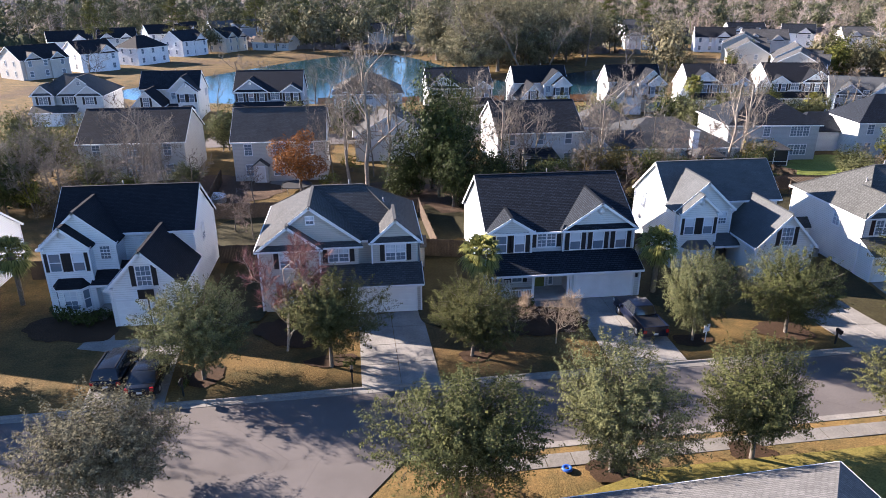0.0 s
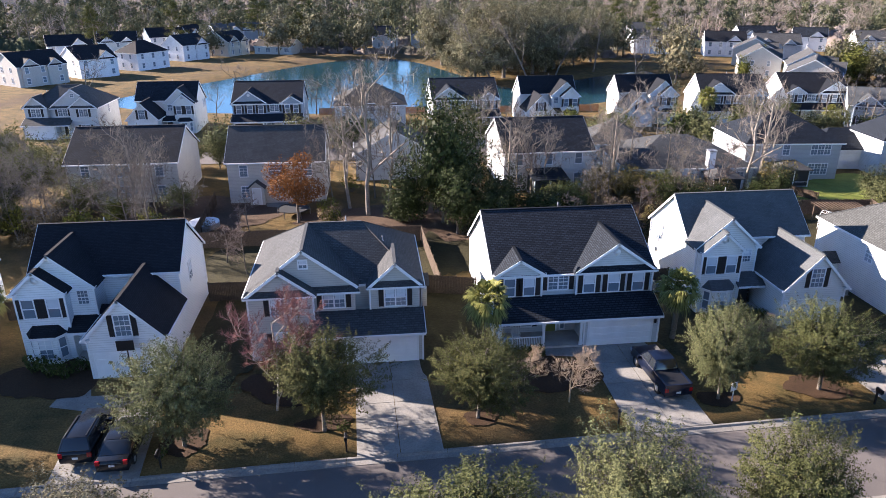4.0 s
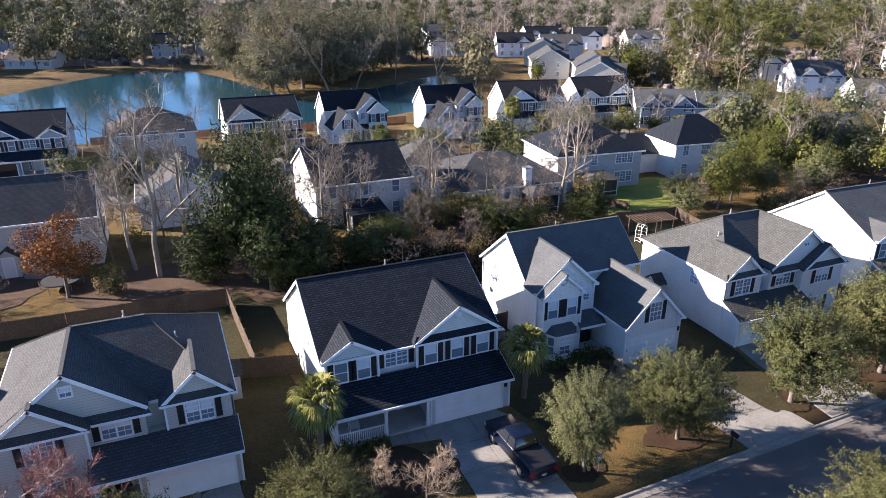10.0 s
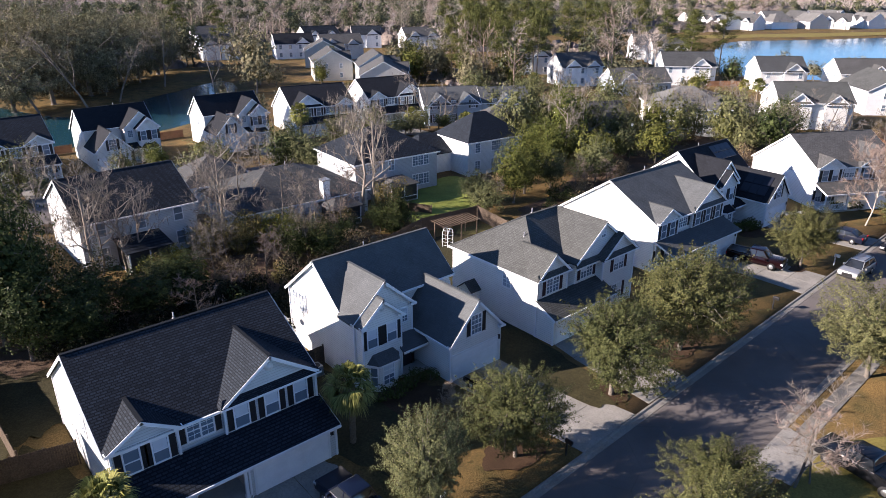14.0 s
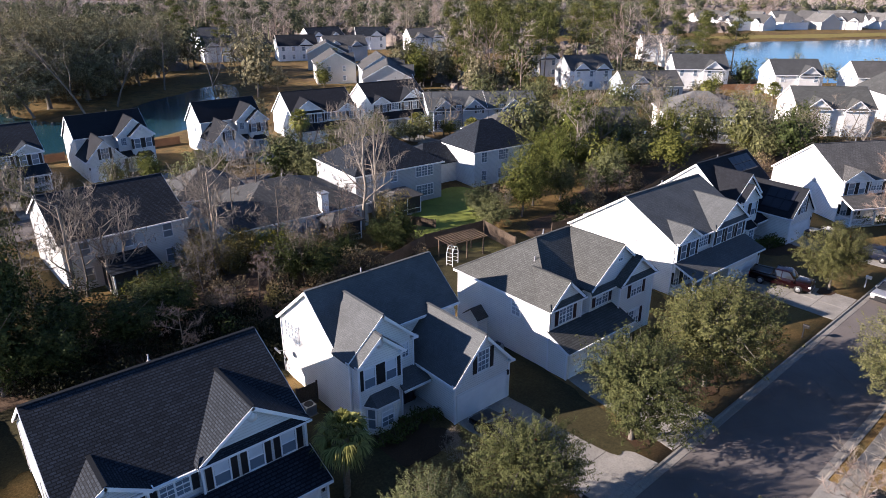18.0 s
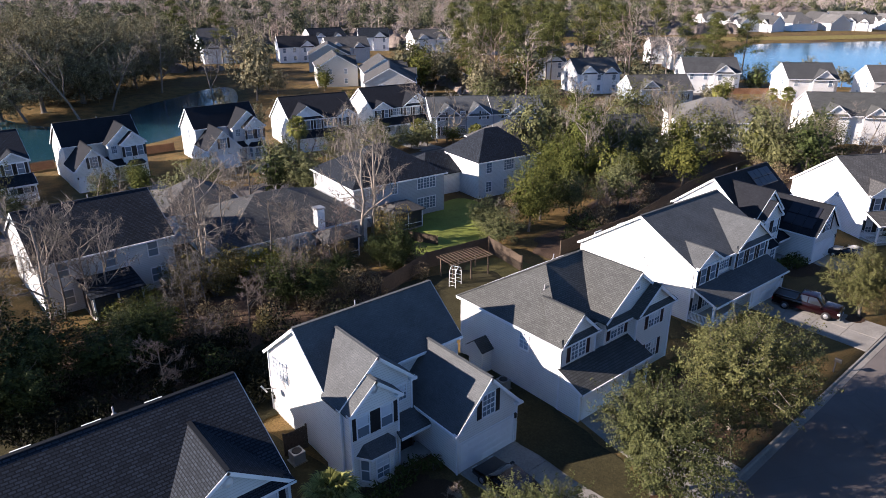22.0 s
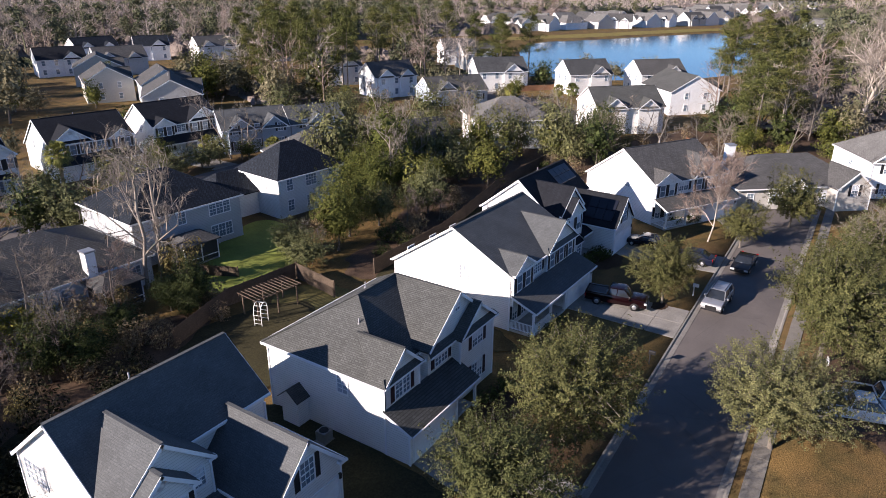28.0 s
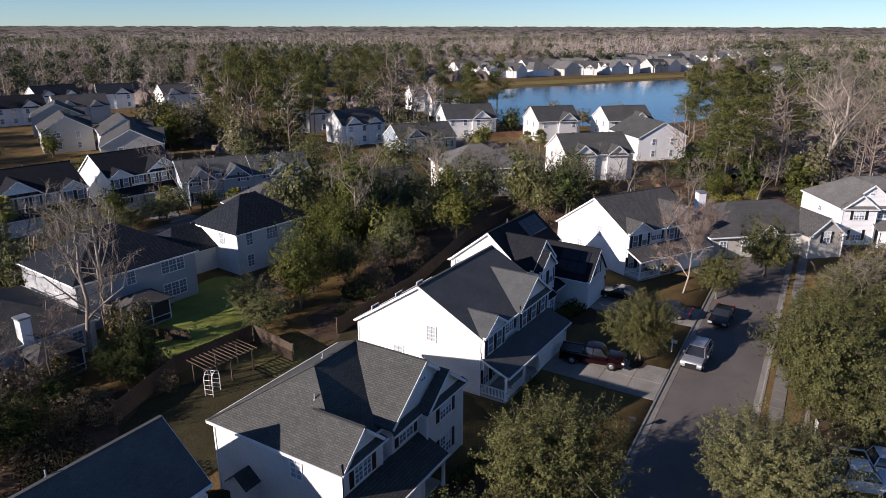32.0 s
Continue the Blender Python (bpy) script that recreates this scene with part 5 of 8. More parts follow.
# farther houses: middle x, y, width, depth, turn, wall, roof, hipped
FAR_HOUSES = (
    (-96, 196, 13, 12, 50, "tan", "black", 0), (-86.5, 211, 11, 12, 45, "white", "black", 0), (-76.3, 227.5, 12.4, 9.5, 58, "white", "black", 1),
    (-69, 253, 12, 10, 58, "white", "charcoal", 0), (-57, 267, 12, 10, 60, "beige", "charcoal", 0), (-109, 256, 14, 11, 25, "white", "black", 0), (-97, 270, 13, 11, 15, "pale", "black", 0),
    (-86, 291, 14, 11, 30, "white", "black", 0), (-80, 309, 12, 10, 60, "white", "black", 0), (-67, 318, 13, 10, 30, "white", "navy", 0), (-55, 324, 14, 10, 10, "blue", "navy", 0), (2, 288, 10, 10, 0, "grey", "charcoal", 0),
    (20, 291, 14, 12, -5, "blue", "charcoal", 0), (84, 281, 10, 10, 10, "grey", "brown", 1), (103, 257, 14, 11, -15, "white", "grey", 0), (118, 300, 16, 12, -5, "white", "grey", 0), (152, 270, 15, 11, -8, "white", "charcoal", 0), (125, 243, 14, 11, -20, "white", "black", 0),
    (121, 215, 12, 12.5, 60, "tan", "grey", 0), (168, 258, 12, 11, -30, "white", "charcoal", 0), (181, 238, 15, 11, -20, "cream", "grey", 0), (107, 188, 14, 11, 64, "tan", "grey", 0), (112, 172, 14, 11, 62, "grey", "grey", 0),
    (103, 156, 15, 12, 55, "tan", "grey", 0), (137, 230, 15, 11, -20, "grey", "grey", 0), (196, 215, 14, 10, -20, "tan", "grey", 1),
    (152, 133, 12, 10, -25, "white", "grey", 0), (177, 114, 14, 11, -44, "cream", "dusk", 0), (120, 80, 14, 12, -44, "cream", "pale", 1),
    (185, 92, 12, 10, -42, "cream", "dusk", 0), (144, 67, 14, 11, -46, "cream", "slate", 0), (196, 76, 13, 10, -44, "cream", "grey", 0), (173, 63, 14, 12, 45, "white", "slate", 0),
    (160, 158, 12, 10, -30, "cream", "grey", 0), (214, 143, 12, 10, -40, "cream", "grey", 0), (222, 156, 12, 10, -40, "white", "grey", 0),
)
for i, (hx, hy, hw, hd, hr, hc, hro, hh) in enumerate(FAR_HOUSES):
    g = ((hw * 0.25, 2.6, 7.2), (hw * 0.75, 2.4, 6.9)) if i % 2 == 0 and not hh else ((hw * 0.7, 2.9, 7.4),) if not hh else ()
    house_far(hx, hy, hw, hd, hr, hc, hro, bool(hh), 8.6, 5.2, f"{'white' if hc in ('white', 'cream') else 'grey'} two storey house in a distant street",
              gables=g, back_porch=(hw * 0.55, 3.6, 2.6) if i % 3 == 0 and not g else None, plain=True)
shore = random.Random(12)
LAKE_HOUSES = []
for (ax, ay), (bx, by), count, rows in (((372, 214), (516, 120), 10, 2), ((530, 170), (760, 92), 11, 2), ((386, 238), (440, 236), 3, 1), ((410, 66), (530, 42), 5, 1)):
    for row in range(rows):
        for i in range(count):
            t = (i + shore.uniform(0.2, 0.8)) / count
            LAKE_HOUSES.append((ax + (bx - ax) * t + row * 22 + shore.uniform(-3, 3), ay + (by - ay) * t + row * 20 + shore.uniform(-3, 3), len(LAKE_HOUSES)))
for hx, hy, k in LAKE_HOUSES:
    house_far(hx, hy, 14 + k % 3, 12, (-118, -96, -28, 62, -72)[k % 5], ("cream", "pale", "white", "tan")[k % 4], ("pale", "grey", "pale")[k % 3], k % 7 == 2, 8.4, 3.9,
              "pale house on the far lake shore", gables=((4.0, 3.0, 6.9), (10.5, 2.6, 6.4)) if k % 7 != 2 else (), side_win=False, plain=True)


# ---------------------------------------------------------------- trees and shrubs
class Soup:
    """Quads gathered into one mesh."""

    def __init__(self):
        self.v, self.f, self.n = [], [], 0

    def add(self, verts, faces):
        self.v.append(np.asarray(verts, np.float32))
        self.f.append(np.asarray(faces, np.int32) + self.n)
        self.n += len(verts)

    def tube(self, pts, radii, sides=6):
        pts = np.asarray(pts, float)
        d = np.gradient(pts, axis=0)
        d /= np.linalg.norm(d, axis=1, keepdims=True) + 1e-9
        ref = np.where(np.abs(d[:, 2:]) < 0.9, [[0, 0, 1.0]], [[1.0, 0, 0]])
        s = np.cross(d, ref)
        s /= np.linalg.norm(s, axis=1, keepdims=True) + 1e-9
        u = np.cross(s, d)
        a = np.linspace(0, 2 * np.pi, sides, endpoint=False)
        ring = pts[:, None] + np.asarray(radii)[:, None, None] * (s[:, None] * np.cos(a)[None, :, None] + u[:, None] * np.sin(a)[None, :, None])
        n = len(pts)
        i = np.arange(n - 1)[:, None] * sides + np.arange(sides)[None]
        j = np.arange(n - 1)[:, None] * sides + (np.arange(sides)[None] + 1) % sides
        self.add(ring.reshape(-1, 3), np.stack([i, j, j + sides, i + sides], -1).reshape(-1, 4))

    def leaves(self, p, size, rng, aspect=0.55, lift=0.3, out=None, stray=0.55):
        """A rhombic leaf at each place, its face turned outwards and up."""
        n = len(p)
        face = rng.normal(size=(n, 3)) * stray
        face[:, 2] += lift
        if out is not None:
            face += out / (np.linalg.norm(out, axis=1, keepdims=True) + 1e-9)
        a = np.cross(face, rng.normal(size=(n, 3)))
        a /= np.linalg.norm(a, axis=1, keepdims=True) + 1e-9
        b = np.cross(face, a)
        b /= np.linalg.norm(b, axis=1, keepdims=True) + 1e-9
        ln = (size * rng.uniform(0.6, 1.35, n))[:, None]
        tip, side = a * ln, b * ln * aspect * 0.5
        q = np.stack([p - tip * 0.5, p + side, p + tip * 0.5, p - side], 1)
        self.add(q.reshape(-1, 3), np.arange(n * 4).reshape(-1, 4))

    def slivers(self, p, d, length, width, rng):
        """Thin twigs from p along d."""
        n = len(p)
        d = d / (np.linalg.norm(d, axis=1, keepdims=True) + 1e-9)
        s = np.cross(d, rng.normal(size=(n, 3)))
        s /= np.linalg.norm(s, axis=1, keepdims=True) + 1e-9
        ln = (length * rng.uniform(0.5, 1.4, n))[:, None]
        q = np.stack([p - s * width, p + s * width, p + d * ln + s * width * 0.2, p + d * ln - s * width * 0.2], 1)
        self.add(q.reshape(-1, 3), np.arange(n * 4).reshape(-1, 4))

    def make(self, name, material, parent=None, label=""):
        return raw(name, np.concatenate(self.v), np.concatenate(self.f), material, parent, label)


def sphere_points(n, rng):
    p = rng.normal(size=(n, 3))
    return p / np.linalg.norm(p, axis=1, keepdims=True)


def crown_points(n, rng, h, r, low, lobes=14, flat=0.8):
    """Places for leaves on a crown made of overlapping lobes."""
    zc, zr = (h + low) / 2, (h - low) / 2
    c, rad = [], []
    for i in range(lobes):
        a, e = i * 2.4 + rng.uniform(-0.5, 0.5), rng.uniform(-0.85, 1.0)
        k = rng.uniform(0.42, 0.74)
        c.append((r * k * math.cos(a) * math.sqrt(max(0.1, 1 - e * e * 0.7)), r * k * math.sin(a) * math.sqrt(max(0.1, 1 - e * e * 0.7)), zc + zr * 0.66 * e))
        rad.append(rng.uniform(0.34, 0.52) * r)
    c, rad = np.array(c), np.array(rad)
    pick = rng.choice(lobes, n, p=rad**2 / (rad**2).sum())
    d = sphere_points(n, rng)
    d[:, 2] *= flat
    depth = rng.uniform(0.55, 1.08, n) ** 0.6
    p = c[pick] + d * (rad[pick] * depth)[:, None]
    inner = np.min(np.linalg.norm((p[:, None] - c[None]) / rad[None, :, None], axis=2), axis=1)
    keep = (inner > 0.62) | (rng.random(n) < 0.25)
    keep &= p[:, 2] > low * 0.75
    return p[keep], d[keep], c, rad


def broadleaf(name, seed, h, r, leaf, bark, n=6500, size=0.26, low=None, label="", category="tree", m=None, trunk_r=0.16, group="", twigs=120, stems=1):
    """Trunk, limbs that reach into the crown, and a crown of single leaves."""
    rng = np.random.default_rng(seed)
    low = h * 0.26 if low is None else low
    o = thing(name, m or Matrix(), label, category, group)
    p, d, c, rad = crown_points(n, rng, h, r, low)
    wood = Soup()
    lean = rng.normal(size=2) * 0.12
    for s in range(stems):
        off = rng.normal(size=2) * (0.25 if stems > 1 else 0)
        fork = np.array([lean[0] + off[0] * 1.5, lean[1] + off[1] * 1.5, low * 1.15])
        wood.tube([(off[0], off[1], -0.15), (off[0] * 1.1, off[1] * 1.1, 0.12), (lean[0] * 0.5 + off[0], lean[1] * 0.5 + off[1], low * 0.6), fork], [trunk_r * 1.7, trunk_r * 1.15, trunk_r, trunk_r * 0.8], 8)
        for k in range(s, len(c), stems):
            mid = fork * 0.55 + c[k] * 0.45 + rng.normal(size=3) * 0.15 + (0, 0, 0.2)
            end = c[k] + (c[k] - fork) * 0.25
            wood.tube([fork, mid, c[k], end], [trunk_r * 0.5, trunk_r * 0.33, trunk_r * 0.2, 0.01], 5)
    wood.make("trunk", bark, o)
    crown = Soup()
    crown.leaves(p, size, rng, out=d)
    if twigs:
        k = rng.choice(len(p), twigs)
        start, way = p[k], d[k] + (0, 0, 0.5)
        for t in (0.25, 0.5, 0.75, 1.0):
            crown.leaves(start + way * t * 0.75 + rng.normal(size=(twigs, 3)) * 0.05, size * 0.85, rng)
    crown.make("crown", leaf, o)
    return o


def tufted(name, seed, h, r, leaf, bark, tufts=300, per=55, size=0.15, low=0.9, label="", category="tree", m=None, trunk_r=0.15, shoot=0.8, thick=0.17, twig=None, ragged=0.3, moss=0, limbs=34, fill=0, fill_size=0.4):
    """An evergreen whose crown is made of leafy shoots that stand out unevenly from its limbs."""
    rng = np.random.default_rng(seed)
    o = thing(name, m or Matrix(), label, category)
    zc, up, dn = low + (h - low) * 0.42, (h - low) * 0.58, (h - low) * 0.42
    knobs, gain = sphere_points(16, rng), rng.uniform(-1.0, 1.0, 16)

    def reach(d):
        w = np.exp(7.0 * (d @ knobs.T - 1.0))
        bulge = 1.0 + ragged * np.clip((w * gain).sum(1), -1.2, 1.2)
        wide = r * np.where(d[:, 2] > 0, 1.0, 1.0 + 0.22 * d[:, 2])
        q = d * np.stack([wide, wide, np.where(d[:, 2] > 0, up, dn)], 1)
        return q * bulge[:, None]

    d = sphere_points(tufts, rng)
    edge = reach(d)
    depth = np.where(rng.random(tufts) < 0.38, rng.uniform(0.25, 0.65, tufts), rng.uniform(0.66, 0.92, tufts))
    base = edge * depth[:, None] + (0, 0, zc)
    way = d * 0.8 + rng.normal(size=(tufts, 3)) * 0.35 + (0, 0, 0.34)
    way /= np.linalg.norm(way, axis=1, keepdims=True)
    ln = shoot * rng.uniform(0.55, 1.5, tufts)
    wood = Soup()
    lean = rng.normal(size=2) * 0.1
    fork = np.array([lean[0], lean[1], low + 0.12 * h])
    wood.tube([(0, 0, -0.15), (0, 0, 0.12), (lean[0] * 0.5, lean[1] * 0.5, low * 0.7), fork], [trunk_r * 1.7, trunk_r * 1.15, trunk_r, trunk_r * 0.8], 8)
    top = np.array([lean[0] * 1.5, lean[1] * 1.5, zc + up * 0.55])
    wood.tube([fork, (fork + top) / 2 + rng.normal(size=3) * 0.1, top], [trunk_r * 0.7, trunk_r * 0.45, 0.02], 6)
    for k in rng.choice(tufts, min(tufts, limbs), replace=False):
        s = fork + (top - fork) * rng.uniform(0.0, 0.8)
        wood.tube([s, s * 0.45 + base[k] * 0.55 + (0, 0, 0.15), base[k], base[k] + way[k] * ln[k] * 0.6], [trunk_r * 0.35, trunk_r * 0.22, trunk_r * 0.13, 0.008], 4)
    if twig is not None:
        k = np.repeat(np.arange(tufts), 2)
        fine = Soup()
        fine.slivers(base[k] - way[k] * 0.3, way[k] + rng.normal(size=(len(k), 3)) * 0.25, np.mean(ln) * 0.75, 0.01, rng)
        fine.make("twig_crown", bark, o)
    wood.make("trunk", bark, o)
    k = np.repeat(np.arange(tufts), per)
    t = rng.uniform(-0.25, 1.0, len(k))
    p = base[k] + way[k] * (ln[k] * t)[:, None] + rng.normal(size=(len(k), 3)) * (thick * (1.15 - 0.75 * np.clip(t, 0, 1)))[:, None] * (1, 1, 0.8)
    crown = Soup()
    ok = p[:, 2] > low * 0.6
    crown.leaves(p[ok], size, rng, 0.6, out=d[k][ok] * 0.75 + way[k][ok] * 0.4)
    if fill:                                                      # the shaded leaves within
        g = sphere_points(fill, rng)
        q = reach(g) * (rng.uniform(0.1, 1.0, fill) ** 0.5 * 0.68)[:, None] + (0, 0, zc)
        ok = q[:, 2] > low * 0.7
        crown.leaves(q[ok], fill_size, rng, 0.7, out=g[ok])
    if moss:
        k = rng.choice(tufts, moss)
        crown.slivers(base[k] + rng.normal(size=(moss, 3)) * 0.3, np.tile([0, 0, -1.0], (moss, 1)) + rng.normal(size=(moss, 3)) * 0.12, h * 0.11, 0.06, rng)
    crown.make("crown", leaf, o)
    return o


def bare(name, seed, h, spread, bark, twig, levels=4, label="", category="tree", m=None, trunk_r=0.16, low=0.25, twigs=5, kids=5, leaf=None, nleaf=0, moss=0, thin=0.013):
    """A leafless tree: forking limbs drawn out into fine twigs."""
    rng = np.random.default_rng(seed)
    o = thing(name, m or Matrix(), label, category)
    wood, fine = Soup(), Soup()
    tips, ways = [], []

    def grow(p, d, ln, r, level):
        pts, rs = [p], [r]
        steps = 4
        for i in range(steps):
            d = d + rng.normal(size=3) * 0.13 + np.array([0, 0, 0.06])
            d = d / np.linalg.norm(d)
            p = p + d * ln / steps
            pts.append(p)
            rs.append(r * (1 - 0.55 * (i + 1) / steps))
        wood.tube(pts if level < 3 else pts[::2], rs if level < 3 else rs[::2], 7 if level == 0 else 4 if level < 2 else 3)
        if level >= levels - 1:
            for q in pts[1:]:
                tips.append(q)
                ways.append(d)
            return
        n = kids + (2 if level == 0 else 0)
        for i in range(n):
            t = (low if level == 0 else 0.25) + (1 - (low if level == 0 else 0.25)) * (i + rng.uniform(0.2, 0.9)) / n
            k = min(int(t * steps), steps - 1)
            base = pts[k] + (pts[k + 1] - pts[k]) * (t * steps - k)
            side = rng.normal(size=3)
            side -= d * (side @ d)
            side /= np.linalg.norm(side)
            way = d * rng.uniform(0.35, 0.7) + side * spread * rng.uniform(0.7, 1.2)
            way[2] += 0.12
            grow(base, way / np.linalg.norm(way), ln * rng.uniform(0.38, 0.58) * (1.15 - 0.4 * t if level == 0 else 1), max(min(0.016, h * 0.0017), rs[k] * 0.58), level + 1)

    grow(np.array([0, 0, -0.1]), np.array([rng.normal() * 0.04, rng.normal() * 0.04, 1.0]), h * 0.78, trunk_r, 0)
    tips, ways = np.array(tips), np.array(ways)
    rep = np.repeat(np.arange(len(tips)), twigs)
    fine.slivers(tips[rep], ways[rep] + rng.normal(size=(len(rep), 3)) * 0.6 + (0, 0, 0.2), h * 0.055, thin, rng)
    if moss:
        k = rng.choice(len(tips), moss)
        fine.slivers(tips[k], np.tile([0, 0, -1.0], (moss, 1)) + rng.normal(size=(moss, 3)) * 0.12, 0.9, 0.05, rng)
    wood.make("trunk", bark, o)
    fine.make("twig_crown", twig, o)
    if leaf:
        k = rng.choice(len(tips), nleaf)
        c = Soup()
        c.leaves(tips[k] + rng.normal(size=(nleaf, 3)) * 0.25, 0.2, rng)
        c.make("leaves", leaf, o)
    return o


def pine(name, seed, h, r, leaf, bark, n=2600, label="", m=None, low=0.42):
    """A tall bare trunk with whorls of needle clumps towards the top."""
    rng = np.random.default_rng(seed)
    o = thing(name, m or Matrix(), label, "tree")
    wood, crown = Soup(), Soup()
    bend = rng.normal(size=2) * 0.3
    axis = [np.array([bend[0] * t * t, bend[1] * t * t, h * t - 0.1]) for t in np.linspace(0, 1, 7)]
    wood.tube(axis, np.linspace(0.2, 0.03, 7), 7)
    k = 28
    for i in range(k):
        t = low + (0.98 - low) * (i + rng.uniform(0, 1)) / k
        base = np.array([bend[0] * t * t, bend[1] * t * t, h * t])
        a = rng.uniform(0, 6.28)
        ln = r * (1.05 - 0.75 * ((t - low) / (1 - low)) ** 1.5) * rng.uniform(0.55, 1.1)
        end = base + np.array([math.cos(a) * ln, math.sin(a) * ln, ln * rng.uniform(0.0, 0.35)])
        wood.tube([base, (base + end) / 2 + (0, 0, -0.05), end], [0.045, 0.03, 0.012], 3)
        for c in (0.6, 1.0):
            q = base + (end - base) * c
            m_ = max(4, n // (k * 2))
            puff = rng.normal(size=(m_, 3))
            crown.leaves(q + puff * (0.62, 0.62, 0.26), 0.42, rng, 0.26, 0.9, out=puff)
    wood.make("trunk", bark, o)
    crown.make("crown", leaf, o)
    return o


def palm(name, seed, h, m=None, label="cabbage palm with a full crown of fan leaves", single=True):
    rng = np.random.default_rng(seed)
    o = thing(name, m or Matrix(), label, "palm tree")
    wood = Soup()
    zs = np.linspace(-0.1, h, 12)
    wood.tube([(0.05 * math.sin(z), 0, z) for z in zs], [0.17 + 0.025 * (i % 2) + (0.12 if i > 8 else 0) for i in range(12)], 9)
    wood.make("trunk", M_PALMBARK, o)
    whole = Soup()
    for k in range(58):
        f = Soup() if single else whole
        a = k * 2.399 + rng.normal() * 0.15
        e = math.radians(82 - 135 * (k / 57) + rng.normal() * 6)
        ln = rng.uniform(0.75, 1.0)
        d = np.array([math.cos(a) * math.cos(e), math.sin(a) * math.cos(e), math.sin(e)])
        base = np.array([0, 0, h])
        hub = base + d * ln
        f.tube([base, base + d * ln * 0.5 + (0, 0, 0.04), hub], [0.025, 0.02, 0.015], 3)
        side = np.cross(d, (0, 0, 1.0))
        side /= np.linalg.norm(side) + 1e-6
        n = 19
        ang = np.linspace(-1.5, 1.5, n)
        way = d[None] * np.cos(ang)[:, None] + side[None] * np.sin(ang)[:, None]
        p = np.tile(hub, (n, 1))
        w = np.cross(way, np.cross(d, side))
        w /= np.linalg.norm(w, axis=1, keepdims=True)
        blade = (0.85 - 0.2 * np.abs(ang))[:, None] * rng.uniform(0.85, 1.1, (n, 1))
        droop = np.array([0, 0, -0.34])
        mid, tip = p + way * blade * 0.6, p + way * blade + droop
        f.add(np.stack([p, mid + w * 0.036, tip, mid - w * 0.036], 1).reshape(-1, 3), np.arange(n * 4).reshape(-1, 4))
        if single:
            f.make("frond", L_PALM, o)
    if not single:
        whole.make("crown", L_PALM, o)
    return o


def shrub(name, seed, h, r, leaf, n=900, size=0.16, m=None, label="", category="shrub"):
    rng = np.random.default_rng(seed)
    o = thing(name, m or Matrix(), label, category)
    p, d, c, rad = crown_points(n, rng, h, r, 0.05, 9, 0.85)
    wood = Soup()
    for q in c:
        wood.tube([(q[0] * 0.15, q[1] * 0.15, -0.08), q * 0.6, q], [0.03, 0.02, 0.008], 4)
    wood.make("stem", M_BARK, o)
    s = Soup()
    s.leaves(p, size, rng, out=d)
    s.make("foliage", leaf, o)
    return o


PLANTED = {}


def plant(kind, build, x, y, scale=1.0, turn=None, tall=1.0):
    """The first plant of a kind is built, the others are copies of it, turned and scaled."""
    turn = (x * 37 + y * 61) % 360 if turn is None else turn
    size = Vector((scale, scale, scale * tall))
    spin = Euler((0, 0, radians(turn)))
    if kind in PLANTED:
        first = PLANTED[kind]
        return copy_thing(first, Matrix.LocRotScale((x, y, 0), spin, Vector([a / b for a, b in zip(size, first.scale)])))
    PLANTED[kind] = build()
    PLANTED[kind].matrix_basis = Matrix.LocRotScale((x, y, 0), spin, size)
    return PLANTED[kind]


def oak(v):
    spec = ((11, 7.2, 3.9, L_OAK), (12, 7.6, 3.8, L_OAK2), (13, 7.0, 4.0, L_OAK), (17, 7.0, 4.1, L_ASH))[v]
    return tufted("oak_tree", spec[0], spec[1], spec[2], spec[3], M_BARK, 800, 70, 0.112, low=1.6, thick=0.13, shoot=0.9, ragged=0.4, fill=2600, fill_size=0.2, label="young evergreen oak with an uneven leafy crown", twig=True)


def street_oak(v):
    spec = ((14, 7.2, 3.9, L_OAK), (15, 7.6, 3.8, L_OAK2), (16, 7.0, 4.0, L_OAK))[v]
    return tufted("oak_tree", spec[0], spec[1], spec[2], spec[3], M_BARK, 420, 44, 0.17, low=1.5, ragged=0.4, thick=0.15, fill=1100, fill_size=0.3, label="evergreen oak beside the street", twig=True)


for v, x, y, s, tall in ((3, -20.0, 21.2, 1.0, 0.84), (0, -2.0, 19.4, 1.08, 0.92), (1, 5.8, 20.4, 0.9, 1.06), (2, 13.8, 20.5, 0.8, 1.2), (0, 24.6, 20.6, 0.9, 1.0),
                         (1, -17.7, 32.3, 0.86, 1.05), (0, -9.4, 32.9, 0.86, 1.12), (2, 0.3, 33.1, 0.8, 1.0), (1, 16.6, 33.4, 0.64, 1.42), (2, 24.0, 33.7, 0.82, 1.12),
                         (0, 34.3, 33.9, 1.12, 0.95), (2, 43.8, 34.1, 1.22, 1.0), (0, 68.4, 35.0, 0.8, 1.2), (2, 88.0, 31.9, 0.72, 1.0), (0, 29.4, 23.0, 0.72, 0.9),
                         (1, 51.0, 22.6, 1.02, 0.95), (0, 64.4, 21.2, 1.3, 1.12), (2, 72.0, 20.4, 1.0, 1.0), (0, 80.5, 20.2, 1.0, 0.85), (2, 98.6, 28.2, 0.9, 1.05), (0, 100, 16.7, 0.85, 0.85), (1, 90.0, 19.0, 0.95, 0.85),
                         (1, -36.5, 33.5, 1.0, 1.0)):
    if -30 < x < 70 and y > 19:
        plant("oak%d" % v, lambda v=v: oak(v), x, y, s, None, tall)
    else:
        plant("streetoak%d" % v, lambda v=v: street_oak(v), x, y, s, None, tall)


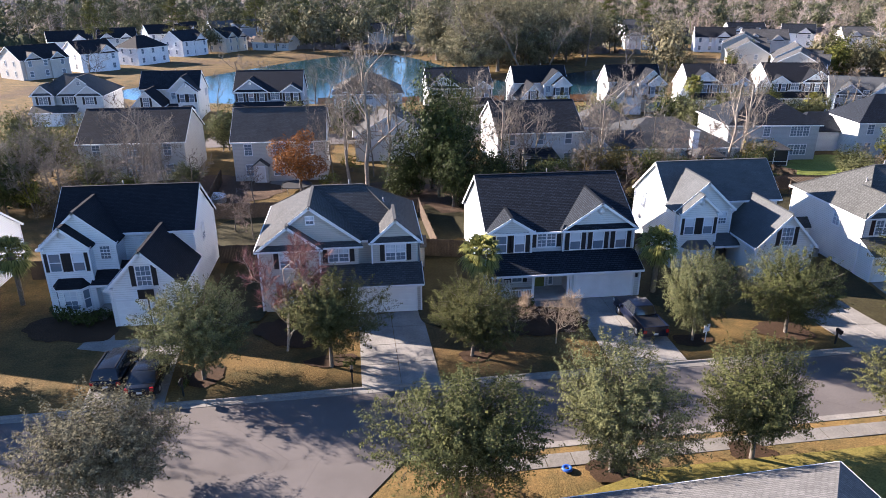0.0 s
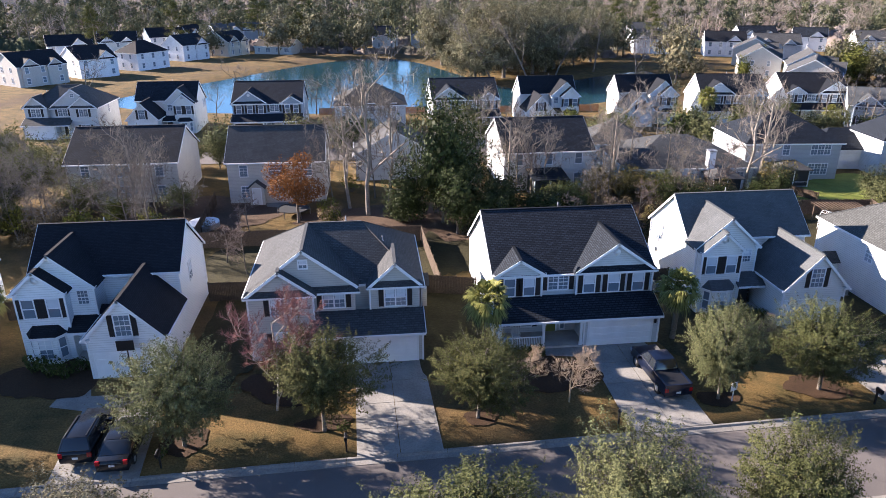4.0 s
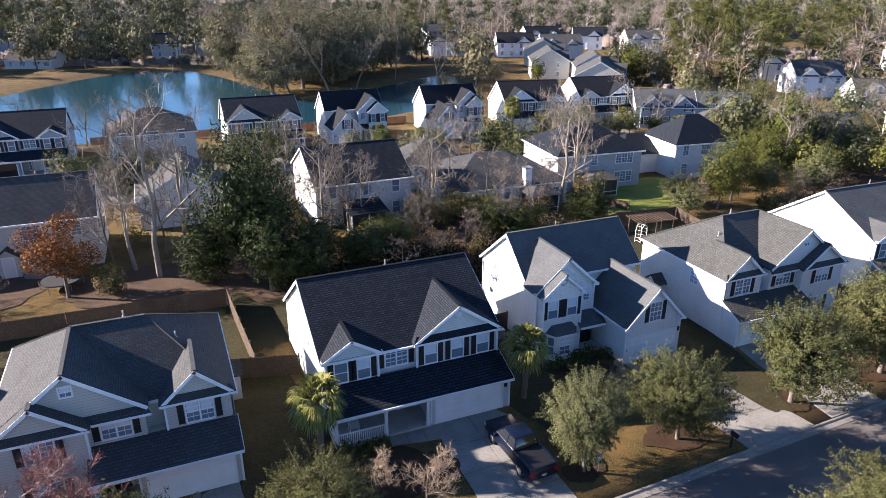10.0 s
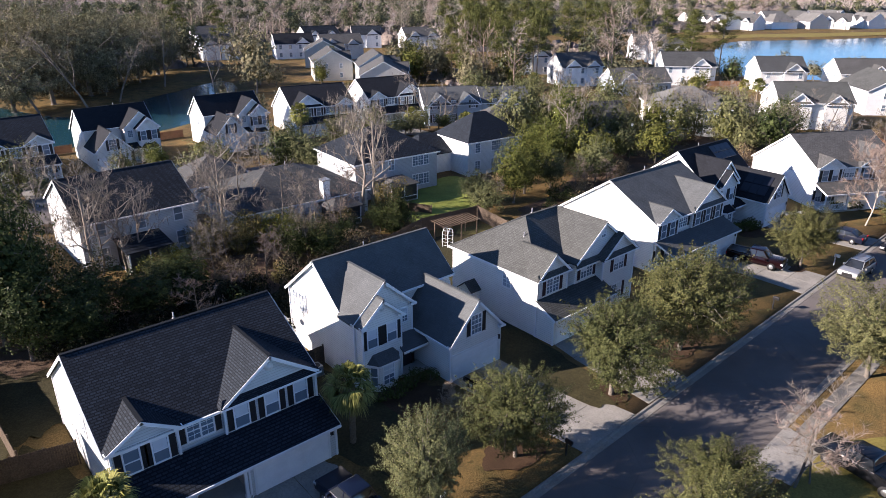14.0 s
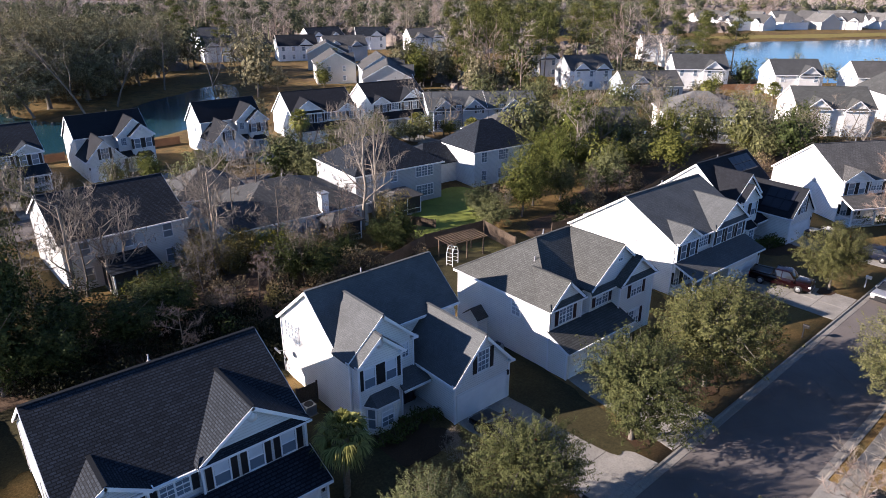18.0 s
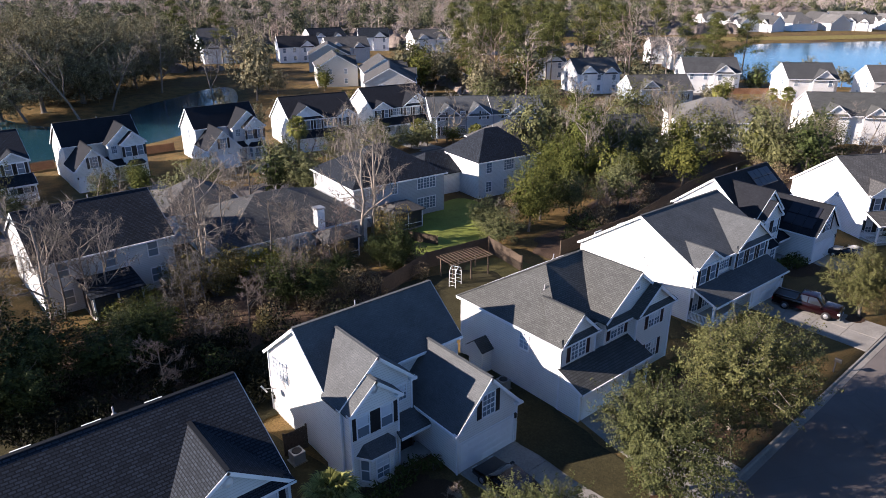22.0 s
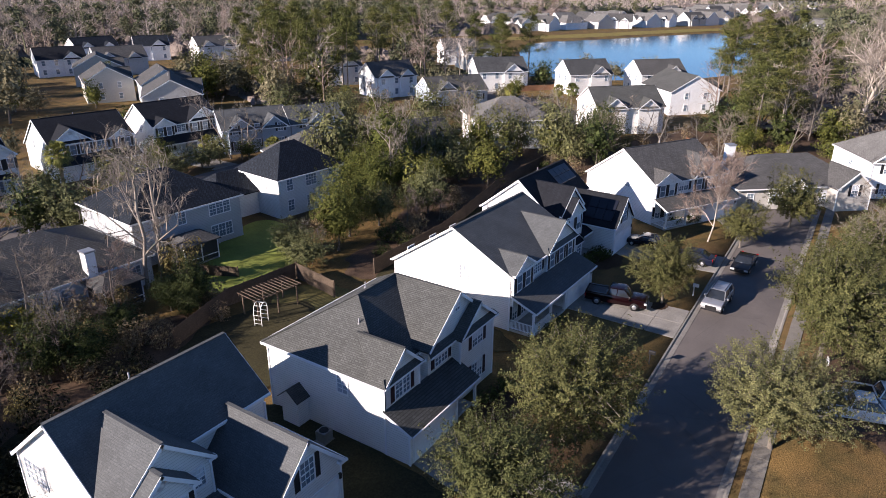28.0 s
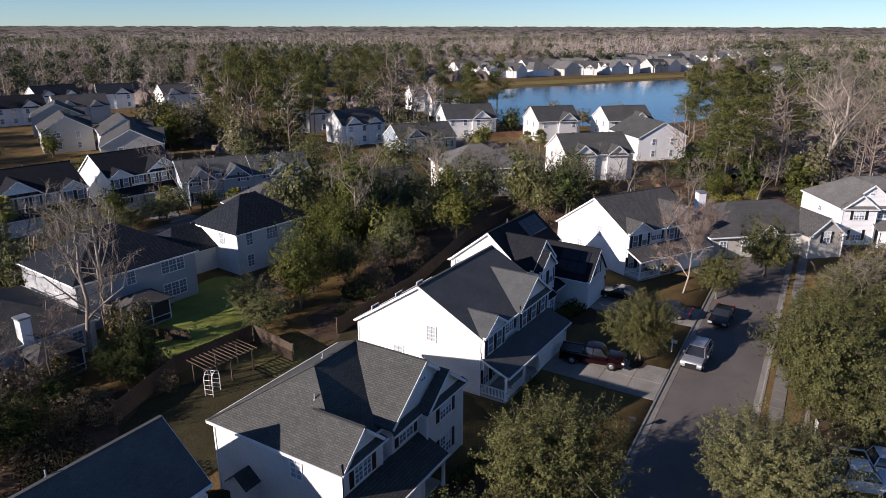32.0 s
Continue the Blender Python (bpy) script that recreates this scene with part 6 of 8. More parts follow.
def far_oak(v):
    spec = ((24, 10.5, 4.4, L_DARK, "dark evergreen tree among houses"), (25, 10.0, 4.6, L_MOSS, "grey-green mossy oak among houses"), (26, 10.5, 4.2, L_PINE, "yellow-green tree among distant houses"))[v]
    return tufted("evergreen_tree", spec[0], spec[1], spec[2], spec[3], M_BARK, 110, 15, 0.56, low=1.2, ragged=0.42, fill=170, fill_size=1.25, label=spec[4], trunk_r=0.2, shoot=1.5, thick=0.45, limbs=8, moss=60 if v == 1 else 0)


def semi_oak(v):
    spec = ((27, 10.5, 4.4, L_DARK, "dark evergreen tree between garden rows"), (28, 10.0, 4.6, L_OAK2, "grey-green oak between garden rows"), (29, 10.5, 4.2, L_PINE, "yellow-green tree between garden rows"))[v]
    return tufted("evergreen_tree", spec[0], spec[1], spec[2], spec[3], M_BARK, 150, 22, 0.36, low=1.8, ragged=0.45, fill=300, fill_size=0.9, label=spec[4], trunk_r=0.2, shoot=1.4, thick=0.4, limbs=14, moss=90 if v == 1 else 0)


def mid(v, x, y, s, turn=None, tall=1.0):
    """The fuller tree near by, a lighter one where the camera stays far off."""
    if y > 135 or x > 135:
        return plant("far%d" % v, lambda: far_oak(v), x, y, s, turn, tall)
    if y > 94 or x > 78:
        return plant("semi%d" % v, lambda: semi_oak(v), x, y, s, turn, tall)
    return plant("mid%d" % v, lambda: mid_oak(v), x, y, s, turn, tall)


def mid_oak(v):
    spec = ((21, 10.5, 4.4, L_DARK, "dark glossy evergreen tree in deep shade"), (22, 10.0, 4.6, L_OAK2, "grey-green live oak hung with moss"), (23, 10.5, 4.2, L_PINE, "full yellow-green evergreen tree"))[v]
    n, per, size = ((300, 32, 0.25), (240, 28, 0.27), (290, 32, 0.24))[v]
    return tufted("evergreen_tree", spec[0], spec[1], spec[2], spec[3], M_BARK, n, per, size, ragged=0.42, low=1.2, label=spec[4], trunk_r=0.2, shoot=1.3, thick=0.27, limbs=16, fill=1200, fill_size=0.55, moss=200 if v == 1 else 0)


for v, x, y, s, tall in ((0, 2.2, 70.6, 0.95, 1.46), (0, -1.8, 71.2, 0.6, 1.1), (0, 3.4, 66.6, 0.78, 1.0), (0, 4.6, 72.6, 0.72, 1.5), (0, 8.6, 69.6, 0.75, 0.8), (0, 6.4, 65.5, 0.66, 0.8), (0, 12.6, 67.5, 0.7, 0.66), (0, 16.4, 69.5, 0.6, 0.7), (0, 1.6, 74.0, 0.62, 1.4),
                         (0, 16.5, 70, 0.5, 0.85), (0, 31.5, 68.5, 0.55, 0.8), (0, 41.5, 72.5, 0.5, 0.75),
                         (1, 55.4, 68.8, 0.55, 0.8), (2, 61.4, 69.6, 0.72, 1.1), (2, 65.5, 71.5, 0.75, 1.15), (1, 70.5, 71.0, 0.6, 0.9), (2, 77.0, 76.5, 0.75, 1.1), (2, 85.5, 80.5, 0.9, 1.3), (1, 57.4, 73.0, 0.5, 0.9), (1, 33.5, 104, 0.8, 0.85), (1, 46.5, 100, 0.85, 0.9), (1, 61, 103, 0.8, 0.8),
                         (1, 82.5, 88.5, 0.95, 1.3), (1, 88.0, 84.5, 0.9, 1.25), (1, 93.5, 80.5, 0.8, 1.2), (2, 77.5, 80.5, 0.75, 1.0), (1, 99, 78.5, 0.7, 1.1),
                         (1, -46, 92, 0.85, 0.8), (1, -40, 78, 0.62, 0.8), (2, -35, 74.5, 0.45, 0.7), (1, -29, 78, 0.5, 0.7), (1, -50, 82, 0.8, 0.8), (2, -46, 72.5, 0.5, 0.7), (0, -52.5, 70, 0.7, 0.8),
                         (2, -24, 104, 0.4, 0.8), (1, -8, 100.5, 0.6, 0.9), (1, -12, 113, 0.45, 0.7), (1, 14, 113, 0.5, 0.8), (1, -38, 113, 0.5, 0.7), (0, 92, 104, 0.5, 0.8), (0, 84, 110, 0.5, 0.7), (1, 76, 112, 0.55, 0.7),
                         (1, 70, 110.5, 0.6, 0.7), (1, 106, 104, 0.6, 0.8), (1, 111, 112, 0.8, 0.9), (1, 117, 119, 0.85, 0.9), (2, 122, 113, 0.7, 0.9), (1, 100, 128, 0.6, 0.8), (1, 113, 132, 0.8, 0.9),
                         (1, 118, 96, 0.9, 1.1), (1, 124, 92, 0.8, 1.1), (0, 151, 45, 0.8, 1.1), (0, 143, 47, 0.7, 1.0), (1, 157, 101, 0.55, 0.9), (0, 183, 103, 0.75, 1.0), (1, 196, 100, 0.7, 0.9),
                         (1, 210, 92, 0.7, 0.8), (1, 224, 86, 0.8, 0.8), (1, 24, 222, 1.3, 1.2), (1, 47, 222, 1.4, 1.3), (1, 60, 214, 1.2, 1.2),
                         (1, 36, 226, 1.5, 1.3), (1, 28, 236, 1.4, 1.2), (1, 56, 228, 1.4, 1.3), (1, 18, 250, 1.4, 1.2), (1, 92, 206, 1.0, 1.3), (2, 84, 188, 0.8, 1.0), (1, 77, 176, 1.2, 1.25), (1, 96, 224, 1.2, 1.2),
                         (1, -6, 262, 1.4, 1.3), (1, -24, 262, 1.4, 1.3), (1, -38, 262, 1.3, 1.2), (1, -62, 262, 1.1, 1.1), (1, 68, 242, 1.3, 1.2), (1, 84, 240, 1.2, 1.2)):
    mid(v, x, y, s, None, tall)

rng_m = random.Random(21)
for x0, x1, y0, y1, n, kinds, lo, hi in ((-60, -26, 97, 101, 8, (1, 1, 2), 0.4, 0.7), (-26, 30, 111, 116, 10, (1, 1, 2), 0.35, 0.6), (-10, 62, 97, 101, 12, (1, 1, 0), 0.45, 0.75), (30, 110, 110, 115, 10, (1, 0, 2), 0.4, 0.65),
                                         (74, 112, 66, 80, 9, (1, 2, 2), 0.5, 0.85), (92, 118, 80, 100, 4, (1, 2, 1), 0.5, 0.8), (110, 132, 58, 78, 9, (1, 0, 1), 0.6, 0.95), (14, 44, 69, 73, 6, (0, 0, 1), 0.3, 0.45),
                                         (122, 192, 26, 42, 9, (0, 1, 2), 0.5, 0.8), (62, 96, 8, 18, 6, (1, 2), 0.5, 0.8), (-62, -46, 66, 92, 8, (1, 1, 0), 0.5, 0.8), (-135, -108, 140, 190, 6, (1, 1, 2), 0.6, 1.0), (150, 215, 100, 128, 10, (1, 1, 2), 0.5, 0.8),
                                         (115, 135, 128, 180, 14, (1, 2, 1), 0.7, 1.0), (110, 205, 160, 275, 20, (1, 2, 0), 0.3, 0.55), (60, 100, 140, 200, 8, (1, 2), 0.3, 0.6)):
    for _ in range(n):
        v = rng_m.choice(kinds)
        mid(v, rng_m.uniform(x0, x1), rng_m.uniform(y0, y1), rng_m.uniform(lo, hi), rng_m.uniform(0, 360), rng_m.uniform(0.85, 1.25))

def moss_oak(v):
    return tufted("live_oak", 28 + 5 * v, 19, (11.0, 9.0)[v], L_MOSS, M_BARK, 380, 56, 0.42, low=1.6, label="tall grey live oak hung with moss beside the pond", trunk_r=0.55, shoot=2.8, thick=0.6, twig=True, ragged=0.6, moss=900, fill=500, fill_size=1.2)


for v, x, y, k, tall in ((0, 24, 187, 0.85, 0.9), (1, 33, 192, 0.95, 1.1), (0, 43, 199, 1.0, 1.05), (1, 27, 206, 1.0, 1.1), (0, 53, 212, 0.9, 1.05), (1, 39, 216, 1.0, 1.15), (1, 19, 226, 0.95, 1.05), (0, 62, 222, 0.8, 1.0), (1, 48, 204, 0.9, 1.15), (1, 70, 228, 0.85, 1.1)):
    plant("mossoak%d" % v, lambda v=v: moss_oak(v), x, y, k, None, tall)
plant("autumn", lambda: broadleaf("oak_tree", 31, 8.4, 3.3, L_AUT, M_BARK, 7000, 0.24, label="oak still holding rust-brown autumn leaves", twigs=120), -14.4, 72.4)


def bare_far(v):
    return bare("bare_tree", 47 + v, (14.0, 11.0)[v], 0.85, M_BARK, M_TWIG, 4, "leafless grey hardwood among distant houses", trunk_r=0.18, twigs=4, kids=3)


def bare_tree(v):
    spec = ((41, 14.0, 0.8, M_PALE, M_TWIG, 0.22, "tall leafless grey hardwood tree"), (42, 11.0, 0.95, M_BARK, M_TWIG, 0.11, "leafless spreading grey hardwood tree"), (43, 9.0, 0.75, M_BARK, M_PINKTWIG, 0.13, "slim leafless tree with pinkish twigs"))[v]
    return bare("bare_tree", spec[0], spec[1], spec[2], spec[3], spec[4], 4, spec[6], m=None, trunk_r=spec[5], twigs=5, kids=4, moss=90 if v == 0 else 0)


for v, x, y, s in ((0, -6.4, 74.2, 1.35), (0, -8.6, 77.0, 1.0), (0, -3.8, 77.5, 1.05), (1, -10.6, 79, 0.9), (1, -5.5, 81, 1.0), (1, -30, 73, 0.75), (1, -34, 76.5, 0.8), (1, -39, 74, 0.85), (1, -27.5, 74, 0.6),
                   (1, -43.5, 77, 0.85), (1, -47, 76, 0.9), (1, -36.5, 79.5, 0.85), (1, -32, 80, 0.7), (1, -52, 76, 0.9), (1, -44, 70, 0.7), (1, -50, 66, 0.7), (1, -31.5, 33.0, 0.7), (2, -19.5, 69.5, 0.5), (2, -18, 58, 0.55), (2, -20.4, 61, 0.5),
                   (1, 25.8, 80.5, 1.05), (1, 28.5, 82.5, 0.95), (0, 46.6, 81.4, 1.05), (2, 37.4, 74.5, 0.85), (2, 35.2, 73.6, 0.7), (1, 33, 76, 0.65), (1, 12.6, 80.5, 0.9), (1, 23.4, 75, 0.55), (0, 25.6, 79.4, 0.95), (2, 29.8, 68.9, 0.6), (1, 31.6, 70.4, 0.75), (0, 43.2, 78.6, 1.0), (1, 12.2, 83.0, 0.95), (1, 20.5, 71.0, 0.6), (2, 25, 69.4, 0.55),
                   (2, 15.2, 62.6, 0.62), (1, 8.4, 79.6, 1.1), (2, 27, 70.5, 0.5), (2, 20, 66.5, 0.45), (0, 91.5, 87.5, 0.9), (0, 102, 77.5, 0.9), (1, 110.5, 80.5, 1.1),
                   (2, 73.5, 67.5, 0.55), (2, 70.6, 66.5, 0.5), (2, 76.5, 66.0, 0.5), (0, 116, 70, 0.9), (0, 121, 66, 0.9), (0, 81, 77.5, 0.8), (1, 57.0, 69.5, 0.45), (1, 127, 74, 0.9),
                   (2, 34.6, 20.9, 0.75), (1, 35.6, 20.4, 0.6), (1, 84.6, 18.5, 0.85), (1, 88.5, 19.5, 0.8), (1, 63.5, 15.5, 0.35), (1, 67, 16, 0.4),
                   (0, -31, 141, 0.9), (0, 37, 177, 1.5), (0, 46, 186, 1.35), (0, 28, 183, 1.6), (1, 63, 203, 1.5), (1, -28, 140, 0.9), (0, -66, 150, 1.0), (0, 66, 176, 1.1), (0, 88, 200, 1.2), (0, 15, 240, 1.2), (1, 1, 140, 0.7), (1, 24, 114, 0.6), (1, 39, 114, 0.6), (1, 55, 112, 0.7), (2, 65, 113, 0.8)):
    if y > 94 or x > 105:
        plant("barefar%d" % min(v, 1), lambda v=v: bare_far(min(v, 1)), x, y, s)
    else:
        plant("bare%d" % v, lambda v=v: bare_tree(v), x, y, s)
for x0, x1, y0, y1, n in ((84, 112, 74, 90, 3), (-58, -26, 66, 80, 10), (110, 135, 56, 78, 8), (8, 46, 76, 81, 6), (-20, 60, 97, 101, 8), (118, 190, 22, 54, 26), (30, 95, 110, 116, 6), (-60, 0, 138, 144, 5)):
    for _ in range(n):
        v = rng_m.choice((0, 1, 1))
        x, y, k = rng_m.uniform(x0, x1), rng_m.uniform(y0, y1), rng_m.uniform(0.6, 0.95)
        if y > 94 or x > 105:
            plant("barefar%d" % v, lambda v=v: bare_far(v), x, y, k)
        else:
            plant("bare%d" % v, lambda v=v: bare_tree(v), x, y, k)
plant("redbud", lambda: bare("maple_tree", 51, 6.8, 0.8, M_WHITEBARK, M_REDTWIG, 4, "leafless maple flushed with red buds", trunk_r=0.08, low=0.08, twigs=9, kids=6, thin=0.008), -12.6, 35.4, 1.2)
plant("crape", lambda: bare("crape_myrtle", 52, 3.6, 0.72, M_CRAPE, M_CRAPE, 4, "leafless tan crape myrtle clipped round", trunk_r=0.05, low=0.18, twigs=4, kids=6, thin=0.006), 6.6, 34.2, 1.25)
plant("crape", None, 23.8, 38.9, 0.8)
plant("crape", None, 4.0, 36.2, 0.95)
plant("pale9", lambda: bare("bare_tree", 53, 10.5, 0.62, M_WHITEBARK, M_PINKTWIG, 4, "pale leafless tree with reddish twigs beside the street", trunk_r=0.10, low=0.2, twigs=8, kids=6), 87.6, 35.4, 1.05)
plant("giant", lambda: bare("bare_tree", 54, 20, 0.62, M_WHITEBARK, M_TWIG, 4, "very tall pale leafless sycamore", trunk_r=0.4, low=0.28, twigs=6, kids=6), 160, 25.6, 1.1)


def pine_tree(v):
    return pine("pine_tree", 61 + v, 16.5, 3.2 + 0.4 * v, L_NEEDLE, M_BARK, 6000, "tall pine with a bare trunk", low=0.4 - 0.1 * v)


rng_p = random.Random(5)
for x, y, s in ((171, 46, 1.05), (150, 37, 0.9), (176, 41, 1.0), (186, 118, 1.0), (196, 124, 1.0), (192, 130, 1.0), (204, 118, 1.1), (131, 141, 1.0), (137, 148, 1.1),
                (143, 139, 1.05), (149, 146, 1.15), (139, 158, 1.1), (154, 160, 1.1), (146, 170, 1.1), (160, 176, 1.1), (130, 160, 0.9), (166, 164, 1.2), (174, 154, 1.1), (170, 183, 1.15), (126, 150, 0.8), (181, 146, 1.1), (190, 160, 1.2),
                (-74, 262, 1.1), (-94, 240, 1.0), (-48, 285, 1.2), (-30, 292, 1.2), (90, 262, 1.1), (100, 250, 1.0), (204, 190, 1.1), (214, 176, 1.1), (240, 172, 1.1), (139, 40, 0.9), (147, 43, 0.85), (186, 44, 1.0), (192, 56, 1.0), (184, 34, 0.95), (206, 60, 1.0), (212, 60, 1.05), (217, 54, 1.1), (223, 51, 1.0), (209, 55, 0.95), (228, 47, 1.1), (158, 180, 1.15), (152, 188, 1.1), (164, 190, 1.2), (180, 192, 1.15)):
    plant("pine%d" % rng_p.randint(0, 1), lambda: pine_tree(len(PLANTED) % 2), x, y, s * 1.15)

for x, y, h, s in ((2.0, 40.2, 4.2, 1.0), (17.0, 41.6, 3.8, 1.0), (-34.7, 45.5, 4.0, 0.95), (54.0, 112.5, 5.4, 1.1), (38.5, 117.5, 2.4, 0.8), (123.9, 123, 4.4, 1.0), (155.9, 82.6, 4.4, 1.0), (156, 86, 4.4, 0.9), (79, 114, 3.2, 0.9), (86, 106, 2.6, 0.9), (151, 96, 4.4, 0.9)):
    s = s * 1.15
    plant("palm%.1f" % h, lambda h=h: palm("palm_tree", int(h * 10), h, single=h in (4.2, 3.8, 4.0)), x, y, s)


def bush(v):
    spec = ((71, 1.1, 0.8, L_SHRUB, 420, 0.16, "clipped dark green foundation shrub"), (72, 2.6, 1.7, L_DARK, 850, 0.23, "dense dark evergreen garden bush"), (73, 2.4, 1.7, L_BROWN, 700, 0.2, "brown winter thicket bush"),
            (74, 2.6, 1.5, L_YEL, 750, 0.21, "loose yellow-green evergreen bush"), (75, 3.2, 1.2, L_PINE, 900, 0.2, "narrow upright green juniper bush"),
            (76, 2.4, 1.7, L_SHADED, 700, 0.22, "evergreen undergrowth with deep shade put into its colour"), (77, 4.2, 1.9, L_OLIVE, 1500, 0.17, "tall olive-brown winter thicket bush"))[v]
    return shrub("shrub", spec[0], spec[1], spec[2], spec[3], spec[4], spec[5], label=spec[6])


for v, x, y, s in ((0, -30.6, 42.4, 1.1), (0, -29.3, 41.7, 1.2), (0, -28.2, 41.2, 1.1), (0, -27.2, 41.8, 1.0), (0, -12.8, 40.4, 1.1), (0, -11.2, 40.4, 1.1), (0, -9.6, 41.4, 1.0), (0, 3.6, 40.4, 1.0), (0, 4.9, 40.2, 0.9), (0, 6.0, 40.3, 0.9),
                   (0, 21.3, 44.2, 1.0), (0, 22.4, 43.9, 1.1), (0, 23.6, 44.3, 1.0), (0, 24.6, 44.6, 1.0), (0, 25.6, 44.0, 0.9), (0, 45.2, 40.6, 1.0), (0, 46.6, 40.5, 1.0), (0, 47.9, 40.7, 0.9), (0, 57.0, 41.2, 1.0), (0, 59.0, 41.1, 1.0),
                   (0, 73.0, 44.6, 1.3), (0, 74.4, 44.0, 1.3), (0, 75.8, 43.5, 1.2), (0, 76.6, 44.6, 1.1), (0, 91, 40, 1.2), (0, 93, 38.6, 1.2), (0, -18.8, 31.4, 0.6), (0, -8.2, 32.8, 0.6), (1, 19.4, 62.5, 1.1), (4, -10.8, 71.6, 1.1),
                   (4, 19.2, 71.5, 0.9), (4, 16.6, 75.2, 1.0), (3, -38, 71.5, 1.2), (3, -34.6, 70.8, 1.0), (3, -31, 71.8, 1.0), (3, -8.4, 84, 1.0), (3, 4, 84, 1.0), (3, 32.5, 79.5, 1.2), (3, 29.5, 77, 1.1)):
    plant("bush%d" % v, lambda v=v: bush(v), x, y, s)
rng_b = random.Random(8)
# bush 5 in the first two areas brings its shade in its leaf colour
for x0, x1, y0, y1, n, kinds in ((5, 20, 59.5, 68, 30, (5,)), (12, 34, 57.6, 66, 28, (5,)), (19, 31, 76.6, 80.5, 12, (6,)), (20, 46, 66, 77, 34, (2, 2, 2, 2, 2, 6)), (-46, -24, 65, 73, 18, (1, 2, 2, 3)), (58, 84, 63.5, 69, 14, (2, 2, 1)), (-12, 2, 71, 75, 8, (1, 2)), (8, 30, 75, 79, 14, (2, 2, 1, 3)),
                                 (30, 43, 76.5, 80.5, 9, (1, 2, 3)), (64, 104, 72, 80, 16, (1, 2, 2, 3)), (104, 135, 56, 78, 18, (1, 2, 2)), (112, 160, 34, 56, 34, (2, 2, 2, 1, 3)), (60, 95, 100, 101, 8, (3, 1)), (-60, -46, 62, 80, 10, (2, 1))):
    for _ in range(n):
        v = rng_b.choice(kinds)
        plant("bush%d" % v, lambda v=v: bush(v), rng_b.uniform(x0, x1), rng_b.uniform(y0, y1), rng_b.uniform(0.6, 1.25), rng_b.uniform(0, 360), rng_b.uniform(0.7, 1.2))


# ---------------------------------------------------------------- far woods
def far_templates():
    out = []
    for k in range(3):                                            # leafless
        rng = np.random.default_rng(80 + k)
        s = Soup()
        h = 14.0 + k
        s.tube([(0, 0, -0.5), (0.1, 0, h * 0.5), (0.2, 0.1, h * 0.9)], [0.22, 0.13, 0.02], 3)
        n = 26
        t = rng.uniform(0.3, 0.85, n)
        a = rng.uniform(0, 6.28, n)
        p = np.stack([0.2 * t, 0.1 * t, t * h], 1)
        d = np.stack([np.cos(a) * 0.8, np.sin(a) * 0.8, rng.uniform(0.35, 1.1, n)], 1)
        s.slivers(p, d, 4.2, 0.06, rng)
        m_ = 3
        q = np.repeat(p + d * 1.9, m_, 0) + np.repeat(d, m_, 0) * rng.uniform(-0.7, 0.9, (n * m_, 1))
        s.slivers(q, np.repeat(d, m_, 0) + rng.normal(size=(n * m_, 3)) * 0.6, 2.4, 0.06, rng)
        out.append((np.concatenate(s.v), np.concatenate(s.f)))
    for k in range(3):                                            # evergreen
        rng = np.random.default_rng(90 + k)
        s = Soup()
        h = (11.0, 13.0, 17.0)[k]
        s.tube([(0, 0, -0.5), (0, 0, h * 0.5), (0, 0, h * 0.95)], [0.26, 0.18, 0.03], 3)
        p, d, _, _ = crown_points(400, rng, h, (4.2, 3.8, 3.0)[k], h * (0.12, 0.2, 0.45)[k], 11)
        s.leaves(p, 0.85, rng, 0.75, out=d)
        out.append((np.concatenate(s.v), np.concatenate(s.f)))
    return out


def settled(x, y):
    """The cleared land of the streets round the lake."""
    line = np.interp(x, [370, 392, 440, 500, 600, 700, 800], [235, 195, 162, 148, 138, 108, 70])
    return ((x > 365) & (x < 830) & (np.abs(y - line) < 42)) | ((x > 225) & (x < 420) & (y > 60) & (np.abs((y - 118) + 0.55 * (x - 400)) < 62)) | ((x > 385) & (x < 540) & (y > 24) & (y < 82))


def wooded(x, y):
    """Where the woods stand: clear of houses, water and lawns."""
    houses = np.array([(o.matrix_basis.translation.x, o.matrix_basis.translation.y) for o in scene.objects if o.get("category") == "house"] + [(f[0], f[1]) for f in FAR_HOUSES] + [(f[0], f[1]) for f in LAKE_HOUSES])
    ok = ~((x < 122) & (x > -118) & (y < 262 - 0.28 * np.clip(x, -60, 100)))
    ok &= ~((x < -60) & (y < 300) & (y + x * 0.2 < 265))
    ok &= ~((x >= 110) & (x < 235) & (y > 52) & (y < 150 + 0.18 * (x - 120)) & ~((x < 205) & (y > 128)))
    ok &= ~((x >= 95) & (x < 205) & (y > 185 - 0.25 * (x - 95)) & (y < 285 - 0.35 * (x - 95)))
    ok &= (depth_in(POND, x, y) < -14) & (depth_in(LAKE, x, y) < -16)
    ok &= ~settled(x, y)
    ok &= np.min(np.stack([np.hypot(x - hx, y - hy) for hx, hy in houses]), axis=0) > 13
    ok &= ~((y < 20) & (x < 130))
    return ok


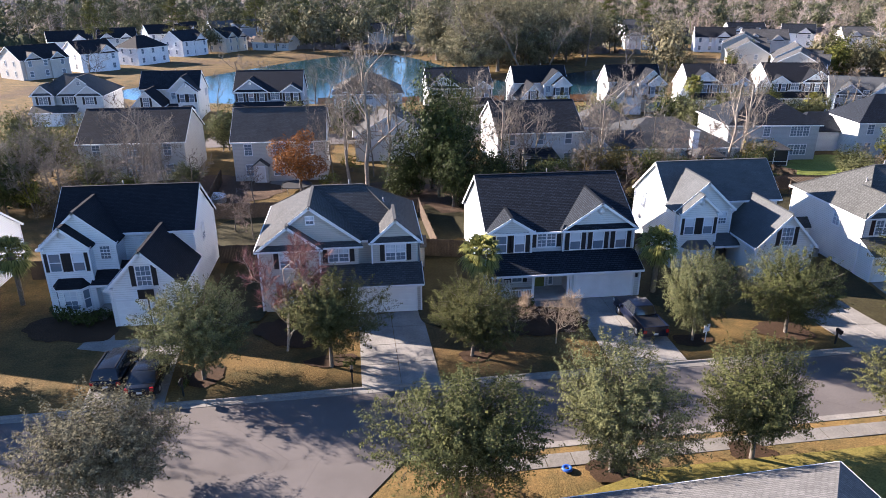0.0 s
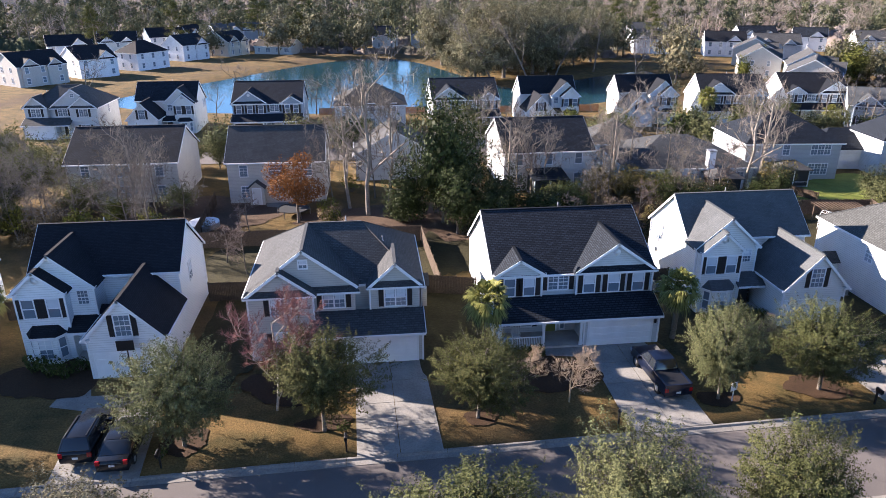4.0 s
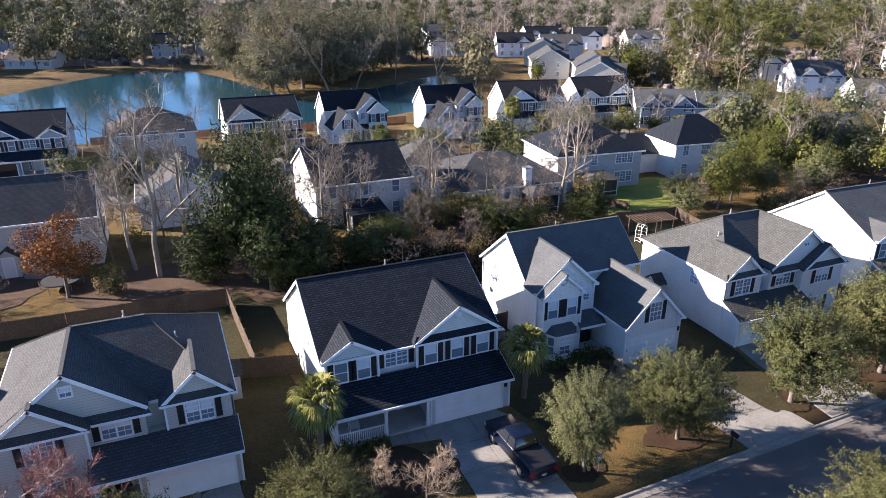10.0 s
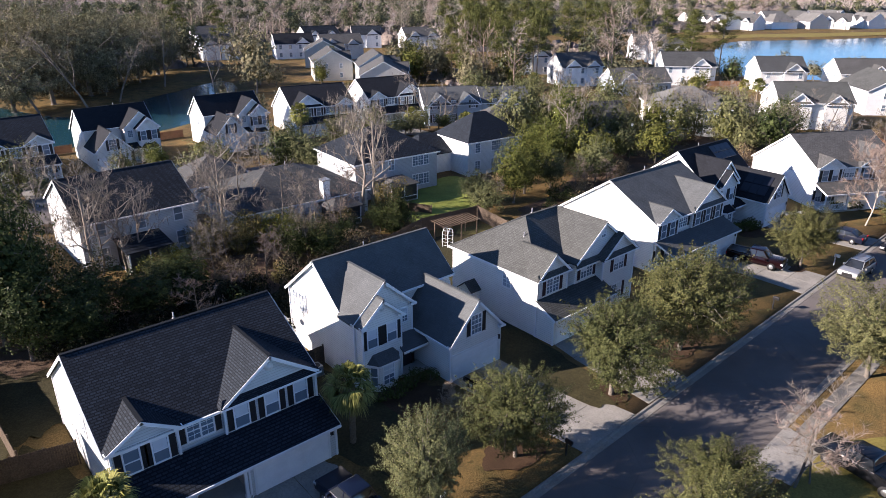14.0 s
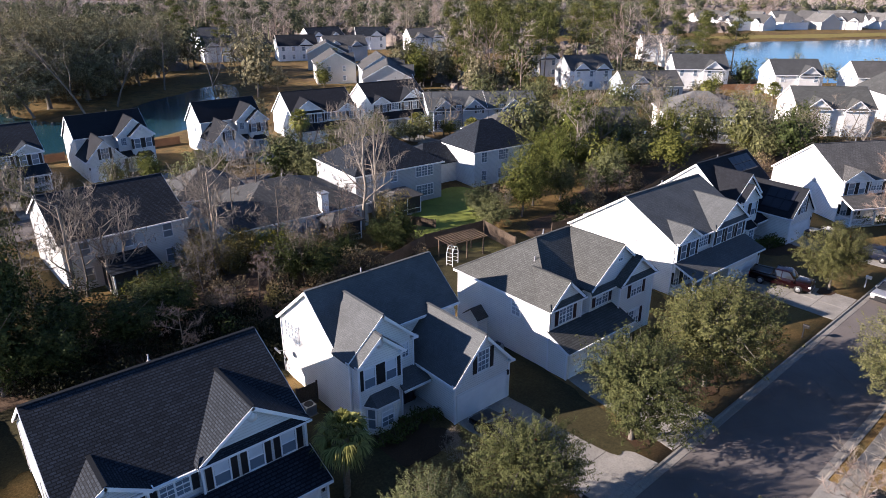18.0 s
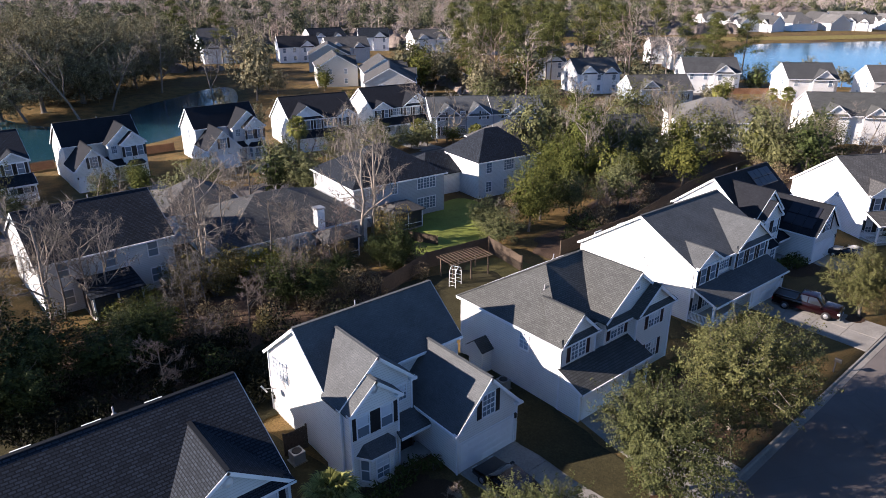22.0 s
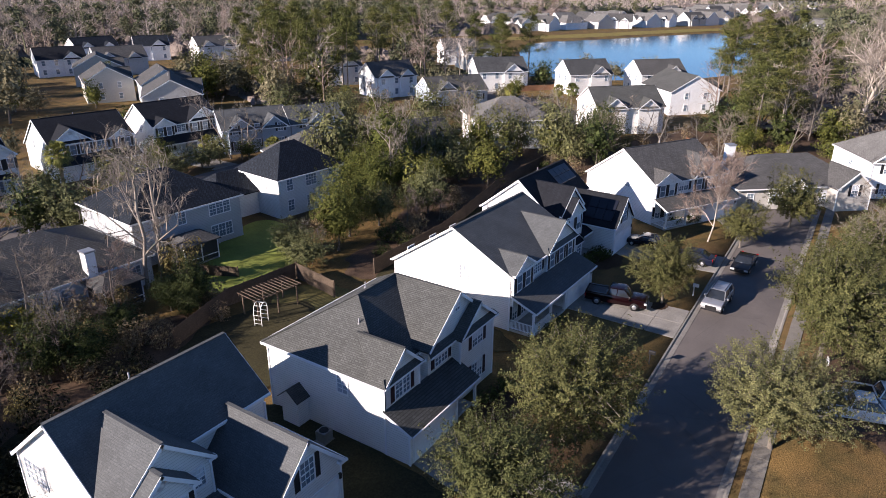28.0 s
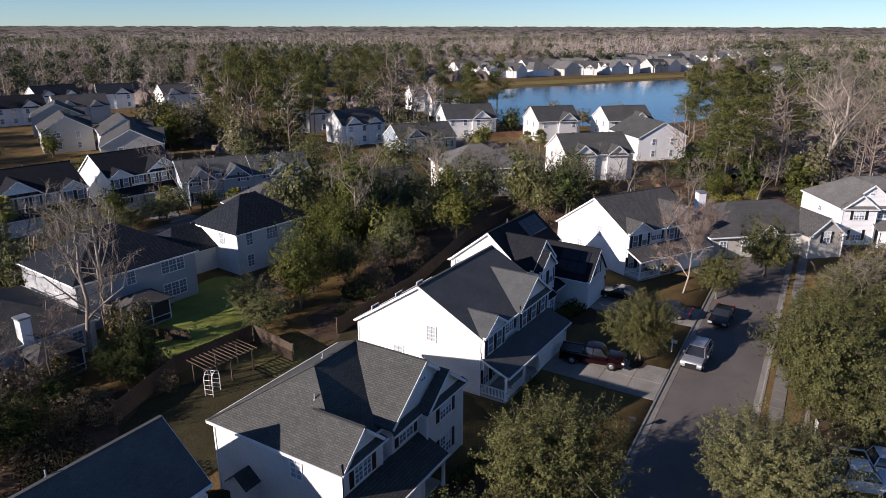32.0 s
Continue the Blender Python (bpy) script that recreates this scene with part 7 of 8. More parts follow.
def woods():
    rng = np.random.default_rng(3)
    temps = far_templates()
    n = 6000
    ang, rad = rng.uniform(radians(-44), radians(104), n), np.sqrt(rng.uniform(148.0**2, 520.0**2, n))
    x, y = 5 + np.sin(ang) * rad, 18 + np.cos(ang) * rad
    ok = wooded(x, y)
    x, y, rad = x[ok], y[ok], rad[ok]
    keep = rng.random(len(x)) < np.clip(1.15 - rad / 900, 0.4, 1)
    x, y = x[keep], y[keep]
    pick = np.where(rng.random(len(x)) < 0.62, rng.integers(0, 3, len(x)), rng.integers(3, 6, len(x)))
    drift = np.sin(x * 0.021 + 1) + np.sin(y * 0.027) + rng.normal(size=len(x)) * 0.5
    pick = np.where((drift > 1.1) | ((x < 20) & (rng.random(len(x)) < 0.55)), rng.integers(3, 6, len(x)), pick)
    for k, (name, mat, label) in enumerate((("bare_woods", M_HAZETWIG, "grey-brown leafless winter woods"), ("bare_woods", M_PINKTWIG, "pinkish leafless winter woods"), ("bare_woods", M_TWIG, "mixed leafless winter woods"),
                                            ("evergreen_woods", L_HAZE, "olive evergreen woods behind houses"), ("evergreen_woods", L_HAZE, "dark evergreen woods behind houses"), ("pine_woods", L_HAZE, "tall pines in the woods"))):
        m = pick == k
        c = int(m.sum())
        if not c:
            continue
        tv, tf = temps[k]
        a, s = rng.uniform(0, 6.28, c), rng.uniform(0.75, 1.2, c)
        ca, sa = np.cos(a)[:, None], np.sin(a)[:, None]
        vx = (tv[None, :, 0] * ca - tv[None, :, 1] * sa) * s[:, None] + x[m][:, None]
        vy = (tv[None, :, 0] * sa + tv[None, :, 1] * ca) * s[:, None] + y[m][:, None]
        vz = tv[None, :, 2] * (s * rng.uniform(0.85, 1.1, c))[:, None]
        v = np.stack([vx, vy, vz], -1).reshape(-1, 3)
        f = (tf[None] + (np.arange(c) * len(tv))[:, None, None]).reshape(-1, 4)
        tagged(raw(name, v, f, mat), label, "woods", kind="stuff")
    # brush under the trees
    aa, rr = np.linspace(radians(-44), radians(104), 620), np.linspace(150, 520, 92)
    A, R = np.meshgrid(aa, rr)
    X, Y = 5 + np.sin(A) * R + rng.uniform(-1, 1, A.shape), 18 + np.cos(A) * R + rng.uniform(-1.5, 1.5, A.shape)
    Z = np.where(wooded(X, Y), rng.uniform(0.3, 1.0, X.shape) * np.interp(R, [150, 200, 250, 330], [0.8, 1.1, 2.4, 5.5]) + 0.8 * np.sin(X * 0.07) * np.cos(Y * 0.09), -1.5)
    idx = np.arange(X.size).reshape(X.shape)
    f = np.stack([idx[:-1, :-1], idx[:-1, 1:], idx[1:, 1:], idx[1:, :-1]], -1).reshape(-1, 4)
    f = f[Z.reshape(-1)[f].max(1) > -1]
    tagged(raw("woods_undergrowth", np.stack([X, Y, Z], -1).reshape(-1, 3), f, M_CANOPY), "brown winter brush filling the woods", "woods", kind="stuff")
    # tree tops standing out of the canopy farther off
    n = 9000
    ang, rad = rng.uniform(radians(-46), radians(106), n), 500 * 3.6 ** (rng.random(n) ** 0.85)
    x, y = 5 + np.sin(ang) * rad, 18 + np.cos(ang) * rad
    ok = ~settled(x, y) & (depth_in(LAKE, x, y) < -16)
    x, y, rad = x[ok], y[ok], rad[ok]
    green = np.sin(x * 0.013 + 2) + np.sin(y * 0.017) + rng.normal(size=len(x)) * 0.7 > np.where(rad < 900, 0.35, 0.7)
    # both kinds of tree top use the colours with painted haze
    for name, mat, mask, label in (("distant_bare_trees", M_HAZETWIG, ~green, "grey-pink leafless trees in the distance"), ("distant_evergreen_trees", L_HAZE, green, "dark evergreen trees in the distance")):
        top = Soup()
        c = int(mask.sum())
        q = np.stack([x[mask], y[mask], np.full(c, 7.0)], 1)
        if mat is M_HAZETWIG:
            m_ = 13
            d = rng.normal(size=(c * m_, 3)) * (0.42, 0.42, 0.1) + (0, 0, 1)
            top.slivers(np.repeat(q, m_, 0) + rng.normal(size=(c * m_, 3)) * (1.6, 1.6, 1.0), d, 7.5, 0.15, rng)
        else:
            m_ = 34
            puff = rng.normal(size=(c * m_, 3))
            top.leaves(np.repeat(q + (0, 0, 3.0), m_, 0) + puff * (1.9, 1.9, 2.9), 2.1, rng, 0.6, out=puff)
        tagged(top.make(name, mat), label, "woods", kind="stuff")
    # the canopy beyond, seen only as a rough surface
    aa, rr = np.linspace(radians(-60), radians(120), 640), np.geomspace(470, 4300, 72)
    A, R = np.meshgrid(aa, rr)
    X, Y = 5 + np.sin(A) * R, 18 + np.cos(A) * R
    Z = 8.0 + rng.uniform(-1, 1, X.shape) * np.where(R > 900, 4.0, 2.2) + 2.2 * np.sin(X * 0.013) * np.cos(Y * 0.017)
    Z += np.interp(R, [1500, 4300], [0, 15])                      # the land rises a little towards the horizon
    Z[0] = 0
    Z = np.where(settled(X, Y), -1.0, Z)
    idx = np.arange(X.size).reshape(X.shape)
    f = np.stack([idx[:-1, :-1], idx[:-1, 1:], idx[1:, 1:], idx[1:, :-1]], -1).reshape(-1, 4)
    tagged(raw("distant_woods", np.stack([X, Y, Z], -1).reshape(-1, 3), f, M_CANOPY), "distant winter woods reaching the horizon", "woods", kind="stuff")


cm = Mat("distant_canopy", (0.12, 0.10, 0.08), 0.95, spec=0.1)
cm.color(cm.mix(cm.ramp(cm.noise(0.012, 3), [(0.48, (0, 0, 0)), (0.60, (1, 1, 1))]), cm.ramp(cm.noise(0.12, 4), [(0.3, (0.105, 0.085, 0.074)), (0.7, (0.270, 0.225, 0.196))]),
                cm.ramp(cm.noise(0.1, 4), [(0.3, (0.022, 0.028, 0.016)), (0.7, (0.075, 0.085, 0.045))])))
cm.bump(cm.noise(0.2, 4), 1.0, 3.0)
M_CANOPY = cm.m
woods()


# ---------------------------------------------------------------- vehicles
def paint(name, color, rough=0.22, metal=0.3):
    m = Mat(name, color, rough, metal, 0.4)
    m.set("Coat Weight", 0.3)
    m.color(m.vary(color, 0.06, 0.8, 20))
    return m.m


P_BLACK, P_NAVY, P_MAROON = paint("black_car_paint", (0.012, 0.013, 0.016)), paint("dark_blue_car_paint", (0.004, 0.007, 0.02), 0.3, 0.0), paint("maroon_car_paint", (0.009, 0.0015, 0.0025))
P_SILVER, P_WHITE = paint("silver_car_paint", (0.42, 0.43, 0.44), 0.3, 0.6), paint("white_car_paint", (0.70, 0.71, 0.72), 0.3, 0.0)
M_TYRE = plain("tyre_rubber", (0.018, 0.018, 0.019), 0.85)
M_RIM = plain("alloy_rim", (0.45, 0.46, 0.48), 0.35, 0.8)
M_TAIL = plain("red_tail_lamp", (0.30, 0.01, 0.012), 0.2)
M_HEAD = plain("clear_head_lamp", (0.62, 0.64, 0.66), 0.12, 0.2)
SHAPES = {
    "suv": dict(L=4.7, W=1.88, lower=[(0, 0.35), (0, 0.85), (0.12, 1.0), (1.25, 1.1), (4.6, 1.1), (4.7, 0.95), (4.7, 0.35)], cabin=[(1.15, 1.08), (1.85, 1.72), (4.2, 1.74), (4.62, 1.1)], roof=(1.9, 4.2, 1.74), wheels=(0.92, 3.75), r=0.36),
    "sedan": dict(L=4.7, W=1.82, lower=[(0, 0.3), (0, 0.68), (0.15, 0.8), (1.35, 0.95), (3.9, 1.0), (4.6, 0.98), (4.7, 0.8), (4.7, 0.3)], cabin=[(1.25, 0.94), (2.05, 1.42), (3.35, 1.44), (4.15, 1.0)], roof=(2.1, 3.3, 1.45), wheels=(0.9, 3.7), r=0.33),
    "pickup": dict(L=5.7, W=1.98, lower=[(0, 0.42), (0, 0.95), (0.12, 1.12), (1.5, 1.2), (5.65, 1.22), (5.7, 1.1), (5.7, 0.45)], cabin=[(1.4, 1.18), (2.05, 1.84), (3.45, 1.86), (3.72, 1.2)], roof=(2.1, 3.42, 1.87), wheels=(1.05, 4.55), r=0.4),
}


def vehicle(kind, x, y, heading, material, label, z=0.0, category="car"):
    """A parked car; its nose points along the heading (degrees from +x)."""
    s = SHAPES[kind]
    L, W = s["L"], s["W"]
    o = thing(kind if kind != "suv" else "suv_car", pose(x, y, z, 0, 0, heading + 180) @ Matrix.Translation((-L / 2, 0, 0)), label, category)

    def half(zz):
        return W / 2 * (1.0 if zz < 0.9 else 1 - 0.30 * (zz - 0.9) / 0.9) * (0.96 if zz < 0.45 else 1)

    def shell(pts, cut=0.0):
        bm = bmesh.new()
        a = [bm.verts.new((px, -half(pz) + cut, pz)) for px, pz in pts]
        b = [bm.verts.new((px, half(pz) - cut, pz)) for px, pz in pts]
        n = len(pts)
        bm.faces.new(a)
        bm.faces.new(b[::-1])
        for i in range(n):
            bm.faces.new((a[i], b[i], b[(i + 1) % n], a[(i + 1) % n]))
        bmesh.ops.recalc_face_normals(bm, faces=bm.faces)
        bmesh.ops.bevel(bm, geom=bm.edges[:], offset=0.05, segments=2, affect="EDGES", profile=0.6)
        return bm

    part("body", shell(s["lower"]), material, o, "", True)
    part("cabin_glass", shell(s["cabin"], 0.02), M_DARKGLASS, o, "dark tinted glass", True)
    ra, rb, rz = s["roof"]
    part("roof", shell([(ra, rz - 0.07), (ra, rz + 0.02), (rb, rz + 0.02), (rb, rz - 0.07)], -0.02), material, o, "", True)
    c = s["cabin"]
    for sy in (-1, 1):
        for (ax, az), (bx, bz) in ((c[0], c[1]), (c[3], c[2]), ((((c[1][0] + c[2][0]) / 2), c[0][1]), ((c[1][0] + c[2][0]) / 2, c[1][1]))):
            bm = beam(bmesh.new(), (ax, sy * (half(az) - 0.0), az), (bx, sy * (half(bz) - 0.0), bz), 0.07, 0.06)
            part("pillar", bm, material, o)
        part("mirror", box(bmesh.new(), 1.55, 1.72, *sorted((sy * (W / 2 - 0.04), sy * (W / 2 + 0.18))), 1.02, 1.2), material, o)
        part("head_lamp", box(bmesh.new(), -0.02, 0.2, *sorted((sy * (W / 2 - 0.42), sy * (W / 2 - 0.02))), s["lower"][1][1] - 0.18, s["lower"][1][1] + 0.02), M_HEAD, o)
        part("tail_lamp", box(bmesh.new(), L - 0.1, L + 0.015, *sorted((sy * (W / 2 - 0.26), sy * (W / 2 - 0.03))), 0.75, 1.02), M_TAIL, o)
        for wx in s["wheels"]:
            bm = bmesh.new()
            rod(bm, (wx, sy * (W / 2 - 0.24), s["r"]), (wx, sy * (W / 2 + 0.01), s["r"]), s["r"], None, 20)
            t = part("wheel", bm, M_TYRE, o, "", True)
            bm = bmesh.new()
            rod(bm, (wx, sy * (W / 2 - 0.02), s["r"]), (wx, sy * (W / 2 + 0.025), s["r"]), s["r"] * 0.62, s["r"] * 0.5, 14)
            part("rim", bm, M_RIM, t, "", True)
    part("grille", box(bmesh.new(), -0.03, 0.05, -W / 2 + 0.45, W / 2 - 0.45, 0.5, s["lower"][1][1] - 0.02), M_BLACK, o)
    part("bumper", box(bmesh.new(), -0.06, 0.1, -W / 2 + 0.08, W / 2 - 0.08, 0.33, 0.5), M_BLACK if kind != "pickup" else M_RIM, o)
    part("number_plate", box(bmesh.new(), L + 0.0, L + 0.02, -0.16, 0.16, 0.62, 0.76), M_HEAD, o)
    if kind == "pickup":
        part("cargo_bed", box(bmesh.new(), 3.85, 5.55, -0.78, 0.78, 1.16, 1.235), M_BLACK, o, "black bed liner")
        for sy in (-1, 1):
            part("bed_rail", box(bmesh.new(), 3.78, 5.66, *sorted((sy * 0.8, sy * 0.95)), 1.2, 1.29), material, o)
        part("tailgate", box(bmesh.new(), 5.58, 5.69, -0.82, 0.82, 0.7, 1.29), material, o)
    if kind == "suv":
        for sy in (-1, 1):
            part("roof_rail", box(bmesh.new(), 2.0, 4.1, *sorted((sy * 0.56, sy * 0.61)), 1.77, 1.82), M_BLACK, o)
    return o


vehicle("suv", -23.4, 33.3, 90, P_BLACK, "black sport utility car parked on a driveway")
vehicle("sedan", -21.1, 32.4, 90, P_BLACK, "black sedan parked beside another car")
vehicle("pickup", 13.7, 36.3, 92, P_NAVY, "dark blue pickup truck on a driveway", category="truck")
vehicle("sedan", 27.9, 39.6, 90, P_BLACK, "dark sedan in front of a garage")
vehicle("pickup", 65.9, 38.6, -80, P_MAROON, "maroon pickup truck facing the street", category="truck")
vehicle("suv", 71.2, 30.6, 178, P_SILVER, "silver sport utility car parked at the kerb", -0.1)
vehicle("sedan", 82.0, 30.3, 178, P_BLACK, "black sedan parked at the kerb", -0.1)
vehicle("sedan", 82.2, 41.0, 90, P_BLACK, "black car in front of a garage")
vehicle("sedan", 80.4, 35.4, 90, P_NAVY, "dark blue car on a driveway")
vehicle("pickup", 58.0, 18.0, -75, P_WHITE, "white pickup truck on a driveway", category="truck")
vehicle("pickup", 60.4, 16.4, -75, P_WHITE, "white work truck with ladder rack", category="truck")
vehicle("pickup", 38.9, 18.6, 80, P_BLACK, "black pickup truck on a shaded driveway", category="truck")
vehicle("suv", 152.5, 95, 20, P_BLACK, "black car on a distant court")


# ---------------------------------------------------------------- fences
def fence(pts, h=1.8, label="weathered wooden privacy fence", material=None, boards=True, rails=False):
    """Posts, rails and upright boards between the given corners."""
    material = material or M_FENCE
    f = thing("fence", pose(0, 0, 0), label, "fence")
    w = 0.14
    me = mesh_of(box(bmesh.new(), -w / 2 + 0.006, w / 2 - 0.006, -0.012, 0.012, 0.05, h), "board", material)
    post_me = mesh_of(box(bmesh.new(), -0.05, 0.05, -0.05, 0.05, -0.1, h + 0.06), "post", material)
    rest = bmesh.new()
    r = random.Random(len(bpy.data.objects))
    for (ax, ay), (bx, by) in zip(pts, pts[1:]):
        ln = math.hypot(bx - ax, by - ay)
        turn = math.degrees(math.atan2(by - ay, bx - ax))
        side = pose(ax, ay, 0, 0, 0, turn)
        n = int(ln / 2.4) + 1
        for i in range(n + 1):
            put("post", post_me, f, side @ pose(min(ln, i * ln / n), 0.07, 0))
        bm = bmesh.new()
        for z in (0.35, h * 0.55, h - 0.25):
            box(bm, 0, ln, 0.02, 0.06, z, z + 0.09)
            bm2 = mesh_of(bm, "rail", material)
            put("rail", bm2, f, side)
            bm = bmesh.new()
        bm.free()
        k = int(ln / w)
        for i in range(k):
            dz = r.uniform(-0.03, 0.02)
            if boards and i % 1 == 0:
                put("board", me, f, side @ pose((i + 0.5) * w, 0, dz))
            else:
                p = side @ Vector(((i + 0.5) * w, 0, 0))
                u = side.to_3x3() @ Vector((w / 2 - 0.006, 0, 0))
                v = side.to_3x3() @ Vector((0, 0.012, 0))
                prism(rest, [p - u - v, p + u - v, p + u + v, p - u + v], (0, 0, h + dz))
    if rest.verts:
        tagged(part("board", rest, material, f), kind="stuff")
    else:
        rest.free()
    return f


fence([(-0.8, 65.0), (-0.15, 52.2)], label="weathered wooden side fence between two gardens")
fence([(-2.2, 52.2), (2.9, 50.9)], label="short weathered fence with a gate post")
fence([(-20.3, 52.4), (-15.4, 52.3)], label="brown board fence between two houses")
fence([(-24.4, 65.4), (-13.8, 65.2), (-0.8, 65.0)], boards=False, label="long weathered back fence")
fence([(-25.2, 80), (-24.6, 65.6)], boards=False, label="dark side fence beside a patio")
fence([(37.5, 66.4), (45.0, 68.9), (53.2, 68.0)], boards=False, label="dark wooden back fence beside a pergola")
fence([(53.2, 68.0), (52.0, 61.8)], boards=True, label="grey board fence with widely spaced posts")
fence([(58.5, 62.0), (72, 62.2), (92, 66), (108, 66.5)], boards=False, label="long dark back fence under trees")
fence([(19.0, 51.0), (20.6, 51.0)], label="short tan gate between two houses")
fence([(26, 71.2), (33.5, 67.5)], boards=False, label="leaning pale fence in undergrowth")
fence([(47, 79.6), (50.0, 73.2)], 1.2, boards=False, label="low pale fence beside a lawn")
fence([(-36, 50.5), (-31.4, 50.5)], boards=False, label="tan board fence beside a palm")
fence([(-16, 140), (-4, 140)], 1.4, boards=False, label="brown fence along the pond", material=M_FENCERED)
fence([(1, 139.5), (6, 139.5)], 1.4, boards=False, label="brown fence beside the pond", material=M_FENCERED)
fence([(18.6, 138.5), (24, 138.5)], 1.4, boards=False, label="red-brown fence at the water", material=M_FENCERED)
fence([(35, 138), (43, 138)], 1.4, boards=False, label="red-brown fence near the water", material=M_FENCERED)
fence([(127, 52.6), (131.5, 47.5), (136, 51)], 1.6, boards=False, label="red stained board fence", material=M_FENCERED)
fence([(176, 106), (196, 90)], 1.5, boards=False, label="red-brown fence before the lake", material=M_FENCERED)

# ---------------------------------------------------------------- garden things
pg = thing("pergola", pose(46.8, 64.9, 0, 0, 0, -6), "weathered wooden pergola over a patio", "pergola")
for px in (-2.2, 0, 2.2):
    for py in (-1.1, 1.1):
        part("post", box(bmesh.new(), px - 0.06, px + 0.06, py - 0.06, py + 0.06, -0.1, 2.1), M_FENCE, pg)
for py in (-1.1, 1.1):
    part("beam", box(bmesh.new(), -2.6, 2.6, py - 0.04, py + 0.04, 2.08, 2.22), M_FENCE, pg)
for i in range(13):
    px = -2.5 + i * 0.417
    part("rafter", box(bmesh.new(), px - 0.02, px + 0.02, -1.45, 1.45, 2.22, 2.3), M_FENCE, pg)

ar = thing("garden_arch", pose(44.4, 63.6, 0, 0, 0, 20), "white arched garden trellis", "arch")
for s in (-0.35, 0.35):
    pts = [(-0.6, 0.0), (-0.6, 1.5), (-0.5, 1.85), (-0.28, 2.08), (0, 2.16), (0.28, 2.08), (0.5, 1.85), (0.6, 1.5), (0.6, 0.0)]
    bm = bmesh.new()
    for (ax, az), (bx, bz) in zip(pts, pts[1:]):
        rod(bm, (ax, s, az), (bx, s, bz), 0.035, None, 6)
    part("hoop", bm, M_WOODW, ar)
for k, (ax, az) in enumerate([(-0.6, 0.3), (-0.6, 0.7), (-0.6, 1.1), (-0.58, 1.55), (-0.4, 1.97), (0, 2.16), (0.4, 1.97), (0.58, 1.55), (0.6, 1.1), (0.6, 0.7), (0.6, 0.3)]):
    part("rung", rod(bmesh.new(), (ax, -0.35, az), (ax, 0.35, az), 0.022, None, 6), M_WOODW, ar)


def screen_porch(x, y, rot, w, d, label):
    """A free roofed porch with screened sides."""
    o = thing("screen_porch", pose(x, y, 0, 0, 0, rot), label, "porch")
    part("floor", box(bmesh.new(), -w / 2, w / 2, -d / 2, d / 2, -0.1, 0.15), M_BRICKSTEP, o)
    for px in (-w / 2, 0, w / 2):
        for py in (-d / 2, d / 2):
            part("post", box(bmesh.new(), px - 0.06, px + 0.06, py - 0.06, py + 0.06, 0.15, 2.4), M_TRIM, o)
    for a in ((-w / 2, w / 2, -d / 2, -d / 2), (-w / 2, w / 2, d / 2, d / 2), (-w / 2, -w / 2, -d / 2, d / 2), (w / 2, w / 2, -d / 2, d / 2)):
        part("screen", box(bmesh.new(), a[0] - 0.01, a[1] + 0.01, a[2] - 0.01, a[3] + 0.01, 0.3, 2.35), M_SCREEN, o)
        part("sill_rail", box(bmesh.new(), a[0] - 0.03, a[1] + 0.03, a[2] - 0.03, a[3] + 0.03, 0.75, 0.83), M_TRIM, o)
        part("top_rail", box(bmesh.new(), a[0] - 0.07, a[1] + 0.07, a[2] - 0.07, a[3] + 0.07, 2.35, 2.5), M_TRIM, o)
    e = 0.35
    c = [(-w / 2 - e, -d / 2 - e, 2.48), (w / 2 + e, -d / 2 - e, 2.48), (w / 2 + e, d / 2 + e, 2.48), (-w / 2 - e, d / 2 + e, 2.48)]
    top = [(-w * 0.18, 0, 3.4), (w * 0.18, 0, 3.4)]
    for f in ([c[0], c[1], top[1], top[0]], [c[1], c[2], top[1]], [c[2], c[3], top[0], top[1]], [c[3], c[0], top[0]]):
        part("roof_slope", prism(bmesh.new(), f, (0, 0, -0.1)), ROOF["grey"], o)
    return o


screen_porch(50.6, 81.0, -5, 4.0, 3.4, "white framed screen porch with grey hipped roof")
screen_porch(39.6, 78.0, -3, 3.6, 3.2, "small screened porch with weathered hipped roof")

for x, y, rot in ((35.3, 47.6, 0), (19.4, 50.2, 0), (54.4, 50.4, 0), (-15.9, 50, 0)):
    ac = thing("air_conditioner", pose(x, y, 0, 0, 0, rot), "grey outdoor air conditioner unit", "air conditioner")
    part("casing", box(bmesh.new(), -0.4, 0.4, -0.4, 0.4, 0.08, 0.85), M_METAL, ac)
    part("pad", box(bmesh.new(), -0.5, 0.5, -0.5, 0.5, -0.05, 0.09), M_KERB, ac)
    part("fan_grille", rod(bmesh.new(), (0, 0, 0.85), (0, 0, 0.89), 0.33, 0.3, 18), M_BLACK, ac)

for x, mat in ((-8.0, M_BLACK), (8.9, M_BLACK), (26.6, M_BLACK), (56.9, M_BLACK), (71.8, M_WOODW), (-18.6, M_BLACK)):
    y = kerb_n(x) + 0.75
    mb = thing("mailbox", pose(x, y, 0), "mailbox on a short post beside the kerb", "mailbox")
    part("post", box(bmesh.new(), -0.05, 0.05, -0.05, 0.05, -0.1, 1.05), mat, mb)
    part("arm", box(bmesh.new(), -0.04, 0.04, -0.4, 0.15, 0.95, 1.03), mat, mb)
    bm = box(bmesh.new(), -0.1, 0.1, -0.42, 0.1, 1.04, 1.2)
    rod(bm, (0, -0.42, 1.2), (0, 0.1, 1.2), 0.1, None, 12)
    part("box", bm, mat, mb)

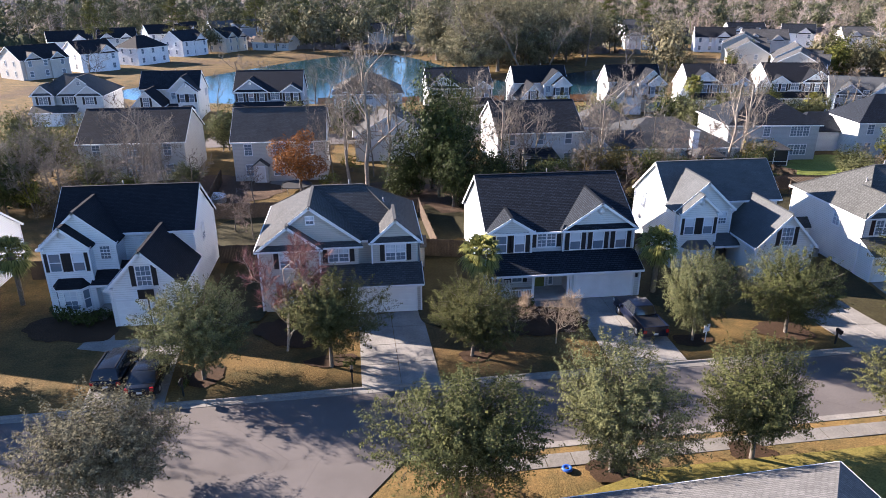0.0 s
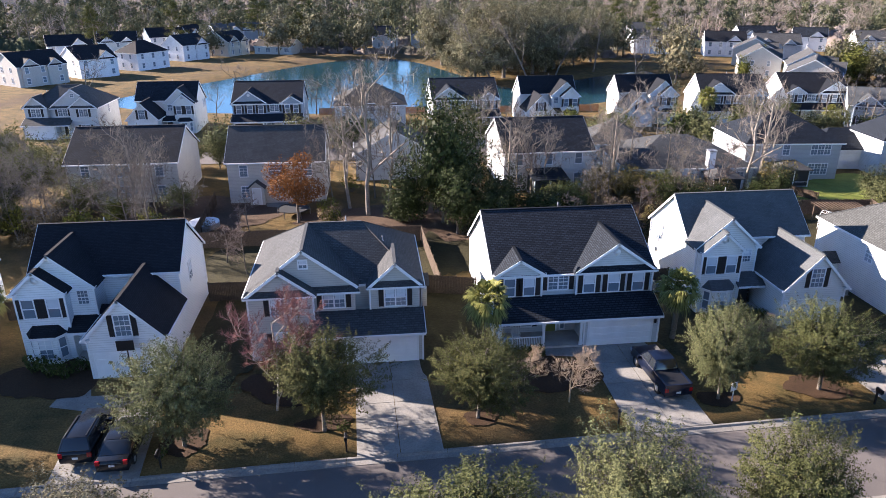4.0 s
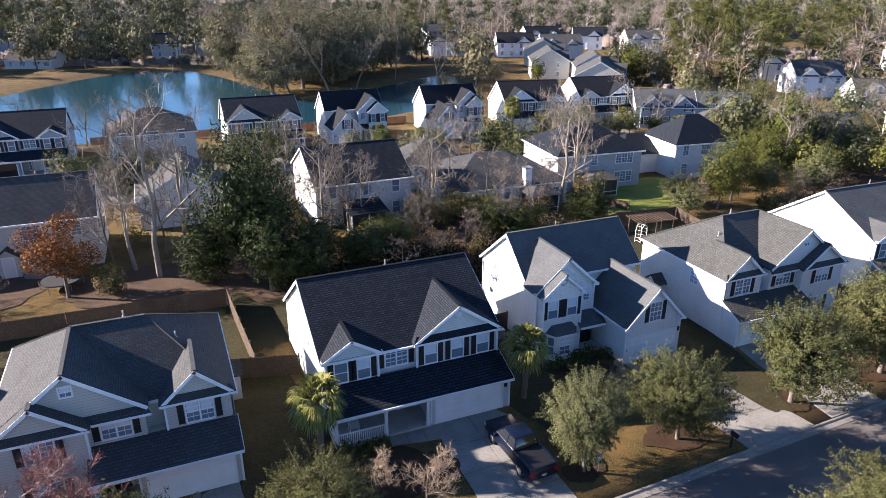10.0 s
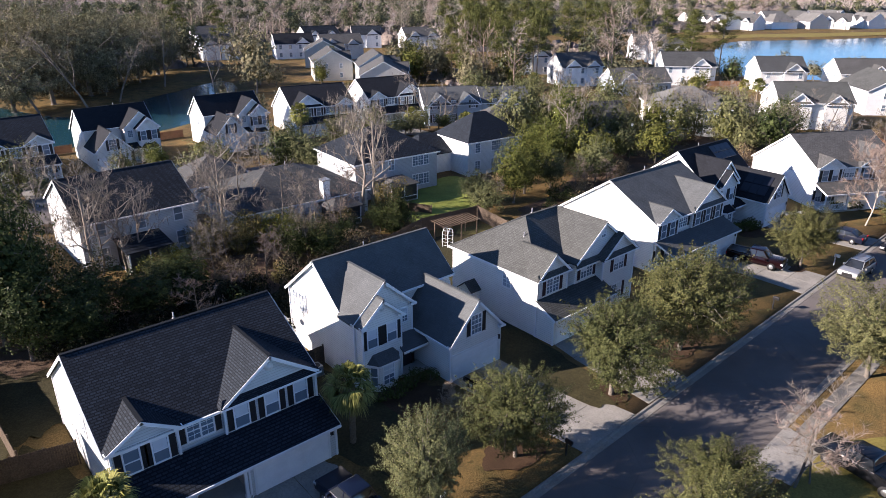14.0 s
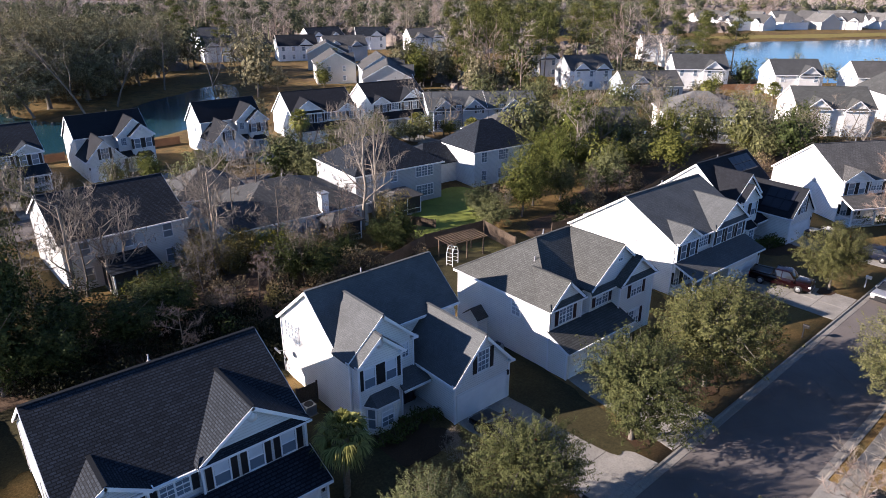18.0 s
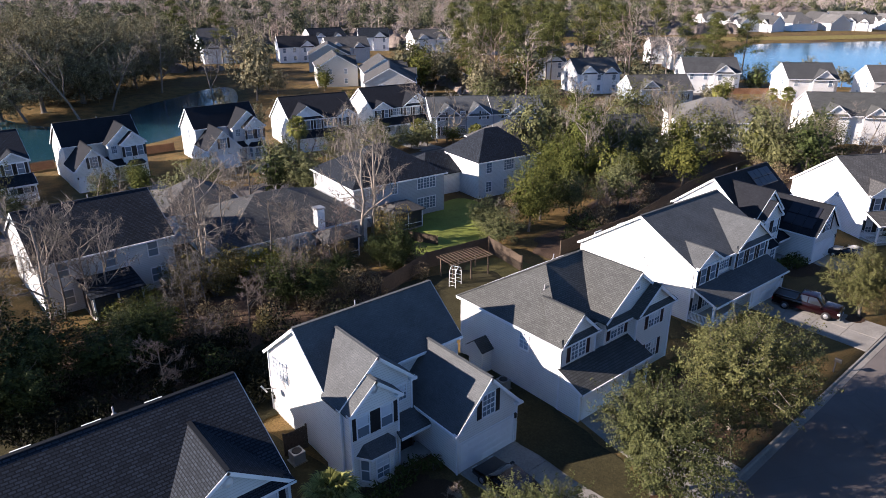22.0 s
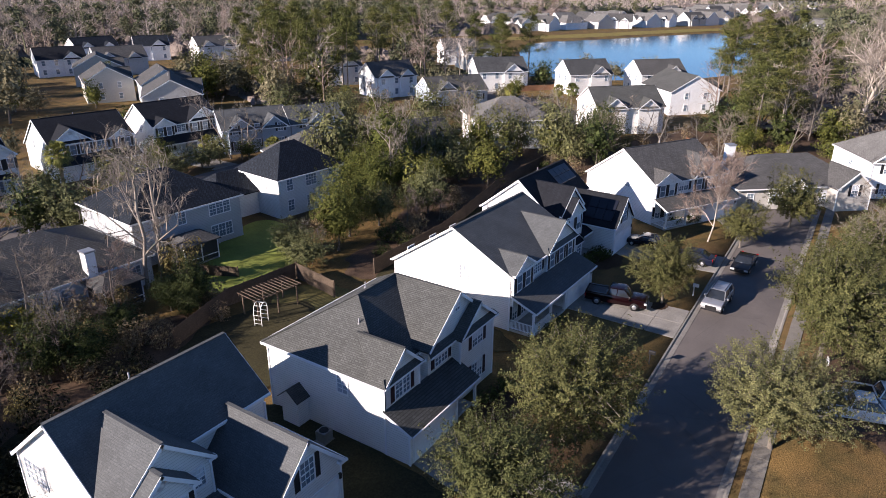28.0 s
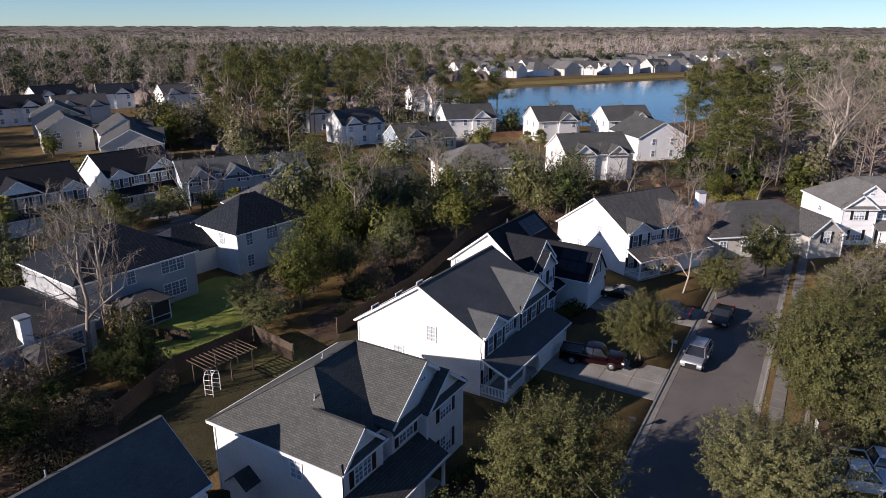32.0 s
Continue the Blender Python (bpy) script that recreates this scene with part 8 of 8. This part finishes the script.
def torus(R, r, z, n=24, k=8):
    bm = bmesh.new()
    g = [[bm.verts.new(((R + r * math.cos(b)) * math.cos(a), (R + r * math.cos(b)) * math.sin(a), z + r * math.sin(b))) for b in [2 * math.pi * j / k for j in range(k)]] for a in [2 * math.pi * i / n for i in range(n)]]
    for i in range(n):
        for j in range(k):
            bm.faces.new((g[i][j], g[(i + 1) % n][j], g[(i + 1) % n][(j + 1) % k], g[i][(j + 1) % k]))
    return bm


tramp = thing("trampoline", pose(63.7, 62.9 - 3.6, 0), "round black garden trampoline", "trampoline")
part("ring", torus(1.9, 0.05, 0.85), M_BLACK, tramp)
part("mat", rod(bmesh.new(), (0, 0, 0.83), (0, 0, 0.85), 1.75, None, 24), M_SCREEN, tramp)
for k in range(6):
    a = 2 * math.pi * k / 6
    part("leg", rod(bmesh.new(), (1.9 * math.cos(a), 1.9 * math.sin(a), -0.05), (1.9 * math.cos(a), 1.9 * math.sin(a), 0.85), 0.03), M_METAL, tramp)

t2 = copy_thing(tramp, pose(-15.2, 75.4, 0))
tagged(t2, "round trampoline with pale blue rim")
pool = thing("covered_pool", pose(-24.9, 71.9, 0), "small pool under a grey cover", "pool")
part("wall", rod(bmesh.new(), (0, 0, -0.05), (0, 0, 0.75), 1.7, None, 28), M_METAL, pool)
part("cover", rod(bmesh.new(), (0, 0, 0.75), (0, 0, 0.8), 1.72, 1.5, 28), M_BLIND, pool)
patio = thing("patio", pose(0, 0, 0), "pale concrete back patio slabs", "patio", kind="structure")
slab_strip(patio, [(-21.4, 76.6), (-14.6, 76.4), (-14.4, 80.2), (-21.4, 80.4)], 3, 2, -0.1, 0.07, M_CONC)
toy = thing("swim_ring", pose(3.5, 20.8, 0.12), "blue ring shaped toy on the grass", "toy")
part("ring", torus(0.21, 0.09, 0, 18, 10), paint("blue_plastic", (0.02, 0.10, 0.45), 0.4, 0.0), toy, "", True)
dish = thing("satellite_dish", pose(19.9, 55.2, 2.4, 0, 0, 0), "grey satellite dish on a wall arm", "dish")
part("bowl", rod(bmesh.new(), (-0.15, 0, 0.3), (-0.05, 0.0, 0.36), 0.34, 0.3, 18), M_METAL, dish)
part("arm", rod(bmesh.new(), (0.9, 0, 0.0), (0, 0, 0.3), 0.03), M_METAL, dish)
for x, y in ((17.35, 33.0), (63.1, 20.6)):
    sg = thing("yard_sign", pose(x, y, 0, 0, 0, 20), "small white board sign beside a tree", "sign")
    part("board", box(bmesh.new(), -0.28, 0.28, -0.02, 0.02, 0.9, 1.5), M_WOODW, sg)
    part("stake", box(bmesh.new(), -0.03, 0.03, -0.02, 0.02, -0.1, 0.9), M_WOODW, sg)
for x, y in ((4.7, 42.4),):
    ch = thing("rocking_chair", pose(x, y, 0.22), "white wooden rocking chair on a porch", "chair")
    part("seat", box(bmesh.new(), -0.28, 0.28, -0.25, 0.25, 0.4, 0.45), M_WOODW, ch)
    for i in range(5):
        part("slat", box(bmesh.new(), -0.26 + i * 0.12, -0.2 + i * 0.12, 0.22, 0.27, 0.45, 1.1), M_WOODW, ch)
    for s in (-0.3, 0.3):
        part("armrest", box(bmesh.new(), s - 0.04, s + 0.04, -0.3, 0.25, 0.62, 0.66), M_WOODW, ch)
        part("rocker", box(bmesh.new(), s - 0.02, s + 0.02, -0.4, 0.45, 0.0, 0.05), M_WOODW, ch)
        for q in (-0.22, 0.22):
            part("leg", box(bmesh.new(), s - 0.02, s + 0.02, q - 0.02, q + 0.02, 0.05, 0.62), M_WOODW, ch)
lamp = thing("street_lamp", pose(96.6, 75.8, 0), "white street lamp on a slim pole", "street lamp")
part("pole", rod(bmesh.new(), (0, 0, -0.1), (0, 0, 4.6), 0.07, 0.05), M_BLACK, lamp)
part("head", rod(bmesh.new(), (0, 0, 4.6), (0, 0, 5.0), 0.12, 0.24, 12), M_TRIM, lamp)

# the neighbour's roof on the near side of the street
house_far(2.5, 8.7, 25, 12, 3.5, "pale", "pale", True, 6.3, 3.5, "low pale house on the near side of the street")
